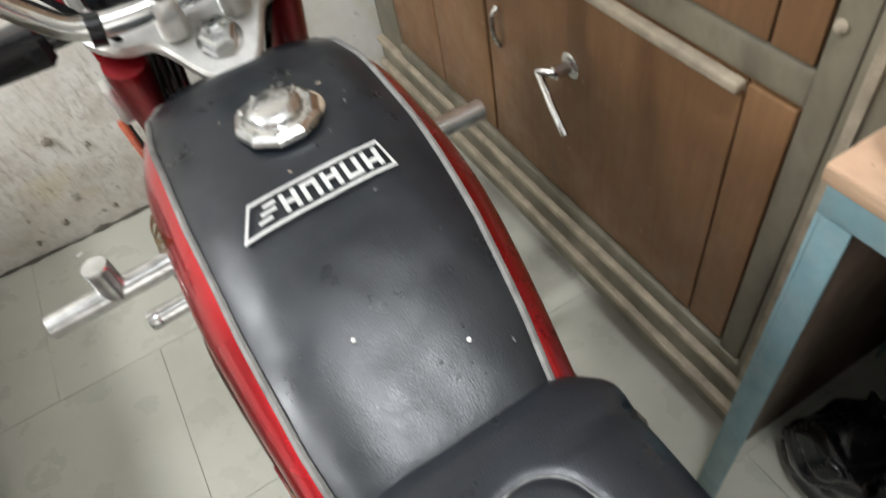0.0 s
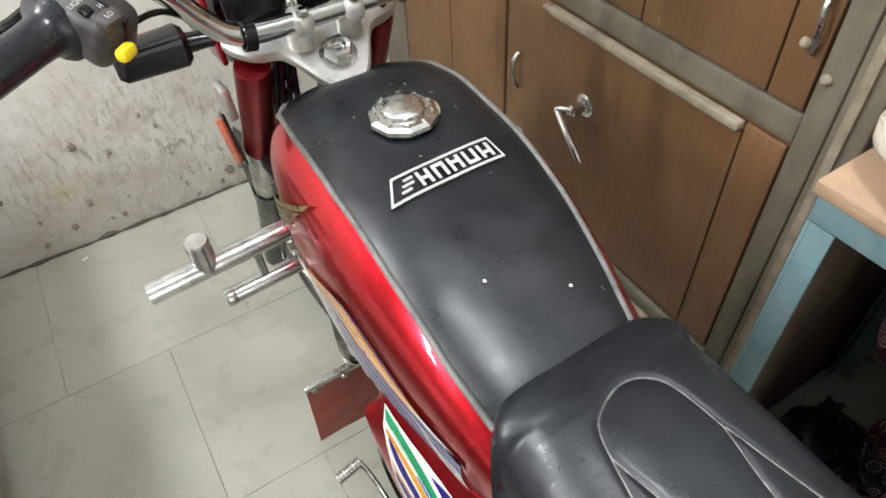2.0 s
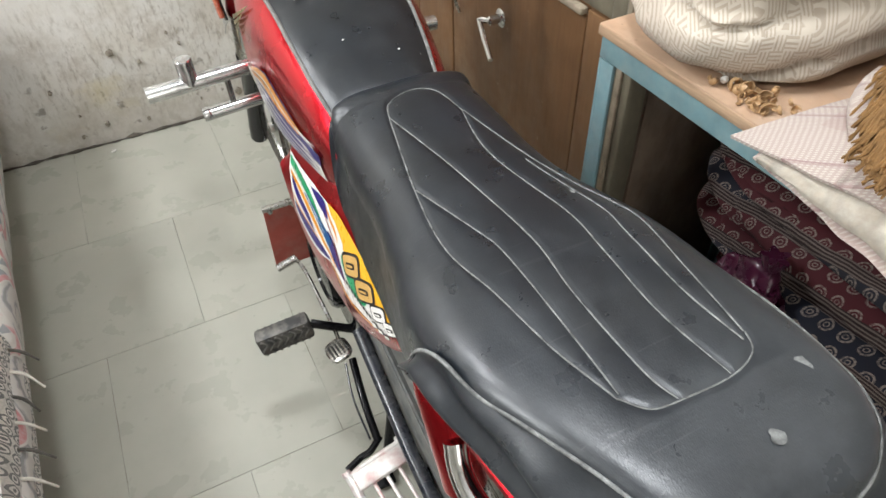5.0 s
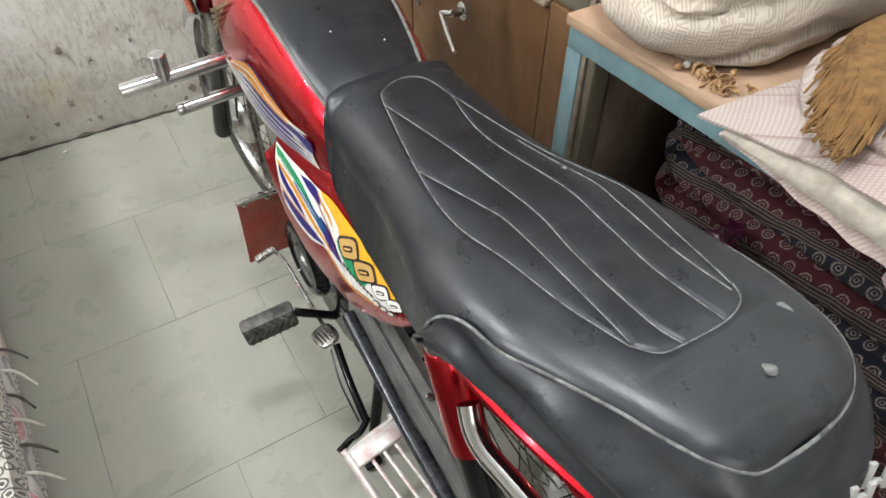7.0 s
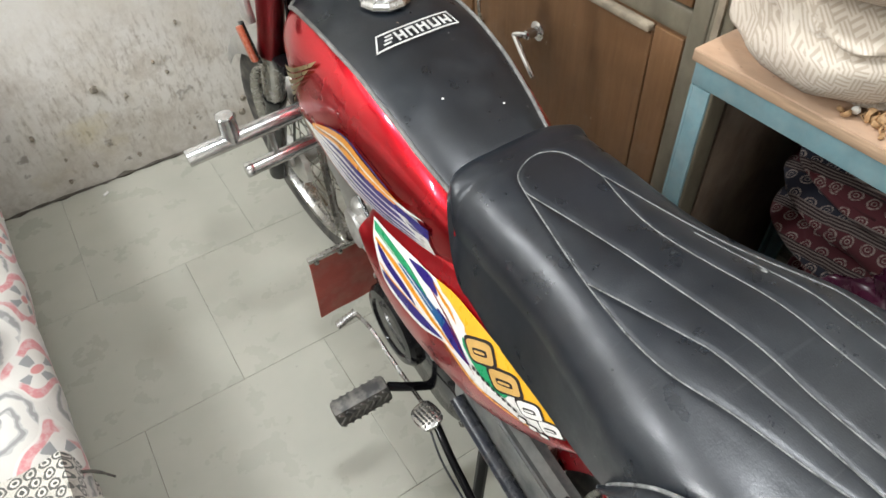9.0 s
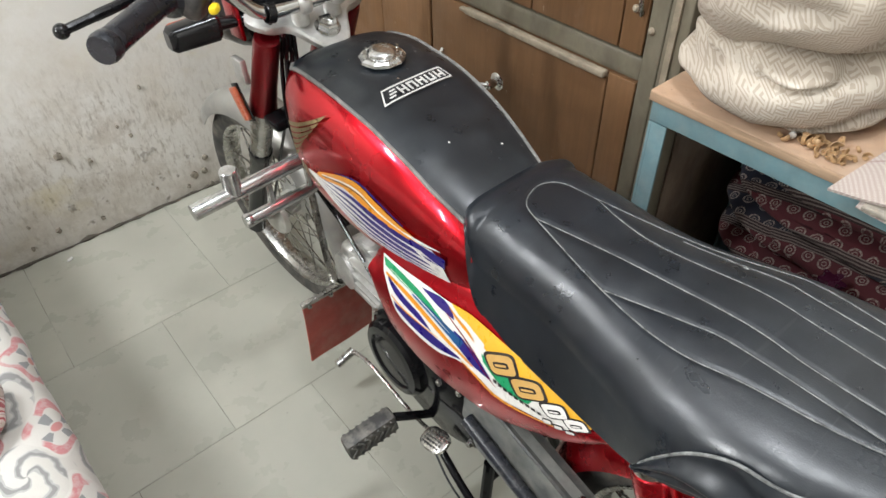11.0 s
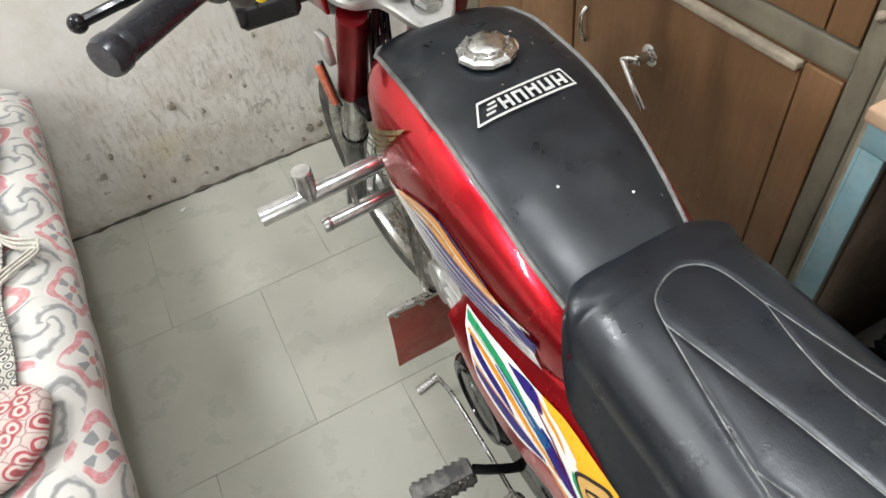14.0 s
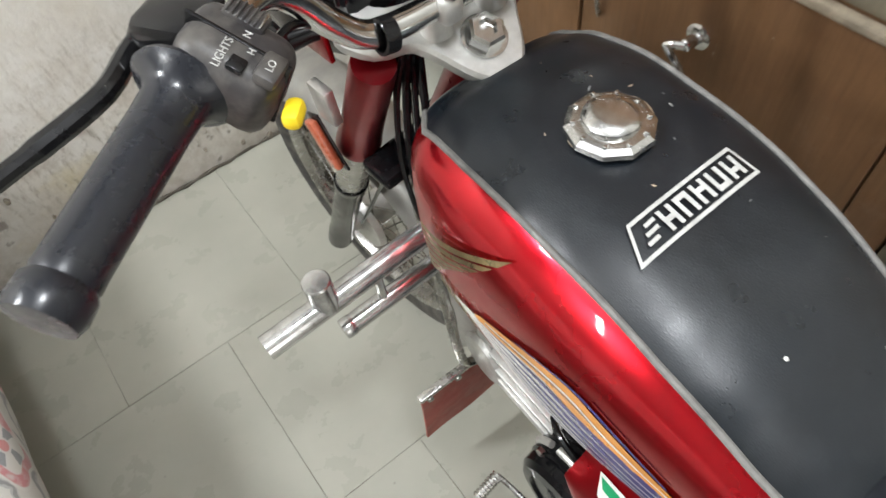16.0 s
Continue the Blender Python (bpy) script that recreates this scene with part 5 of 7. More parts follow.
S_HEM = curve1(SY, [0.034, 0.058, 0.076, 0.095, 0.107, 0.119, 0.130, 0.134, 0.130, 0.1235, 0.1155, 0.1085, 0.1065, 0.1055, 0.104, 0.1005, 0.094, 0.084, 0.067, 0.046])  # half width at the lower edge
S_MID = curve1([-0.697, -0.65, -0.61, -0.56, -0.50, -0.40, -0.057], [0.018, 0.023, 0.020, 0.012, 0.003, 0.0, 0.0])
S_N = curve1([-0.70, -0.62, -0.52, -0.42, -0.05], [7.0, 6.5, 5.0, 3.4, 3.4])
STITCHES = [
    [(-0.041, -0.160), (-0.065, -0.277), (-0.077, -0.372), (-0.067, -0.440), (-0.058, -0.513), (-0.044, -0.573)],
    [(-0.064, -0.278), (-0.043, -0.364), (-0.036, -0.403), (-0.037, -0.489), (-0.041, -0.570)],
    [(-0.040, -0.157), (-0.018, -0.270), (-0.005, -0.396), (-0.011, -0.470), (-0.013, -0.560), (-0.007, -0.592)],
    [(0.039, -0.180), (0.027, -0.265), (0.044, -0.380), (0.041, -0.446), (0.035, -0.523), (0.040, -0.593)],
    [(0.058, -0.288), (0.078, -0.385), (0.075, -0.434), (0.068, -0.515), (0.071, -0.574)],
    [(0.040, -0.181), (0.066, -0.284), (0.098, -0.381), (0.105, -0.415), (0.090, -0.490), (0.077, -0.568)],
    [(-0.044, -0.572), (-0.029, -0.590), (-0.005, -0.594), (0.040, -0.595), (0.068, -0.586), (0.078, -0.569)],
    [(-0.041, -0.160), (-0.030, -0.132), (0.004, -0.118), (0.030, -0.134), (0.039, -0.180)],
]
SEAMS = [[q.to_2d() for q in spline([(x, y, 0) for x, y in line], 56)] for line in STITCHES]
SEAM_ARRAY = np.array([(q.x, q.y) for line in SEAMS for q in line])


def seat_point(s, y):
    """s runs over the seat from its left foot (-1) across the top to the right foot (1)."""
    top, bot, w = S_TOP(y), S_BOT(y), S_HALF(y)
    soft = min(0.070, (top - bot) * 0.85)
    if abs(s) > 0.78:
        k = (abs(s) - 0.78) / 0.22
        x, z = w + (S_HEM(y) - w) * k, top - soft + (bot - (top - soft)) * k
        return Vector((S_MID(y) + math.copysign(x, s), y, z))
    # even steps over the flat top, then even steps down the rounded edge
    k, n = abs(s) / 0.78, S_N(y)
    bend = 0.5 ** (1 / n)
    if k < 0.72:
        q = bend * k / 0.72
        h = (1 - q**n) ** (1 / n)
    else:
        h = bend * (1 - (k - 0.72) / 0.28)
        q = (1 - h**n) ** (1 / n)
    x, z = w * q, top - soft + soft * h
    px = S_MID(y) + math.copysign(x, s)
    d = float(np.min(np.hypot(SEAM_ARRAY[:, 0] - px, SEAM_ARRAY[:, 1] - y)))
    dip = 0.0013 * math.exp(-((d / 0.0028) ** 2))
    if -0.60 < y < -0.12:
        dip -= 0.0007 * (1 - math.exp(-((d / 0.011) ** 2))) * max(0, 1 - (x / 0.085) ** 6)
    return Vector((px, y, z - dip))


def seat_height(x, y):
    w, top, bot = S_HALF(y), S_TOP(y), S_BOT(y)
    soft = min(0.070, (top - bot) * 0.85)
    c = min(0.999, (abs(x - S_MID(y)) / w) ** (S_N(y) / 2))
    return top - soft + soft * math.sin(math.acos(c)) ** (2 / S_N(y))


def seat():
    bm = bmesh.new()
    nv, nu = 250, 180
    rows = []
    for j in range(nv + 1):
        y = -0.697 + 0.640 * j / nv
        rows.append([seat_point(-1 + 2 * i / nu, y) for i in range(nu + 1)])
    loft(bm, rows, False, False)
    bm.verts.ensure_lookup_table()
    for row in (0, nv):
        bm.faces.new([bm.verts[row * (nu + 1) + i] for i in range(nu + 1)])
    for v in bm.verts:
        q = v.co * 14
        v.co += Vector((0.0015, 0.0, 0.0010)) * noise.noise(q) + Vector((0.0002, 0, 0.00015)) * noise.noise(q * 3)
    s = part("seat", bm, M_SEAT, bike, "long black vinyl seat with stitched ribs, scuffed", Matrix.Diagonal((1.02, 1.024, 1.0, 1.0)), sharp=70)
    for line in SEAMS:
        bm = bmesh.new()
        tube(bm, [(q.x, q.y, seat_height(q.x, q.y) - 0.0009) for q in line[::8] + line[-1:]], 0.0008, 6)
        part("seam", bm, M_STITCH, s, "pale rubbed stitching")
    # welt from the notch over the rear corner and round the back, and the slack skirt below it
    half = [(-0.132, -0.398, 0.668), (-0.137, -0.414, 0.708), (-0.1365, -0.440, 0.750), (-0.133, -0.472, 0.774)]
    for y in (-0.51, -0.545, -0.58, -0.61, -0.64, -0.662, -0.678, -0.689, -0.6945):
        x = S_MID(y) - 0.978 * S_HALF(y)
        half.append((x, y, seat_height(x, y) + 0.0005))
    half.append((0.018, -0.6985, 0.781))
    low = [(-0.130, -0.400, 0.658), (-0.135, -0.420, 0.676), (-0.133, -0.450, 0.690), (-0.130, -0.485, 0.697), (-0.125, -0.520, 0.699), (-0.119, -0.560, 0.700), (-0.112, -0.600, 0.700), (-0.104, -0.640, 0.698), (-0.094, -0.675, 0.695), (-0.082, -0.700, 0.693), (-0.066, -0.716, 0.692), (-0.048, -0.728, 0.692), (-0.022, -0.735, 0.692), (0.018, -0.738, 0.692)]
    flip = lambda line: line + [(2 * S_MID(max(y, -0.70)) - x, y, z) for x, y, z in reversed(line[4:-1])]
    top, foot = spline(flip(half), 8), spline(flip(low), 8)
    bm = bmesh.new()
    tube(bm, top, 0.0017, 8)
    part("welt", bm, M_STITCH, s, "worn grey welt round the rear of the seat")
    bm = bmesh.new()
    rows = []
    for j in range(25):
        v = j / 24
        row = []
        for i, (a, b) in enumerate(zip(top, foot)):
            p = a.lerp(b, v)
            out = Vector((p.x - 0.01, (p.y + 0.52) * 0.6, 0)).normalized()
            swell = 0.010 * math.sin(math.pi * v) + 0.0065 * math.sin(math.pi * v) * math.sin(10 * v + 42 * p.y + 20 * p.x) + 0.003 * noise.noise(p * 22)
            row.append(p + out * swell)
        rows.append(row)
    loft(bm, rows, False, False)
    bmesh.ops.recalc_face_normals(bm, faces=bm.faces)
    bmesh.ops.solidify(bm, geom=bm.faces[:], thickness=0.003)
    part("skirt", bm, M_SEAT, s, "slack creased vinyl skirt", sharp=70)
    # plain blocks in place of the name printed on the back
    for k in range(5):
        bm = bmesh.new()
        x = 0.089 - 0.030 * k
        m = pose(x, -0.7335 - 0.0055 * math.cos((x - 0.018) * 22), 0.722, -14, 0, (x - 0.018) * -380)
        for dx in (-0.009, 0.007):
            box(bm, (dx, -0.003, 0), (0.0065, 0.004, 0.030), 0.001, m)
        box(bm, (-0.001, -0.003, 0.008 * (k % 3 - 1)), (0.012, 0.004, 0.006), 0.001, m)
        part("letter_block", bm, M_LETTER, s)
    for x, y, k in ((0.090, -0.612, 1.0), (0.030, -0.645, 0.8), (0.068, -0.357, 0.4)):
        bm = bmesh.new()
        z = seat_height(x, y)
        rim = [Vector((x + k * 0.009 * math.cos(a) * (0.8 + 0.5 * noise.noise(Vector((math.cos(a), math.sin(a), x * 40)))), y + k * 0.008 * math.sin(a), z + 0.0004)) for a in (2 * math.pi * i / 14 for i in range(14))]
        bm.faces.new([bm.verts.new(p) for p in rim])
        part("scuff", bm, M_STITCH, s, "pale rubbed patch")


seat()


# side cover below the tank and seat: u from its front tip (0) to its rear tip (1), v from its top (0) to its lower edge (1)
SC_Y = [0.070, 0.056, 0.03, 0.0, -0.08, -0.14, -0.20, -0.26, -0.30, -0.33, -0.36, -0.371]
SC_TOP = curve1([-q for q in SC_Y], [0.612, 0.630, 0.638, 0.643, 0.653, 0.660, 0.664, 0.664, 0.662, 0.658, 0.648, 0.642])
SC_LOW = curve1([-q for q in SC_Y], [0.585, 0.540, 0.502, 0.487, 0.474, 0.479, 0.500, 0.535, 0.562, 0.588, 0.622, 0.636])


def cover_side(off=0.0, side=-1):
    def at(u, v):
        y = 0.070 - 0.441 * u
        z = SC_TOP(-y) + (SC_LOW(-y) - SC_TOP(-y)) * v
        bulge = 0.040 * math.sin(math.pi * (0.04 + 0.66 * max(0.0, v))) * (0.45 + 0.55 * math.sin(math.pi * min(1, max(0, u * 0.9 + 0.06))))
        base = 0.097 + 0.022 * max(0.0, 1 - u / 0.45)
        return Vector((side * (base + bulge + off), y, z))

    return at


def side_covers():
    for side in (-1, 1):
        bm = bmesh.new()
        fn = cover_side(0.0, side)
        rows = []
        for i in range(49):
            u = i / 48
            top = fn(u, 0)
            # a rounded shoulder that turns in under the tank and the seat
            turn = [top + Vector((-side * 0.030 * (1 - math.cos(a)), 0, 0.014 * math.sin(a))) for a in (radians(90 - 15 * k) for k in range(6))]
            rows.append(turn + [fn(u, j / 14) for j in range(15)])
        loft(bm, rows, False, False)
        bmesh.ops.recalc_face_normals(bm, faces=bm.faces)
        bmesh.ops.solidify(bm, geom=bm.faces[:], thickness=0.004)
        c = part("side_cover", bm, M_RED, bike, "red side cover with racing stripes" if side < 0 else "red side cover", sharp=60)
        if side > 0:
            continue

        def stripe(material, a, b, off, label, n=26, k=3, name="stripe"):
            bm = bmesh.new()
            strip(bm, cover_side(off + 0.001), a, b, n, k)
            part(name, bm, material, c, label)

        def pad(quad, sp, sq, off, material, name, tilt=0.0):
            """A rounded slab inside a slanted quad of (u, v): corners in turn from the upper left."""
            fn, rings = cover_side(off), []
            for r in (1.0, 0.66, 0.33, 0.03):
                ring = []
                for i in range(28):
                    a = 2 * math.pi * i / 28
                    p, q = (math.copysign(abs(g) ** 0.42, g) * r for g in (math.cos(a), math.sin(a)))
                    p, q = 0.5 + 0.5 * sp * p, 0.5 + 0.5 * sq * q + tilt * p
                    top = [quad[0][k] + (quad[1][k] - quad[0][k]) * p for k in (0, 1)]
                    low = [quad[3][k] + (quad[2][k] - quad[3][k]) * p for k in (0, 1)]
                    ring.append(fn(*(top[k] + (low[k] - top[k]) * q for k in (0, 1))))
                rings.append(ring)
            bm = bmesh.new()
            loft(bm, rings, True, False)
            part(name, bm, material, c)

        W, O, Y, P, G, T, R = M_SWHITE, M_SORANGE, M_SYELLOW, M_SPURPLE, M_SGREEN, M_STEAL, M_RED
        for material, off, label, a, b in (
            (W, 0.0010, "white ground of the stripes", [(0.050, 0.041), (0.136, 0.079), (0.259, 0.095), (0.356, 0.112), (0.482, 0.115), (0.628, 0.145), (0.76, 0.190), (0.898, 0.305), (0.935, 0.35)], [(0.070, 0.25), (0.15, 0.54), (0.24, 0.585), (0.36, 0.585), (0.46, 0.52), (0.54, 0.535), (0.634, 0.62), (0.729, 0.63), (0.86, 0.66)]),
            (P, 0.0016, "violet stripe", [(0.093, 0.244), (0.174, 0.316), (0.264, 0.363), (0.325, 0.428)], [(0.105, 0.30), (0.150, 0.375), (0.240, 0.412), (0.326, 0.435)]),
            (P, 0.0016, "violet stripe", [(0.139, 0.461), (0.24, 0.451), (0.364, 0.461), (0.461, 0.488)], [(0.155, 0.510), (0.245, 0.540), (0.36, 0.545), (0.462, 0.499)]),
            (O, 0.0016, "orange stripe", [(0.083, 0.215), (0.203, 0.258), (0.314, 0.326), (0.418, 0.408), (0.518, 0.468)], [(0.083, 0.245), (0.203, 0.302), (0.314, 0.370), (0.418, 0.440), (0.518, 0.482)]),
            (O, 0.0016, "orange line", [(0.120, 0.41), (0.18, 0.438), (0.27, 0.441), (0.36, 0.445)], [(0.130, 0.432), (0.18, 0.455), (0.27, 0.452), (0.36, 0.450)]),
            (G, 0.0016, "green stripe", [(0.058, 0.071), (0.163, 0.13), (0.262, 0.185), (0.36, 0.275)], [(0.072, 0.160), (0.153, 0.205), (0.245, 0.245), (0.36, 0.300)]),
            (T, 0.0020, "teal stripe", [(0.225, 0.215), (0.33, 0.262), (0.46, 0.335)], [(0.215, 0.243), (0.33, 0.312), (0.45, 0.402)]),
            (P, 0.0018, "violet stripe", [(0.415, 0.290), (0.525, 0.373), (0.592, 0.473)], [(0.415, 0.380), (0.517, 0.462), (0.592, 0.489)]),
            (W, 0.0024, "pale hairline", [(0.10, 0.150), (0.20, 0.205), (0.30, 0.262), (0.40, 0.330)], [(0.10, 0.156), (0.20, 0.213), (0.30, 0.270), (0.40, 0.334)]),
            (P, 0.0020, "violet stripe", [(0.250, 0.128), (0.328, 0.112), (0.376, 0.145), (0.402, 0.21)], [(0.255, 0.135), (0.325, 0.186), (0.37, 0.203), (0.402, 0.216)]),
            (O, 0.0020, "orange streak", [(0.370, 0.14), (0.421, 0.190), (0.47, 0.232), (0.50, 0.272)], [(0.375, 0.152), (0.42, 0.212), (0.465, 0.250), (0.50, 0.276)]),
            (R, 0.0020, "red line", [(0.370, 0.198), (0.43, 0.262), (0.50, 0.335), (0.545, 0.390)], [(0.370, 0.204), (0.43, 0.272), (0.50, 0.346), (0.545, 0.394)]),
            (R, 0.0020, "red line", [(0.455, 0.312), (0.51, 0.372), (0.57, 0.450), (0.62, 0.520)], [(0.455, 0.318), (0.51, 0.382), (0.57, 0.460), (0.62, 0.524)]),
            (Y, 0.0016, "amber panel", [(0.372, 0.108), (0.482, 0.110), (0.628, 0.142), (0.76, 0.187), (0.898, 0.302), (0.935, 0.345)], [(0.421, 0.172), (0.503, 0.238), (0.60, 0.31), (0.72, 0.38), (0.83, 0.46), (0.915, 0.535)]),
            (W, 0.0022, "white flash", [(0.40, 0.150), (0.470, 0.190), (0.535, 0.235)], [(0.42, 0.185), (0.480, 0.228), (0.540, 0.262)]),
            (G, 0.0018, "green stripe", [(0.535, 0.317), (0.59, 0.331), (0.679, 0.376), (0.747, 0.447)], [(0.552, 0.371), (0.604, 0.437), (0.676, 0.503), (0.737, 0.510)]),
            (O, 0.0018, "orange line", [(0.47, 0.498), (0.535, 0.528), (0.625, 0.604), (0.72, 0.635), (0.83, 0.642)], [(0.47, 0.506), (0.53, 0.546), (0.622, 0.630), (0.72, 0.662), (0.83, 0.660)]),
        ):
            stripe(material, a, b, off, label, 50 if material is W else 30, 6 if material is W else 3)
        # rounded slanted slabs where the model name stands: two gold, two white, each with a slot
        for quad, mt in (([(0.545, 0.290), (0.638, 0.172), (0.682, 0.305), (0.600, 0.405)], M_SGOLD), ([(0.652, 0.345), (0.748, 0.232), (0.790, 0.362), (0.705, 0.485)], M_SGOLD), ([(0.768, 0.415), (0.835, 0.302), (0.868, 0.425), (0.812, 0.530)], W), ([(0.846, 0.450), (0.903, 0.345), (0.934, 0.465), (0.884, 0.590)], W)):
            pad(quad, 1.14, 1.18, 0.0036, M_SBLACK, "letter_outline")
            pad(quad, 0.96, 0.94, 0.0042, mt, "letter_block")
            pad(quad, 0.56, 0.30, 0.0048, M_SBLACK, "letter_counter")
            pad(quad, 0.42, 0.12, 0.0054, mt, "letter_counter")
        for k in range(9):
            u, v = 0.602 + 0.021 * k, 0.448 + 0.010 * k
            stripe(M_SBLACK, [(u, v), (u + 0.014, v + 0.002)], [(u + 0.005, v + 0.030), (u + 0.019, v + 0.032)], 0.0026, "", 4, 2, "letter_bar")
        for k in range(3):
            u = 0.792 + 0.036 * k
            quad = [(u, 0.585 + 0.02 * k), (u + 0.026, 0.568 + 0.02 * k), (u + 0.034, 0.628 + 0.02 * k), (u + 0.008, 0.648 + 0.02 * k)]
            pad(quad, 1.2, 1.25, 0.0030, M_SBLACK, "letter_outline")
            pad(quad, 0.9, 0.8, 0.0036, W, "letter_block")


side_covers()

# ---- front end ----
STEER = Matrix.Translation((0, 0.36, 0.82)) @ Matrix.Rotation(radians(5.5), 4, Vector((0, -0.454, 0.891))) @ Matrix.Translation((0, -0.36, -0.82))


def fork_y(z):
    return 0.385 + (0.845 - z) * 0.505


def wheel(name, axle, m, label, disc_r):
    """A wire-spoked wheel: hub with its rim, tyre and spokes."""
    bm = bmesh.new()
    turn = pose(0, 0, 0, 0, 90, 0)
    lathe(bm, [(0.0, -0.055), (0.012, -0.055), (0.014, -0.046), (disc_r, -0.042), (disc_r + 0.004, -0.03), (0.030, -0.024), (0.030, 0.024), (disc_r + 0.004, 0.03), (disc_r, 0.042), (0.014, 0.046), (0.0, 0.05)], turn, 36)
    w = part(name, bm, M_ALU, bike, label, m @ Matrix.Translation(axle))
    bm = bmesh.new()
    prof = [(0.2165, -0.020), (0.223, -0.0235), (0.235, -0.028), (0.250, -0.0295), (0.262, -0.026), (0.268, -0.020), (0.270, -0.0125), (0.2675, -0.010), (0.2715, -0.0065), (0.2725, 0.0), (0.2715, 0.0065), (0.2675, 0.010), (0.270, 0.0125), (0.268, 0.020), (0.262, 0.026), (0.250, 0.0295), (0.235, 0.028), (0.223, 0.0235), (0.2165, 0.020)]
    lathe(bm, prof + [(0.212, 0.0), prof[0]], turn, 96, caps=False)
    part("tyre", bm, M_TYRE, w, "dusty black tyre")
    bm = bmesh.new()
    lathe(bm, [(0.226, -0.0225), (0.221, -0.0240), (0.214, -0.0205), (0.2085, -0.010), (0.2075, 0.0), (0.2085, 0.010), (0.214, 0.0205), (0.221, 0.0240), (0.226, 0.0225), (0.216, 0.008), (0.216, -0.008), (0.226, -0.0225)], turn, 72, caps=False)
    part("rim", bm, M_DULL, w, "dusty chrome rim")
    bm = bmesh.new()
    tube(bm, [(-0.030, 0.037, 0.0), (-0.006, 0.100, 0.182)], 0.00155, 6)
    first = part("spoke", bm, M_DULL, w)
    for k in range(36):
        mm = pose(0, 0, 0, 10 * k + (5 if k % 2 else 0))
        if k % 2:
            mm = mm @ pose(0, 0, 0, 0, 0, 180)
        if k % 4 > 1:
            mm = mm @ Matrix.Diagonal((1, -1, 1, 1))
        if k:
            shared("spoke", first.data, w, mm)
    return w


wheel("front_wheel", (0, 0.672, 0.2735), STEER, "wire-spoked front wheel with a dusty tyre", 0.058)
wheel("rear_wheel", (0, -0.535, 0.2735), Matrix(), "wire-spoked rear wheel with a dusty tyre", 0.062)


def fender(name, axle, m, a0, a1, r, half, label, droop=0.0, material=None):
    """A curved mudguard from angle a0 to a1 (degrees, from ahead over the top)."""
    bm = bmesh.new()
    rows = []
    for k in range(37):
        a = radians(a0 + (a1 - a0) * k / 36)
        row = []
        for j in range(13):
            b = radians(-90 + 180 * j / 12)
            x = half * math.copysign(abs(math.sin(b)) ** 0.8, b)
            rr = r - 0.044 * (1 - math.cos(b)) ** 1.2
            row.append((x, rr * math.cos(a), rr * math.sin(a)))
        rows.append(row)
    loft(bm, rows, False, False)
    bmesh.ops.recalc_face_normals(bm, faces=bm.faces)
    bmesh.ops.solidify(bm, geom=bm.faces[:], thickness=0.0018)
    return part(name, bm, material or M_FENDER, bike, label, m @ Matrix.Translation(axle), sharp=60)


fender("front_mudguard", (0, 0.672, 0.2735), STEER, 40, 214, 0.306, 0.050, "dusty silver front mudguard")
fender("rear_mudguard", (0, -0.535, 0.2735), Matrix(), 10, 165, 0.312, 0.055, "red rear mudguard", material=M_RED)


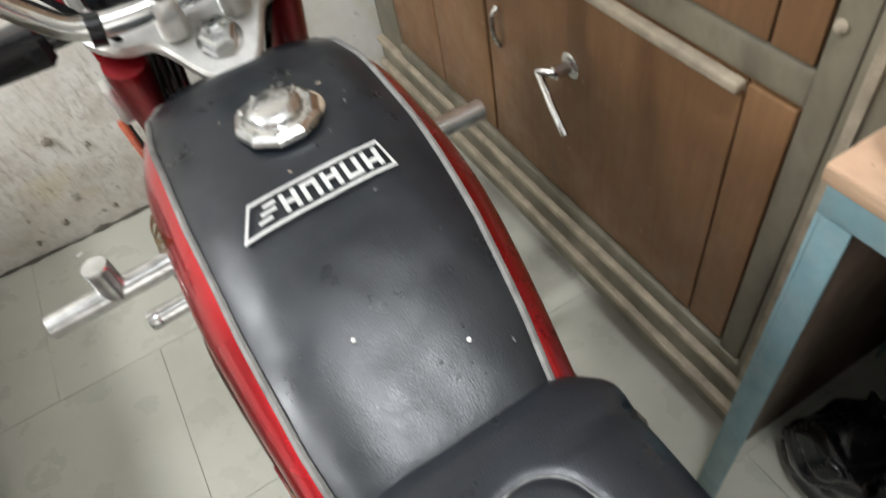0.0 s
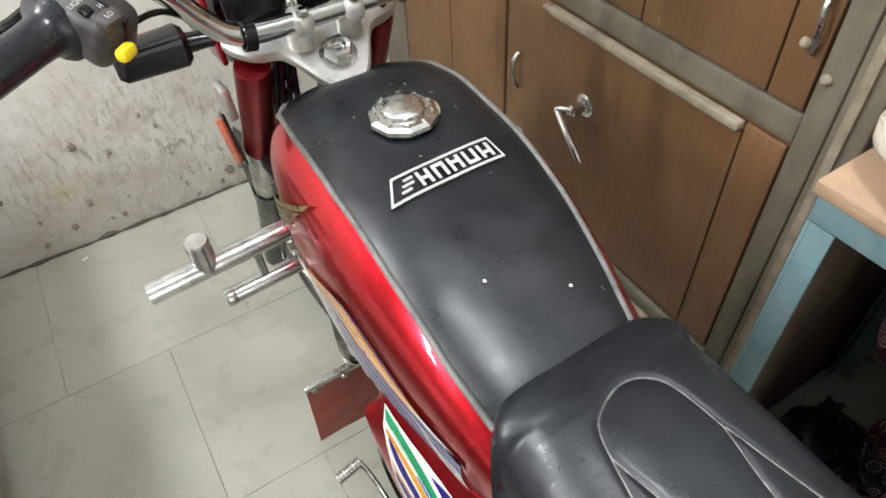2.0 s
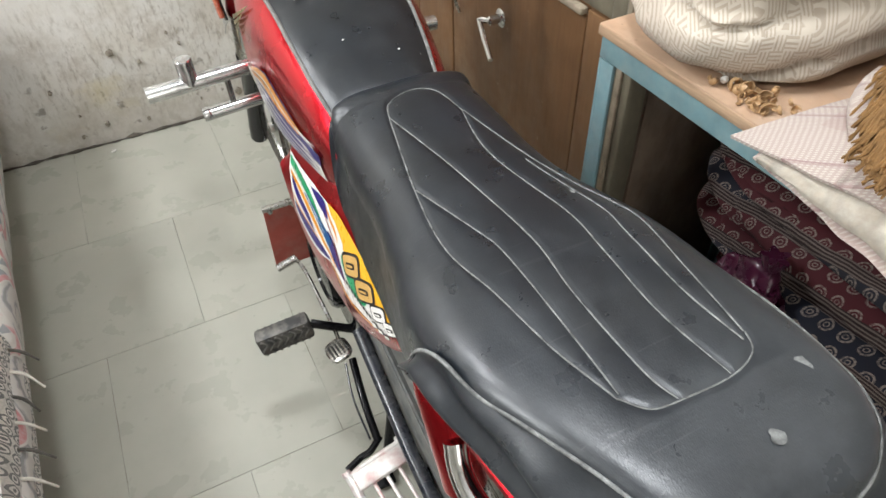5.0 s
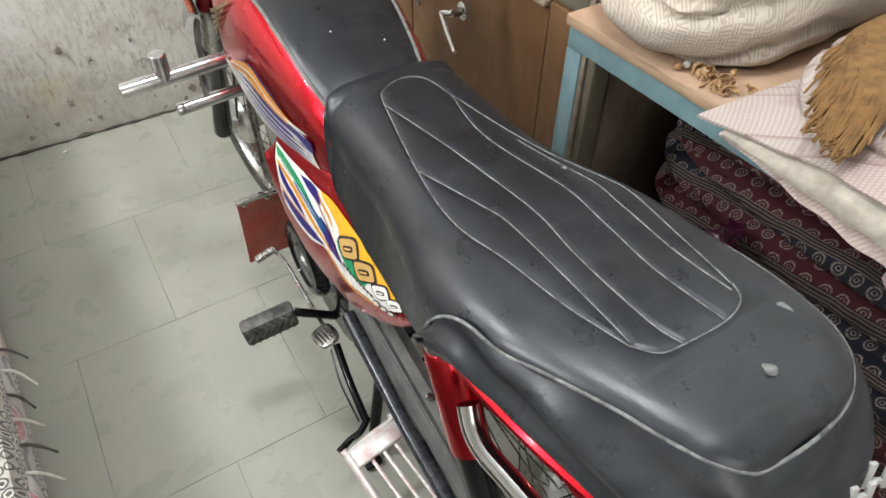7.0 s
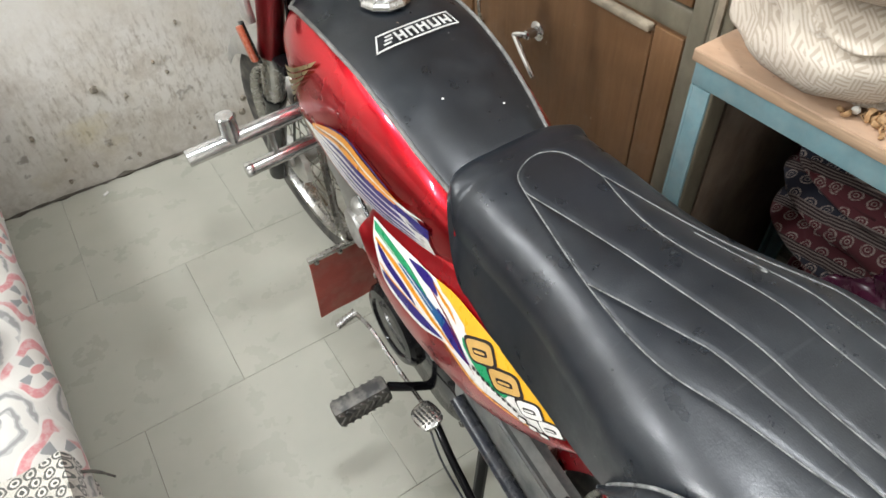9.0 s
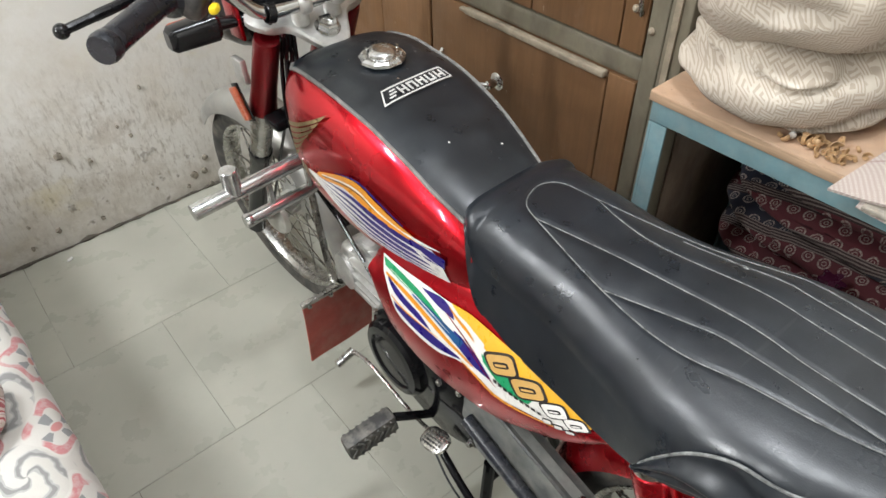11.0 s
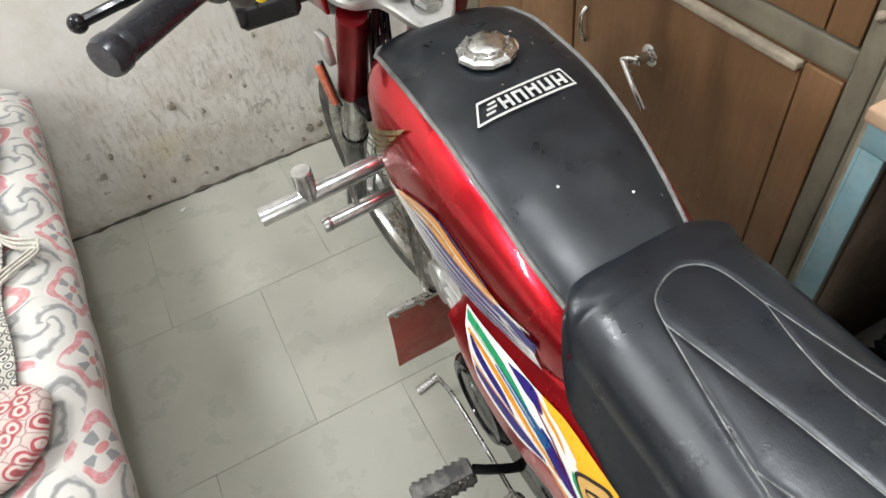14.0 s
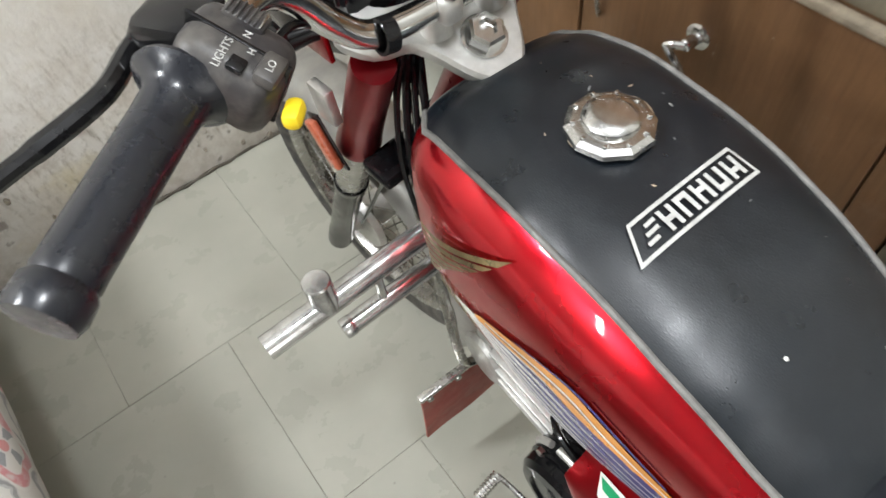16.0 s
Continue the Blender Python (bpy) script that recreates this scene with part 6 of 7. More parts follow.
def forks():
    for side in (-1, 1):
        x = 0.082 * side
        p = lambda z, dx=0.0: Vector((x + dx, fork_y(z), z))
        bm = bmesh.new()
        lathe(bm, [(0.0, 0.0), (0.020, 0.0), (0.0215, 0.01), (0.0225, 0.12), (0.0245, 0.166), (0.0255, 0.170), (0.0255, 0.178), (0.0, 0.178)], along(p(0.832), p(0.6)), 28)
        f = part("fork_leg", bm, M_RED2, bike, "dark red upper fork shroud", STEER)
        bm = bmesh.new()
        lathe(bm, [(0.0, 0.178), (0.0255, 0.178), (0.0255, 0.185), (0.0215, 0.186), (0.0208, 0.318), (0.0, 0.318)], along(p(0.832), p(0.6)), 24)
        part("lower_tube", bm, M_DULL, f, "dull silver lower fork tube")
        bm = bmesh.new()
        lathe(bm, [(0.0, 0.316), (0.0230, 0.316), (0.0230, 0.333), (0.0205, 0.338), (0.0205, 0.56), (0.022, 0.585), (0.022, 0.64), (0.0, 0.64)], along(p(0.832), p(0.6)), 24)
        part("slider", bm, M_BLACKM, f, "black fork slider")
        # amber reflector on its plate
        if side < 0:
            rm = pose(x - 0.032, fork_y(0.71) + 0.022, 0.697, -24)
            bm = bmesh.new()
            box(bm, (-0.006, 0, 0), (0.009, 0.020, 0.062), 0.003, rm)
            part("reflector", bm, M_AMBER, f, "orange reflector")
            bm = bmesh.new()
            box(bm, (0, 0, 0), (0.003, 0.026, 0.072), 0.0014, rm)
            part("reflector_plate", bm, M_BLACKP, f)
            bm = bmesh.new()
            box(bm, p(0.775, -0.028) + Vector((0, 0.035, -0.01)), (0.012, 0.030, 0.045), 0.003)
            part("bracket", bm, M_ALU, f, "pale headlamp bracket")
    # top yoke: a triangular casting
    bm = bmesh.new()
    shape = [(-0.108, 0.398), (-0.085, 0.423), (-0.06, 0.402), (0, 0.395), (0.06, 0.402), (0.085, 0.423), (0.108, 0.398), (0.088, 0.372), (0.055, 0.362), (0.030, 0.322), (0.015, 0.306), (0, 0.302), (-0.015, 0.306), (-0.030, 0.322), (-0.055, 0.362), (-0.088, 0.372)]
    ring = [q for q in spline([(x, y, 0) for x, y in shape], 4, True)]
    def lay(q, h, k=1.0):
        c = Vector((0, 0.365, 0))
        q = c + (q - c) * k
        return (q.x, q.y - 0.42 * h, 0.834 + h + 0.46 * (q.y - 0.345))
    loft(bm, [[lay(q, -0.012, 0.93) for q in ring], [lay(q, -0.009) for q in ring], [lay(q, -0.001) for q in ring], [lay(q, 0.002, 0.94) for q in ring]])
    y = part("top_yoke", bm, M_ALU, bike, "cast aluminium fork yoke")
    bm = bmesh.new()
    lathe(bm, [(0.0, 0.0), (0.021, 0.0), (0.021, 0.003), (0.0, 0.003)], pose(0, 0.340, 0.8345, 25), 28)
    part("washer", bm, M_CHROME, y)
    bm = bmesh.new()
    lathe(bm, [(0.0, 0.003), (0.0165, 0.003), (0.017, 0.005), (0.017, 0.013), (0.0145, 0.0155), (0.009, 0.0155), (0.007, 0.011), (0.0, 0.011)], pose(0, 0.340, 0.8345, 25), 6)
    part("stem_nut", bm, M_CHROME, y, "chrome steering stem nut", sharp=20)
    for x in (-0.030, 0.028):
        bm = bmesh.new()
        lathe(bm, [(0.0, 0.0), (0.0150, 0.0), (0.0135, 0.018), (0.0125, 0.030), (0.0, 0.030)], Matrix.Translation((x, 0.366, 0.842)), 18)
        box(bm, (x, 0.352, 0.877), (0.022, 0.036, 0.026), 0.008, None, 3)
        part("bar_clamp", bm, M_ALU, y, "cast bar clamp")
        for dy in (-0.013, 0.014):
            bm = bmesh.new()
            lathe(bm, [(0.0, 0.0), (0.0065, 0.0), (0.0065, 0.006), (0.0045, 0.008), (0.0, 0.008)], Matrix.Translation((x, 0.352 + dy, 0.889)), 6)
            part("bolt", bm, M_CHROME, y, sharp=20)
    # steering head and frame spine
    bm = bmesh.new()
    tube(bm, [(0, 0.34, 0.825), (0, 0.425, 0.66)], 0.024, 20)
    part("steering_head", bm, M_RED2, bike)
    # gusset plates and the wiring that runs down beside them
    for x in (-0.040, 0.040):
        bm = bmesh.new()
        loft(bm, [[(x + d, y, z) for y, z in ((0.330, 0.795), (0.372, 0.760), (0.405, 0.640), (0.385, 0.545), (0.330, 0.540), (0.318, 0.66))] for d in (-0.002, 0.002)])
        part("gusset_plate", bm, M_CASE, bike, "grey frame gusset plate")
    for k in range(4):
        bm = bmesh.new()
        x = -0.048 - 0.007 * k
        tube(bm, spline([(x + 0.01, 0.385 - 0.004 * k, 0.84), (x, 0.372 + 0.006 * k, 0.76), (x - 0.006, 0.368 + 0.007 * k, 0.66), (x + 0.004, 0.352 + 0.004 * k, 0.55), (x + 0.02, 0.30, 0.47)], 6), 0.0032 if k % 2 else 0.0042, 8)
        part("wiring_sheath", bm, M_BLACKP, bike, "black wiring sheath")
    bm = bmesh.new()
    lathe(bm, [(0.0, 0.0), (0.030, 0.0), (0.033, 0.005), (0.033, 0.014), (0.026, 0.020), (0.0, 0.022)], along((-0.045, 0.400, 0.590), (-0.25, 0.50, 0.60)), 26)
    part("horn", bm, M_DULL, bike, "round dull steel horn")
    bm = bmesh.new()
    box(bm, (0, 0.425, 0.665), (0.20, 0.045, 0.02), 0.006)
    part("lower_yoke", bm, M_BLACKM, bike, "", STEER)


forks()


def handlebar():
    pts = [(-0.350, 0.2005, 0.965), (-0.285, 0.258, 0.963), (-0.235, 0.293, 0.969), (-0.200, 0.316, 0.972), (-0.172, 0.334, 0.966), (-0.150, 0.346, 0.945), (-0.128, 0.353, 0.912), (-0.104, 0.353, 0.887), (-0.072, 0.352, 0.879), (0, 0.352, 0.878)]
    pts = pts + [(-x, y, z) for x, y, z in reversed(pts[:-1])]
    bm = bmesh.new()
    tube(bm, spline(pts, 8), 0.0111, 16)
    h = part("handlebar", bm, M_CHROME, bike, "chrome tubular handlebar")
    bm = bmesh.new()
    tube(bm, [(-0.150, 0.349, 0.947), (0, 0.352, 0.952), (0.150, 0.349, 0.947)], 0.0070, 12)
    part("cross_brace", bm, M_CHROME, h, "chrome cross brace")
    for side in (-1, 1):
        a, b = Vector((side * 0.355, 0.1975, 0.9655)), Vector((side * 0.243, 0.2875, 0.968))
        m = along(b, a)
        n = (b - a).length
        bm = bmesh.new()
        prof = [(0.0, 0.0), (0.0275, 0.0), (0.0285, 0.003), (0.026, 0.006), (0.020, 0.010), (0.0172, 0.017), (0.0165, 0.03), (0.0163, n - 0.028), (0.0166, n - 0.022), (0.0158, n - 0.019), (0.0180, n - 0.016), (0.0185, n - 0.006), (0.0165, n), (0.006, n + 0.001), (0.0, n)]
        lathe(bm, prof, m, 32)
        g = part("grip", bm, M_GRIP, h, "grey-black ribbed rubber grip")
        # lever with a ball end and its perch
        bm = bmesh.new()
        x = side
        tube(bm, spline([(x * 0.216, 0.352, 0.968), (x * 0.250, 0.345, 0.965), (x * 0.280, 0.322, 0.962), (x * 0.325, 0.308, 0.960), (x * 0.366, 0.300, 0.957)], 8), [0.009] * 8 + [0.0068] * 17 + [0.0060] * 8, 10)
        lv = part("lever", bm, M_BLACKP, h, "black hand lever with a ball end")
        bm = bmesh.new()
        bmesh.ops.create_icosphere(bm, subdivisions=3, radius=0.0095)
        bmesh.ops.translate(bm, vec=(x * 0.369, 0.2995, 0.957), verts=bm.verts)
        part("ball_end", bm, M_BLACKP, lv)
        bm = bmesh.new()
        box(bm, (0, 0, 0), (0.040, 0.050, 0.030), 0.009, pose(x * 0.224, 0.325, 0.973, 0, 0, x * -33))
        part("lever_perch", bm, M_BLACKP, h, "black lever perch")
    return h


BAR = handlebar()


def switch_unit():
    axis = pose(-0.217, 0.283, 0.966, 0, 0, 34.5)  # along the bar
    m = axis @ Matrix.Rotation(radians(30), 4, "X")  # its face turned to the rider
    bm = bmesh.new()
    box(bm, (0, 0, 0), (0.046, 0.058, 0.050), 0.013, m, 4)
    s = part("switch_unit", bm, M_SWITCH, BAR, "grey-black switch housing")
    bm = bmesh.new()
    box(bm, (0.0, 0.0, 0.0), (0.0025, 0.0595, 0.0515), 0.0008, m)
    part("housing_joint", bm, M_BLACKP, s)
    bm = bmesh.new()
    box(bm, (-0.008, -0.021, 0.0255), (0.020, 0.013, 0.009), 0.003, m)
    part("switch_slider", bm, M_SWITCH, s)
    bm = bmesh.new()
    box(bm, (-0.0147, -0.0055, 0.0250), (0.009, 0.009, 0.004), 0.001, m)
    part("switch_key", bm, M_BLACKP, s)
    bm = bmesh.new()
    box(bm, (0.016, 0.004, 0.0250), (0.013, 0.024, 0.006), 0.002, m)
    lever = part("light_slider", bm, M_SWITCH, s)
    for k in range(7):
        bm = bmesh.new()
        box(bm, (0.016, -0.0055 + 0.0032 * k, 0.0283), (0.012, 0.0014, 0.002), 0.0004, m)
        part("rib", bm, M_DULL if k == 0 else M_SWITCH, lever)
    bm = bmesh.new()
    box(bm, (-0.021, -0.036, -0.012), (0.018, 0.011, 0.011), 0.004, axis @ pose(0, 0, 0, 0, 0, 12))
    part("horn_button", bm, M_YELLOW, s, "yellow thumb switch")
    # lettering on the housing, read from the rider's side
    for text, x, y, size in (("LIGHTS", -0.0121, 0.0035, 0.0062), ("N", 0.0056, -0.002, 0.0060), ("HI", -0.0023, -0.0083, 0.0056), ("LO", -0.0087, -0.0210, 0.0058)):
        cu = bpy.data.curves.new("lettering", "FONT")
        cu.body, cu.size, cu.extrude, cu.align_x, cu.align_y = text, size, 0.0002, "CENTER", "CENTER"
        tmp = bpy.data.objects.new("lettering", cu)
        me = bpy.data.meshes.new_from_object(tmp)
        bpy.data.objects.remove(tmp)
        me.materials.clear()
        me.materials.append(M_LETTER)
        ob = new("lettering", me)
        ob.parent = s
        ob.matrix_basis = m @ pose(x, y, 0.0254 if text != "LO" else 0.0304, 0, 0, 4)


switch_unit()


def indicators():
    for side in (-1, 1):
        bm = bmesh.new()
        rings = []
        for k in range(13):
            t = k / 12
            x = side * (0.135 + 0.080 * t)
            w = 0.0205 * (1 - 0.18 * t) * (1 if 0 < k < 12 else 0.72)
            h = 0.0215 * (1 - 0.12 * t) * (1 if 0 < k < 12 else 0.72)
            f = lambda q: math.copysign(abs(q) ** 0.5, q)
            rings.append([(x, 0.441 + 0.006 * t + w * f(math.cos(a)), 0.847 - 0.004 * t + h * f(math.sin(a))) for a in (2 * math.pi * i / 28 for i in range(28))])
        loft(bm, rings)
        ind = part("indicator", bm, M_BLACKP, bike, "black plastic turn indicator")
        bm = bmesh.new()
        tube(bm, [(side * 0.085, 0.430, 0.845), (side * 0.112, 0.438, 0.846), (side * 0.139, 0.441, 0.847)], [0.0105, 0.0095, 0.012], 14)
        part("stalk", bm, M_BLACKP, ind)
        bm = bmesh.new()
        box(bm, (side * 0.174, 0.4665, 0.845), (0.062, 0.007, 0.030), 0.004)
        part("lens", bm, M_AMBER, ind, "orange lens")
    # headlamp shell with its dark back and the speedometer
    bm = bmesh.new()
    rings = []
    for y, w, h, z in ((0.425, 0.060, 0.050, 0.855), (0.445, 0.082, 0.068, 0.852), (0.50, 0.094, 0.078, 0.846), (0.57, 0.094, 0.080, 0.838), (0.585, 0.088, 0.074, 0.836)):
        f = lambda q: math.copysign(abs(q) ** 0.6, q)
        rings.append([(w * f(math.cos(a)), y, z + h * f(math.sin(a))) for a in (2 * math.pi * i / 36 for i in range(36))])
    loft(bm, rings)
    hl = part("headlamp_shell", bm, M_BLACKP, bike, "black headlamp shell", STEER)
    for side in (-1, 1):
        bm = bmesh.new()
        box(bm, (side * 0.098, 0.452, 0.862), (0.006, 0.040, 0.085), 0.002, None)
        part("ear", bm, M_RED, hl, "red headlamp ear")
    bm = bmesh.new()
    lathe(bm, [(0.0, 0), (0.040, 0), (0.045, 0.01), (0.045, 0.035), (0.040, 0.042), (0.0, 0.042)], along((0, 0.43, 0.925), (0, 0.415, 1.0)), 30)
    part("speedometer", bm, M_BLACKP, hl, "round black speedometer")
    bm = bmesh.new()
    box(bm, (0.0, 0.425, 0.882), (0.165, 0.025, 0.105), 0.010)
    part("back_panel", bm, M_BLACKP, hl, "black panel behind the headlamp")
    bm = bmesh.new()
    tube(bm, spline([(-0.034, 0.352, 0.895), (-0.034, 0.358, 0.918), (-0.028, 0.362, 0.926), (0.0, 0.366, 0.929), (0.03, 0.364, 0.926), (0.035, 0.358, 0.916), (0.035, 0.352, 0.895)], 6), 0.0024, 8)
    part("cable_hoop", bm, M_CHROME, bike, "thin wire cable guide")


indicators()


def cables():
    runs = [
        [(-0.225, 0.36, 0.966), (-0.205, 0.43, 0.965), (-0.15, 0.45, 0.92), (-0.08, 0.40, 0.84), (-0.045, 0.40, 0.74), (-0.045, 0.42, 0.60), (-0.05, 0.33, 0.50), (-0.06, 0.20, 0.42)],
        [(0.225, 0.36, 0.966), (0.200, 0.44, 0.96), (0.13, 0.45, 0.90), (0.05, 0.38, 0.80), (0.03, 0.37, 0.72), (0.02, 0.30, 0.62), (0.02, 0.16, 0.58)],
        [(-0.200, 0.300, 0.945), (-0.160, 0.335, 0.935), (-0.120, 0.362, 0.895), (-0.085, 0.375, 0.862), (-0.05, 0.385, 0.80), (-0.035, 0.385, 0.72), (-0.030, 0.36, 0.66)],
        [(0.200, 0.300, 0.945), (0.160, 0.335, 0.935), (0.120, 0.362, 0.895), (0.085, 0.375, 0.862), (0.05, 0.385, 0.80), (0.035, 0.385, 0.72)],
        [(0.0, 0.425, 0.91), (-0.03, 0.41, 0.86), (-0.056, 0.405, 0.78), (-0.060, 0.43, 0.66), (-0.058, 0.52, 0.50), (-0.05, 0.64, 0.30)],
        [(0.205, 0.345, 0.97), (0.14, 0.42, 0.985), (0.02, 0.43, 0.965), (-0.12, 0.43, 0.985), (-0.215, 0.39, 0.972)],
    ]
    for k, run in enumerate(runs):
        bm = bmesh.new()
        tube(bm, spline(run, 8), 0.0038 if k < 2 else 0.0030, 8)
        part("cable", bm, M_BLACKP, bike, "black sheathed cable")
    # rubber straps that hold cables to the bar
    for x, y, z in ((-0.088, 0.3475, 0.8805), (0.088, 0.3475, 0.8805)):
        bm = bmesh.new()
        lathe(bm, [(0.0115, -0.006), (0.0145, -0.006), (0.0145, 0.006), (0.0115, 0.006), (0.0115, -0.006)], along((x, y, z), (x * 1.35, y, z + 0.006)), 20, caps=False)
        part("cable_strap", bm, M_BLACKP, BAR)


cables()

# ---- frame, guard, engine, lower parts ----


def leg_guard():
    bm = bmesh.new()
    tube(bm, [(-0.287, 0.353, 0.607), (-0.10, 0.358, 0.612), (0.10, 0.358, 0.612), (0.262, 0.355, 0.606)], 0.0142, 20)
    g = part("leg_guard", bm, M_GUARD, bike, "chrome leg guard bar", Matrix.Translation((-0.004, -0.008, 0.003)))
    for x, ln in ((-0.2125, 0.047),):
        bm = bmesh.new()
        lathe(bm, [(0.0, 0.0), (0.0150, 0.0), (0.0150, ln - 0.002), (0.0135, ln), (0.0, ln)], Matrix.Translation((x, 0.355, 0.609)), 24)
        part("stub", bm, M_GUARD, g, "short upright chrome stub")
    bm = bmesh.new()
    tube(bm, [(-0.202, 0.357, 0.541), (-0.06, 0.359, 0.546), (0.10, 0.359, 0.546), (0.19, 0.357, 0.541)], 0.0120, 18)
    part("lower_bar", bm, M_GUARD, g, "lower chrome bar")
    bm = bmesh.new()
    lathe(bm, [(0.0, 0.0), (0.0120, 0.0), (0.0128, 0.003), (0.0128, 0.012), (0.0110, 0.016), (0.0, 0.016)], along((-0.208, 0.357, 0.541), (-0.1, 0.357, 0.543)), 18)
    part("end_cap", bm, M_GUARD, g)
    for x in (-0.150, -0.075, 0.075):
        bm = bmesh.new()
        tube(bm, [(x, 0.357, 0.542), (x, 0.357, 0.61)], 0.0055, 10)
        part("strut", bm, M_GUARD, g)
    bm = bmesh.new()
    tube(bm, spline([(-0.075, 0.357, 0.543), (-0.080, 0.34, 0.44), (-0.080, 0.318, 0.34), (-0.04, 0.316, 0.325)], 6), 0.007, 10)
    part("down_rod", bm, M_DULL, g)
    # red rubber flap hung from a steel strip
    bm = bmesh.new()
    rows = []
    for j in range(9):
        v = j / 8
        rows.append([(-0.163 - 0.004 * v + (0.160 + 0.0 * v) * i / 12, 0.314 + 0.012 * v * v + 0.001 * math.sin(i * 0.7) * v, 0.336 - 0.182 * v + 0.008 * (i / 12) * v) for i in range(13)])
    loft(bm, rows, False, False)
    bmesh.ops.recalc_face_normals(bm, faces=bm.faces)
    bmesh.ops.solidify(bm, geom=bm.faces[:], thickness=0.004)
    fl = part("mud_flap", bm, M_FLAP, bike, "brick-red rubber mud flap", Matrix.Translation((0.0, 0.001, -0.017)))
    bm = bmesh.new()
    box(bm, (-0.085, 0.312, 0.3375), (0.16, 0.012, 0.010), 0.002)
    part("flap_strip", bm, M_DULL, fl)
    for x in (-0.15, -0.10):
        bm = bmesh.new()
        lathe(bm, [(0.0, 0), (0.006, 0), (0.005, 0.004), (0.0, 0.005)], along((x, 0.308, 0.331), (x, 0.2, 0.34)), 8)
        part("bolt", bm, M_DULL, fl)


leg_guard()


def engine():
    bm = bmesh.new()
    box(bm, (0.0, 0.02, 0.315), (0.17, 0.28, 0.19), 0.03, None, 3)
    e = part("engine", bm, M_BLACKM, bike, "small black engine block with finned cylinder")
    # lying cylinder with cooling fins and head
    for k, (z, half) in enumerate(((0.330, 0.066), (0.350, 0.073), (0.370, 0.076), (0.390, 0.075), (0.410, 0.071), (0.429, 0.062), (0.446, 0.048))):
        bm = bmesh.new()
        box(bm, (0, 0.205, 0), (2 * half, 0.132 - 0.004 * (k % 2), 0.0075), 0.003, Matrix.Translation((0, 0, z)) @ Matrix.Rotation(radians(1.5), 4, "X"))
        part("fin", bm, M_ALU, e, "aluminium cooling fin")
    bm = bmesh.new()
    tube(bm, [(0, 0.12, 0.382), (0, 0.27, 0.388)], 0.056, 28)
    part("cylinder", bm, M_ALU, e)
    bm = bmesh.new()
    box(bm, (0, 0.288, 0.386), (0.128, 0.050, 0.104), 0.018, None, 3)
    part("cylinder_head", bm, M_ALU, e, "aluminium cylinder head")
    bm = bmesh.new()
    lathe(bm, [(0.0, 0), (0.020, 0), (0.0215, 0.006), (0.0215, 0.016), (0.017, 0.022), (0.0, 0.024)], pose(-0.026, 0.240, 0.448, 0, -12), 28)
    part("valve_cap", bm, M_ALU, e, "round aluminium valve cap", sharp=20)
    bm = bmesh.new()
    lathe(bm, [(0.0, 0), (0.038, 0), (0.040, 0.004), (0.038, 0.010), (0.030, 0.0115), (0.0, 0.0115)], along((-0.063, 0.284, 0.378), (-1, 0.34, 0.378)), 36)
    part("head_cover", bm, M_ALU, e, "round aluminium side cover", sharp=20)
    # black intake cover with a bolt and a short hose, between the fins and the crankcase
    bm = bmesh.new()
    box(bm, (-0.066, 0.116, 0.420), (0.052, 0.066, 0.050), 0.010, pose(0, 0, 0, 10))
    part("intake_cover", bm, M_BLACKP, e, "black intake cover")
    bm = bmesh.new()
    lathe(bm, [(0.0, 0), (0.008, 0), (0.008, 0.006), (0.005, 0.009), (0.0, 0.009)], along((-0.090, 0.092, 0.412), (-1, 0.092, 0.42)), 6)
    part("bolt", bm, M_CHROME, e, sharp=20)
    bm = bmesh.new()
    tube(bm, spline([(-0.07, 0.15, 0.44), (-0.082, 0.13, 0.452), (-0.085, 0.10, 0.446), (-0.080, 0.075, 0.43)], 5), 0.0045, 8)
    part("hose", bm, M_BLACKP, e, "thin black hose")
    bm = bmesh.new()
    box(bm, (-0.02, 0.125, 0.445), (0.075, 0.075, 0.06), 0.012, pose(0, 0, 0, 12))
    part("carburettor", bm, M_BLACKP, e, "black carburettor body")
    # generator cover: a domed black drum on a flat case
    bm = bmesh.new()
    lathe(bm, [(0.0, 0.0), (0.084, 0.0), (0.085, 0.012), (0.079, 0.030), (0.077, 0.045), (0.070, 0.052), (0.056, 0.0535), (0.054, 0.050), (0.020, 0.051), (0.0, 0.052)], along((-0.066, 0.078, 0.340), (-1, 0.078, 0.340)), 48)
    part("generator_cover", bm, M_BLACKM, e, "glossy black round generator cover")
    bm = bmesh.new()
    ring = spline([(0.0, 0.12, 0.42), (0.0, 0.02, 0.43), (0.0, -0.08, 0.42), (0.0, -0.125, 0.37), (0.0, -0.12, 0.29), (0.0, -0.05, 0.24), (0.0, 0.06, 0.25), (0.0, 0.14, 0.30), (0.0, 0.155, 0.37)], 5, True)
    loft(bm, [[(-0.075, q.y, q.z) for q in ring], [(-0.096, q.y, q.z) for q in ring], [(-0.100, 0.01 + (q.y - 0.01) * 0.95, 0.335 + (q.z - 0.335) * 0.93) for q in ring]])
    part("left_case", bm, M_BLACKM, e, "black crankcase cover")
    bm = bmesh.new()
    ring2 = [(q.y, q.z) for q in ring if q.z > 0.36]
    tube(bm, [(-0.088, a, b + 0.006) for a, b in ring2], 0.005, 8)
    part("case_rim", bm, M_ALU, e, "bare aluminium case rim")
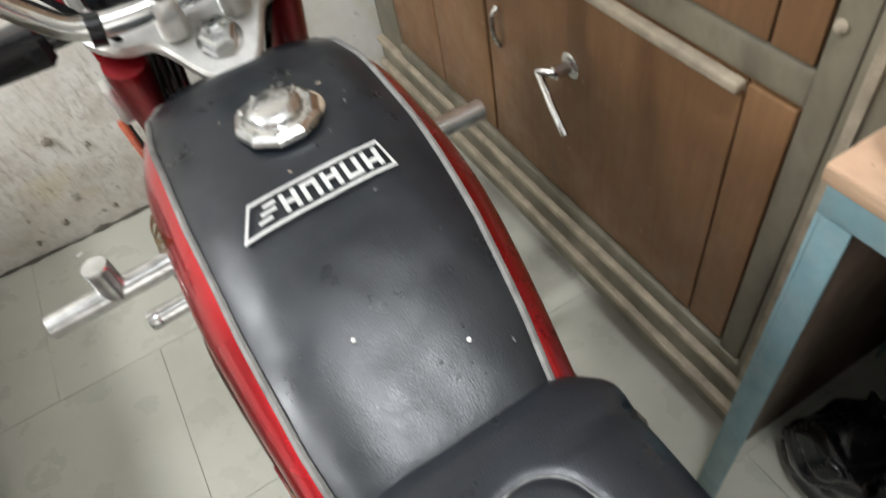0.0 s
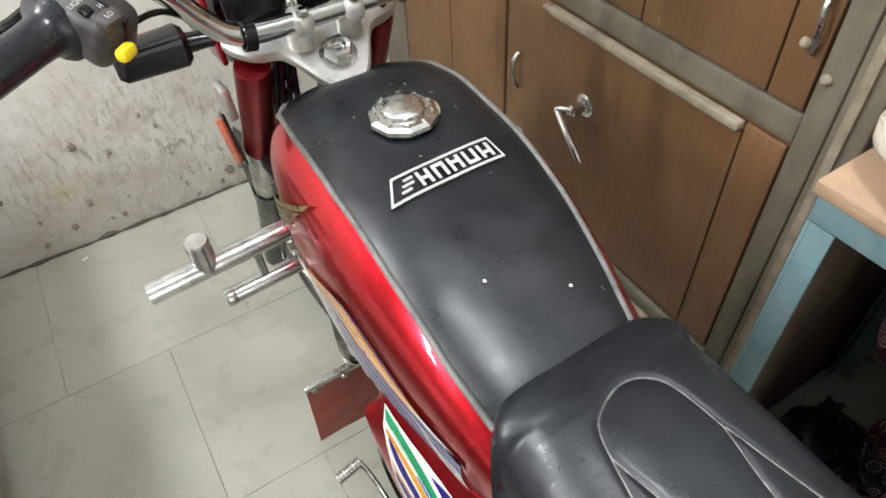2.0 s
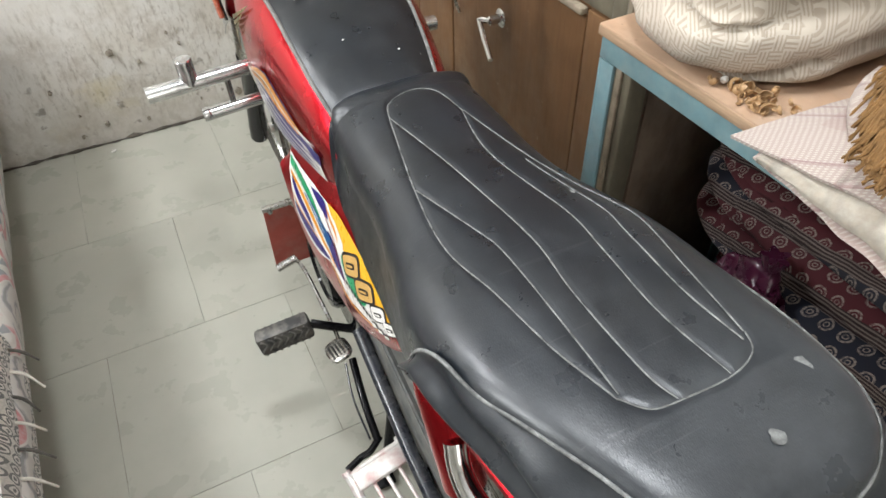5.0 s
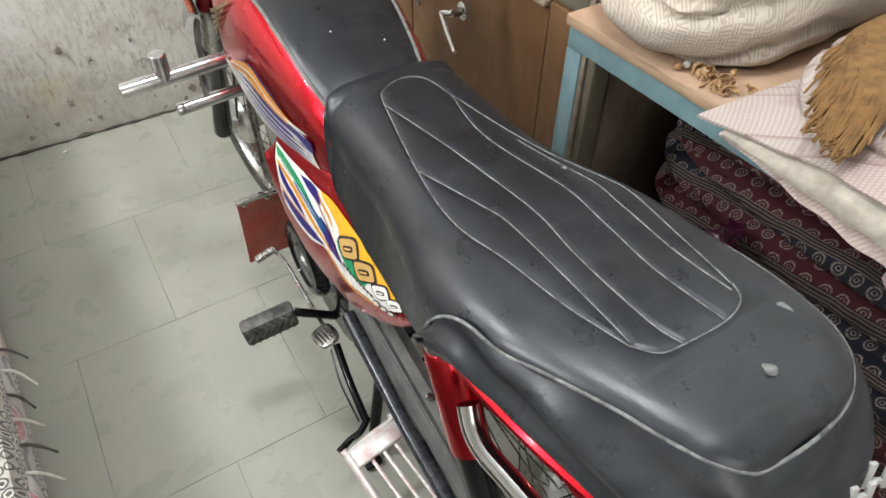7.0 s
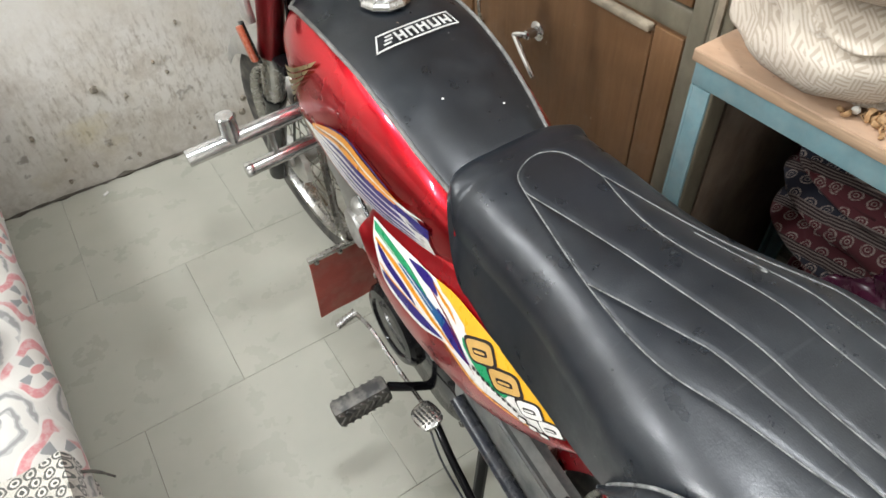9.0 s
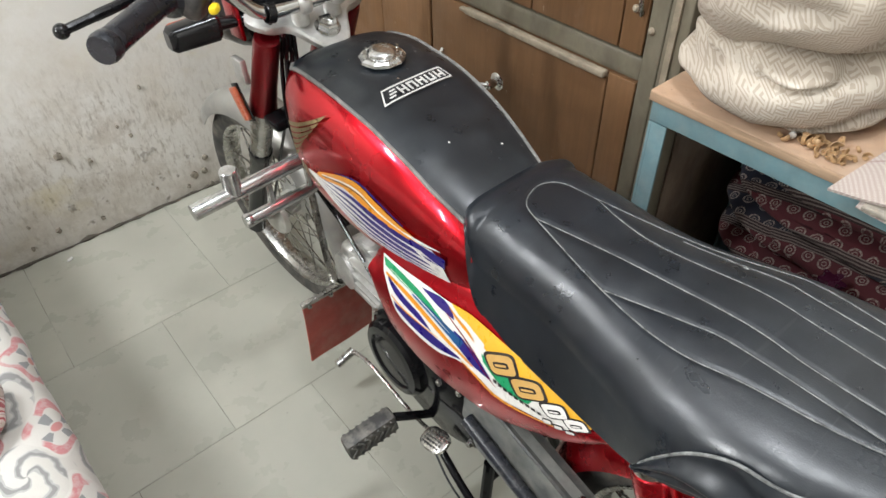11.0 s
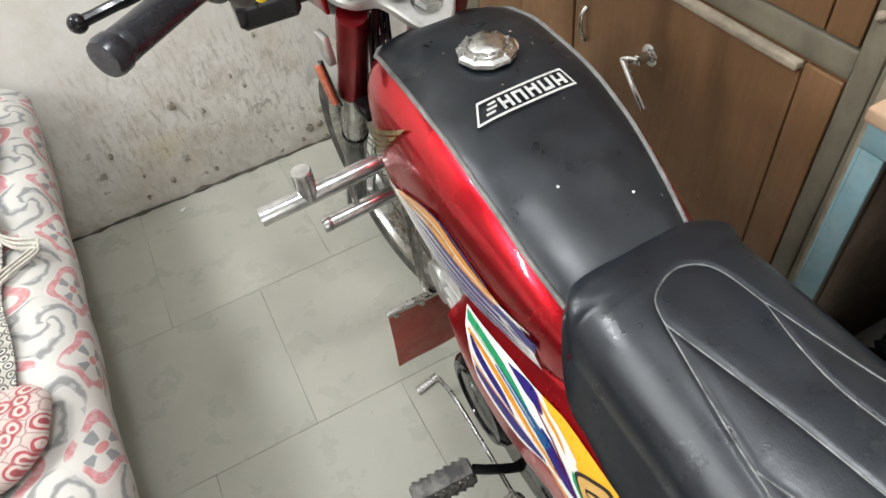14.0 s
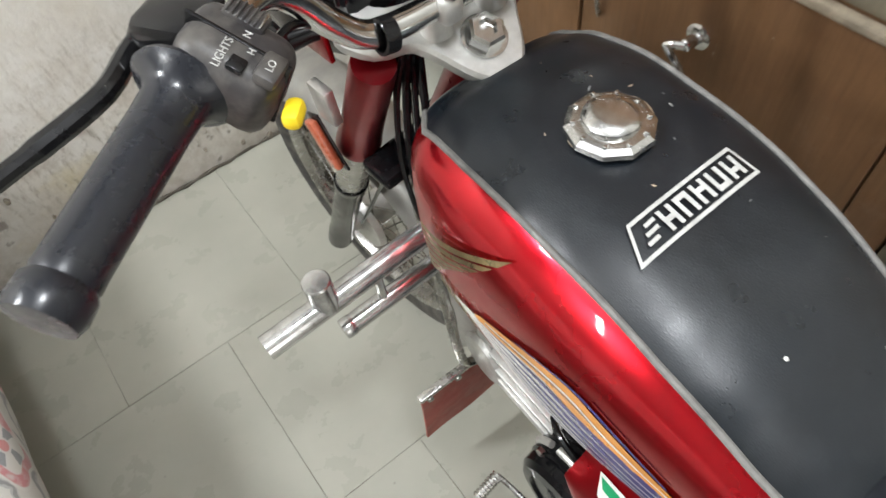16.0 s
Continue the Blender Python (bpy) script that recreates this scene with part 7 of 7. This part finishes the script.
    for y, z in ((0.135, 0.41), (0.03, 0.425), (-0.09, 0.41), (-0.115, 0.29), (0.0, 0.245), (-0.04, 0.385)):
        bm = bmesh.new()
        lathe(bm, [(0.0, 0), (0.0065, 0), (0.0065, 0.006), (0.004, 0.008), (0.0, 0.008)], along((-0.098, y, z), (-1, y, z)), 6)
        part("bolt", bm, M_DULL, e, sharp=20)
    # exhaust on the far side and frame parts seen between
    bm = bmesh.new()
    tube(bm, spline([(0.03, 0.30, 0.35), (0.05, 0.31, 0.27), (0.10, 0.22, 0.20), (0.12, 0.0, 0.19), (0.13, -0.35, 0.22)], 8), 0.015, 12)
    part("exhaust_pipe", bm, M_CHROME, bike, "chrome exhaust pipe")
    bm = bmesh.new()
    tube(bm, spline([(0.13, -0.34, 0.22), (0.135, -0.5, 0.235), (0.14, -0.85, 0.26)], 8), 0.036, 20)
    part("silencer", bm, M_CHROME, bike, "chrome silencer")
    bm = bmesh.new()
    tube(bm, spline([(0, 0.36, 0.72), (0, 0.25, 0.60), (0, 0.05, 0.56), (0, -0.20, 0.56), (0, -0.45, 0.62), (0, -0.66, 0.66)], 8), 0.028, 16)
    part("frame_spine", bm, M_RED2, bike, "dark red frame spine")
    bm = bmesh.new()
    box(bm, (0, -0.12, 0.50), (0.13, 0.24, 0.14), 0.02)
    part("air_box", bm, M_BLACKP, bike, "black air filter box")


engine()


def foot_controls():
    # peg rubber with raised wavy ribs
    for side in (-1, 1):
        a, b = Vector((side * 0.262, 0.018, 0.278)), Vector((side * 0.166, 0.010, 0.290))
        m = along(b, a)
        n = (b - a).length
        bm = bmesh.new()
        box(bm, (0, 0, n / 2), (0.030, 0.046, n), 0.006, m)
        p = part("foot_peg", bm, M_RUBBER, bike, "dusty black rubber foot peg")
        for k in range(7):
            z = 0.010 + (n - 0.02) * k / 6
            for face in (-1, 1):
                bm = bmesh.new()
                tube(bm, [m @ Vector((face * 0.0158, -0.019 + 0.0054 * i, z + 0.006 * math.sin(i * 0.95))) for i in range(8)], 0.0019, 6)
                part("peg_rib", bm, M_RIB, p, "dust-grey raised rib")
        bm = bmesh.new()
        tube(bm, spline([b, b + Vector((-side * 0.03, -0.012, -0.012)), b + Vector((-side * 0.07, -0.02, -0.035))], 4), 0.008, 10)
        part("peg_arm", bm, M_BLACKM, p)
    # heel-and-toe gear lever
    bm = bmesh.new()
    tube(bm, spline([(-0.142, 0.170, 0.300), (-0.136, 0.125, 0.302), (-0.132, 0.06, 0.282), (-0.130, 0.005, 0.270), (-0.134, -0.055, 0.288)], 8), 0.0038, 10)
    s = part("gear_lever", bm, M_DULL, bike, "steel heel-and-toe gear lever")
    bm = bmesh.new()
    prof = [(0.0, 0.0)]
    for k in range(8):
        prof += [(0.0085, 0.0010 + 0.0052 * k), (0.0085, 0.0034 + 0.0052 * k), (0.0068, 0.0040 + 0.0052 * k), (0.0068, 0.0052 + 0.0052 * k)]
    lathe(bm, prof + [(0.0, 0.0425)], along((-0.140, 0.1705, 0.300), (-0.190, 0.166, 0.290)), 16)
    part("toe_rubber", bm, M_DULL, s, "ribbed toe piece")
    pm = pose(-0.144, -0.078, 0.303, -14, -12, 8)
    bm = bmesh.new()
    ring = [Vector((0.021 * math.copysign(abs(math.cos(a)) ** 0.7, math.cos(a)), 0.027 * math.copysign(abs(math.sin(a)) ** 0.7, math.sin(a)), 0)) for a in (2 * math.pi * k / 28 for k in range(28))]
    loft(bm, [[pm @ (q + Vector((0, 0, -0.004))) for q in ring], [pm @ (q + Vector((0, 0, 0.002))) for q in ring], [pm @ (q * 0.86 + Vector((0, 0, 0.004))) for q in ring]])
    hp = part("heel_plate", bm, M_DULL, s, "studded steel heel plate")
    for i in range(5):
        for j in range(6):
            x, y = -0.013 + 0.0065 * i, -0.018 + 0.0072 * j
            bm = bmesh.new()
            lathe(bm, [(0.0, 0.003), (0.0026, 0.003), (0.0018, 0.0065), (0.0, 0.007)], pm @ Matrix.Translation((x, y, 0)), 6)
            part("stud", bm, M_RUBBER, s)
    # prop stand, swung back, with its return springs
    bm = bmesh.new()
    tube(bm, spline([(-0.118, -0.050, 0.226), (-0.127, -0.115, 0.202), (-0.131, -0.165, 0.182), (-0.132, -0.192, 0.170)], 6), 0.0072, 12)
    st = part("prop_stand", bm, M_BLACKM, bike, "black prop stand swung up")
    bm = bmesh.new()
    tube(bm, spline([(-0.126, -0.186, 0.172), (-0.150, -0.200, 0.164), (-0.170, -0.202, 0.160), (-0.198, -0.212, 0.158)], 5), 0.0062, 10)
    part("stand_toe", bm, M_BLACKM, st)
    for dx in (-0.012,):
        bm = bmesh.new()
        tube(bm, spline([(-0.121 + dx, -0.058, 0.232), (-0.132 + dx, -0.115, 0.205), (-0.136 + dx * 0.6, -0.185, 0.172)], 6), 0.0019, 8)
        part("spring", bm, M_CASE, st)
    # centre stand down to the floor
    bm = bmesh.new()
    for side in (-1, 1):
        tube(bm, [(side * 0.07, -0.135, 0.22), (side * 0.11, -0.16, 0.05), (side * 0.125, -0.165, 0.0115)], 0.011, 10)
        box(bm, (side * 0.13, -0.175, 0.008), (0.035, 0.045, 0.012), 0.003)
    tube(bm, [(-0.08, -0.14, 0.18), (0.08, -0.14, 0.18)], 0.009, 10)
    part("centre_stand", bm, M_BLACKM, bike, "black centre stand")


foot_controls()


def rear_parts():
    # chain case with a pale label along its side
    bm = bmesh.new()
    outer = [(-0.105, 0.448), (-0.16, 0.442), (-0.30, 0.405), (-0.46, 0.360), (-0.60, 0.335), (-0.625, 0.29), (-0.60, 0.225), (-0.50, 0.215), (-0.30, 0.26), (-0.13, 0.30), (-0.095, 0.36)]
    loft(bm, [[(x, a, b) for a, b in outer] for x in (-0.062, -0.064, -0.098, -0.101)])
    bmesh.ops.bevel(bm, geom=[e for e in bm.edges], offset=0.002, segments=1, affect="EDGES")
    c = part("chain_case", bm, M_CASETOP, bike, "dark grey chain case with a pale label")
    # thin plate whose light grey paints the sheen of the upward face
    bm = bmesh.new()
    rail = [(-0.110, 0.4490), (-0.16, 0.4430), (-0.30, 0.4060), (-0.46, 0.3610), (-0.60, 0.3360)]
    loft(bm, [[(-0.1005, a, b - 0.002), (-0.097, a, b + 0.0008), (-0.068, a, b + 0.0008)] for a, b in rail], False, False)
    bmesh.ops.solidify(bm, geom=bm.faces[:], thickness=0.001)
    part("upper_plate", bm, M_CASETOP, c, "dusty upper plate of the case, its grey sheen painted in")
    for y, z in ((-0.135, 0.4475), (-0.33, 0.3995)):
        bm = bmesh.new()
        lathe(bm, [(0.0, 0), (0.0062, 0), (0.0062, 0.004), (0.004, 0.006), (0.0, 0.006)], pose(-0.083, y, z, 14), 6)
        part("bolt", bm, M_DULL, c, sharp=20)
    bm = bmesh.new()
    loft(bm, [[(-0.092, -0.175 - 0.25 * t, 0.4425 - 0.069 * t), (-0.076, -0.175 - 0.25 * t, 0.4425 - 0.069 * t)] for t in (0, 0.25, 0.5, 0.75, 1)], False, False)
    bmesh.ops.solidify(bm, geom=bm.faces[:], thickness=0.0008)
    part("label_strip", bm, M_STRIP, c, "pale grey printed label")
    bm = bmesh.new()
    tube(bm, [(-0.112, -0.12, 0.385), (-0.116, -0.32, 0.325), (-0.114, -0.545, 0.2735)], 0.0115, 14)
    part("swing_arm", bm, M_CASE, bike, "black swing arm")
    for side in (-1, 1):
        a, b = Vector((side * 0.113, -0.410, 0.656)), Vector((side * 0.098, -0.548, 0.300))
        m = along(a, b)
        bm = bmesh.new()
        lathe(bm, [(0.0, 0.012), (0.023, 0.012), (0.0245, 0.02), (0.0255, 0.16), (0.0, 0.16)], m, 28)
        s = part("rear_shock", bm, M_RED, bike, "rear shock absorber with a red shroud")
        bm = bmesh.new()
        lathe(bm, [(0.0, -0.016), (0.014, -0.016), (0.019, -0.008), (0.0215, 0.004), (0.0215, 0.013), (0.0, 0.013)], m, 24)
        part("top_cap", bm, M_CHROME, s, "chrome top cap")
        bm = bmesh.new()
        lathe(bm, [(0.0, 0.158), (0.021, 0.158), (0.022, 0.33), (0.016, 0.345), (0.0, 0.345)], m, 20)
        part("lower_body", bm, M_BLACKM, s)
    # side guard tube and the passenger's slotted step
    bm = bmesh.new()
    tube(bm, spline([(-0.122, -0.478, 0.624), (-0.127, -0.496, 0.606), (-0.127, -0.520, 0.594), (-0.120, -0.560, 0.586), (-0.112, -0.62, 0.578), (-0.106, -0.70, 0.572)], 8), 0.0125, 16)
    part("side_guard", bm, M_CHROME, bike, "bent chrome side guard tube")
    fm = pose(-0.148, -0.372, 0.290, 6, -6, 6)
    bm = bmesh.new()
    ring = spline([(-0.050, 0.070, 0), (-0.045, 0.082, 0), (0.030, 0.085, 0), (0.040, 0.075, 0), (0.040, -0.17, 0), (-0.046, -0.17, 0)], 6, True)
    tube(bm, [fm @ q for q in ring] + [fm @ ring[0]], 0.0068, 10, False)
    st = part("passenger_step", bm, M_STEP, bike, "chipped silver slotted passenger step")
    for k in range(3):
        bm = bmesh.new()
        box(bm, (-0.024 + 0.021 * k, -0.045, 0), (0.006, 0.235, 0.006), 0.002, fm)
        part("slat", bm, M_STEP, st)
    bm = bmesh.new()
    box(bm, (-0.004, 0.068, 0.004), (0.085, 0.030, 0.010), 0.005, fm)
    part("step_front", bm, M_STEP, st)
    bm = bmesh.new()
    tube(bm, [fm @ Vector((0.04, 0.0, 0)), (-0.105, -0.34, 0.31)], 0.007, 8)
    part("step_arm", bm, M_BLACKM, st)
    # red side strut of the rear frame below the seat
    for side in (-1, 1):
        bm = bmesh.new()
        tube(bm, spline([(side * 0.100, -0.37, 0.640), (side * 0.119, -0.45, 0.668), (side * 0.118, -0.52, 0.676), (side * 0.108, -0.60, 0.681), (side * 0.085, -0.72, 0.684)], 6), 0.0085, 10)
        part("seat_rail", bm, M_RED, bike, "red seat rail")


rear_parts()

# ---- floor tiles ----


def tiles():
    tx, ty, gap = 0.419, 0.4235, 0.0011
    data = {}
    rows = [(0.806, Y1 - 0.004)] + [(0.806 - ty * (k + 1), 0.806 - ty * k) for k in range(8)]
    for j, (a, b) in enumerate(rows):
        x = (-0.130 if j % 2 == 0 else -0.325) - 6 * tx
        while x < X1:
            lo, hi = max(x, X0), min(x + tx, X1)
            if hi - lo > 0.03 and b > Y0:
                key = (round(hi - lo, 3), round(b - a, 3))
                if key not in data:
                    bm = bmesh.new()
                    box(bm, (0, 0, -0.005), (hi - lo - gap, b - a - gap, 0.010), 0.0006, None, 1)
                    first = part("tile", bm, M_TILE, floor)
                    data[key] = first.data
                    first.matrix_basis = Matrix.Translation(((lo + hi) / 2, (a + b) / 2, 0))
                else:
                    shared("tile", data[key], floor, Matrix.Translation(((lo + hi) / 2, (a + b) / 2, 0)))
            x += tx


tiles()
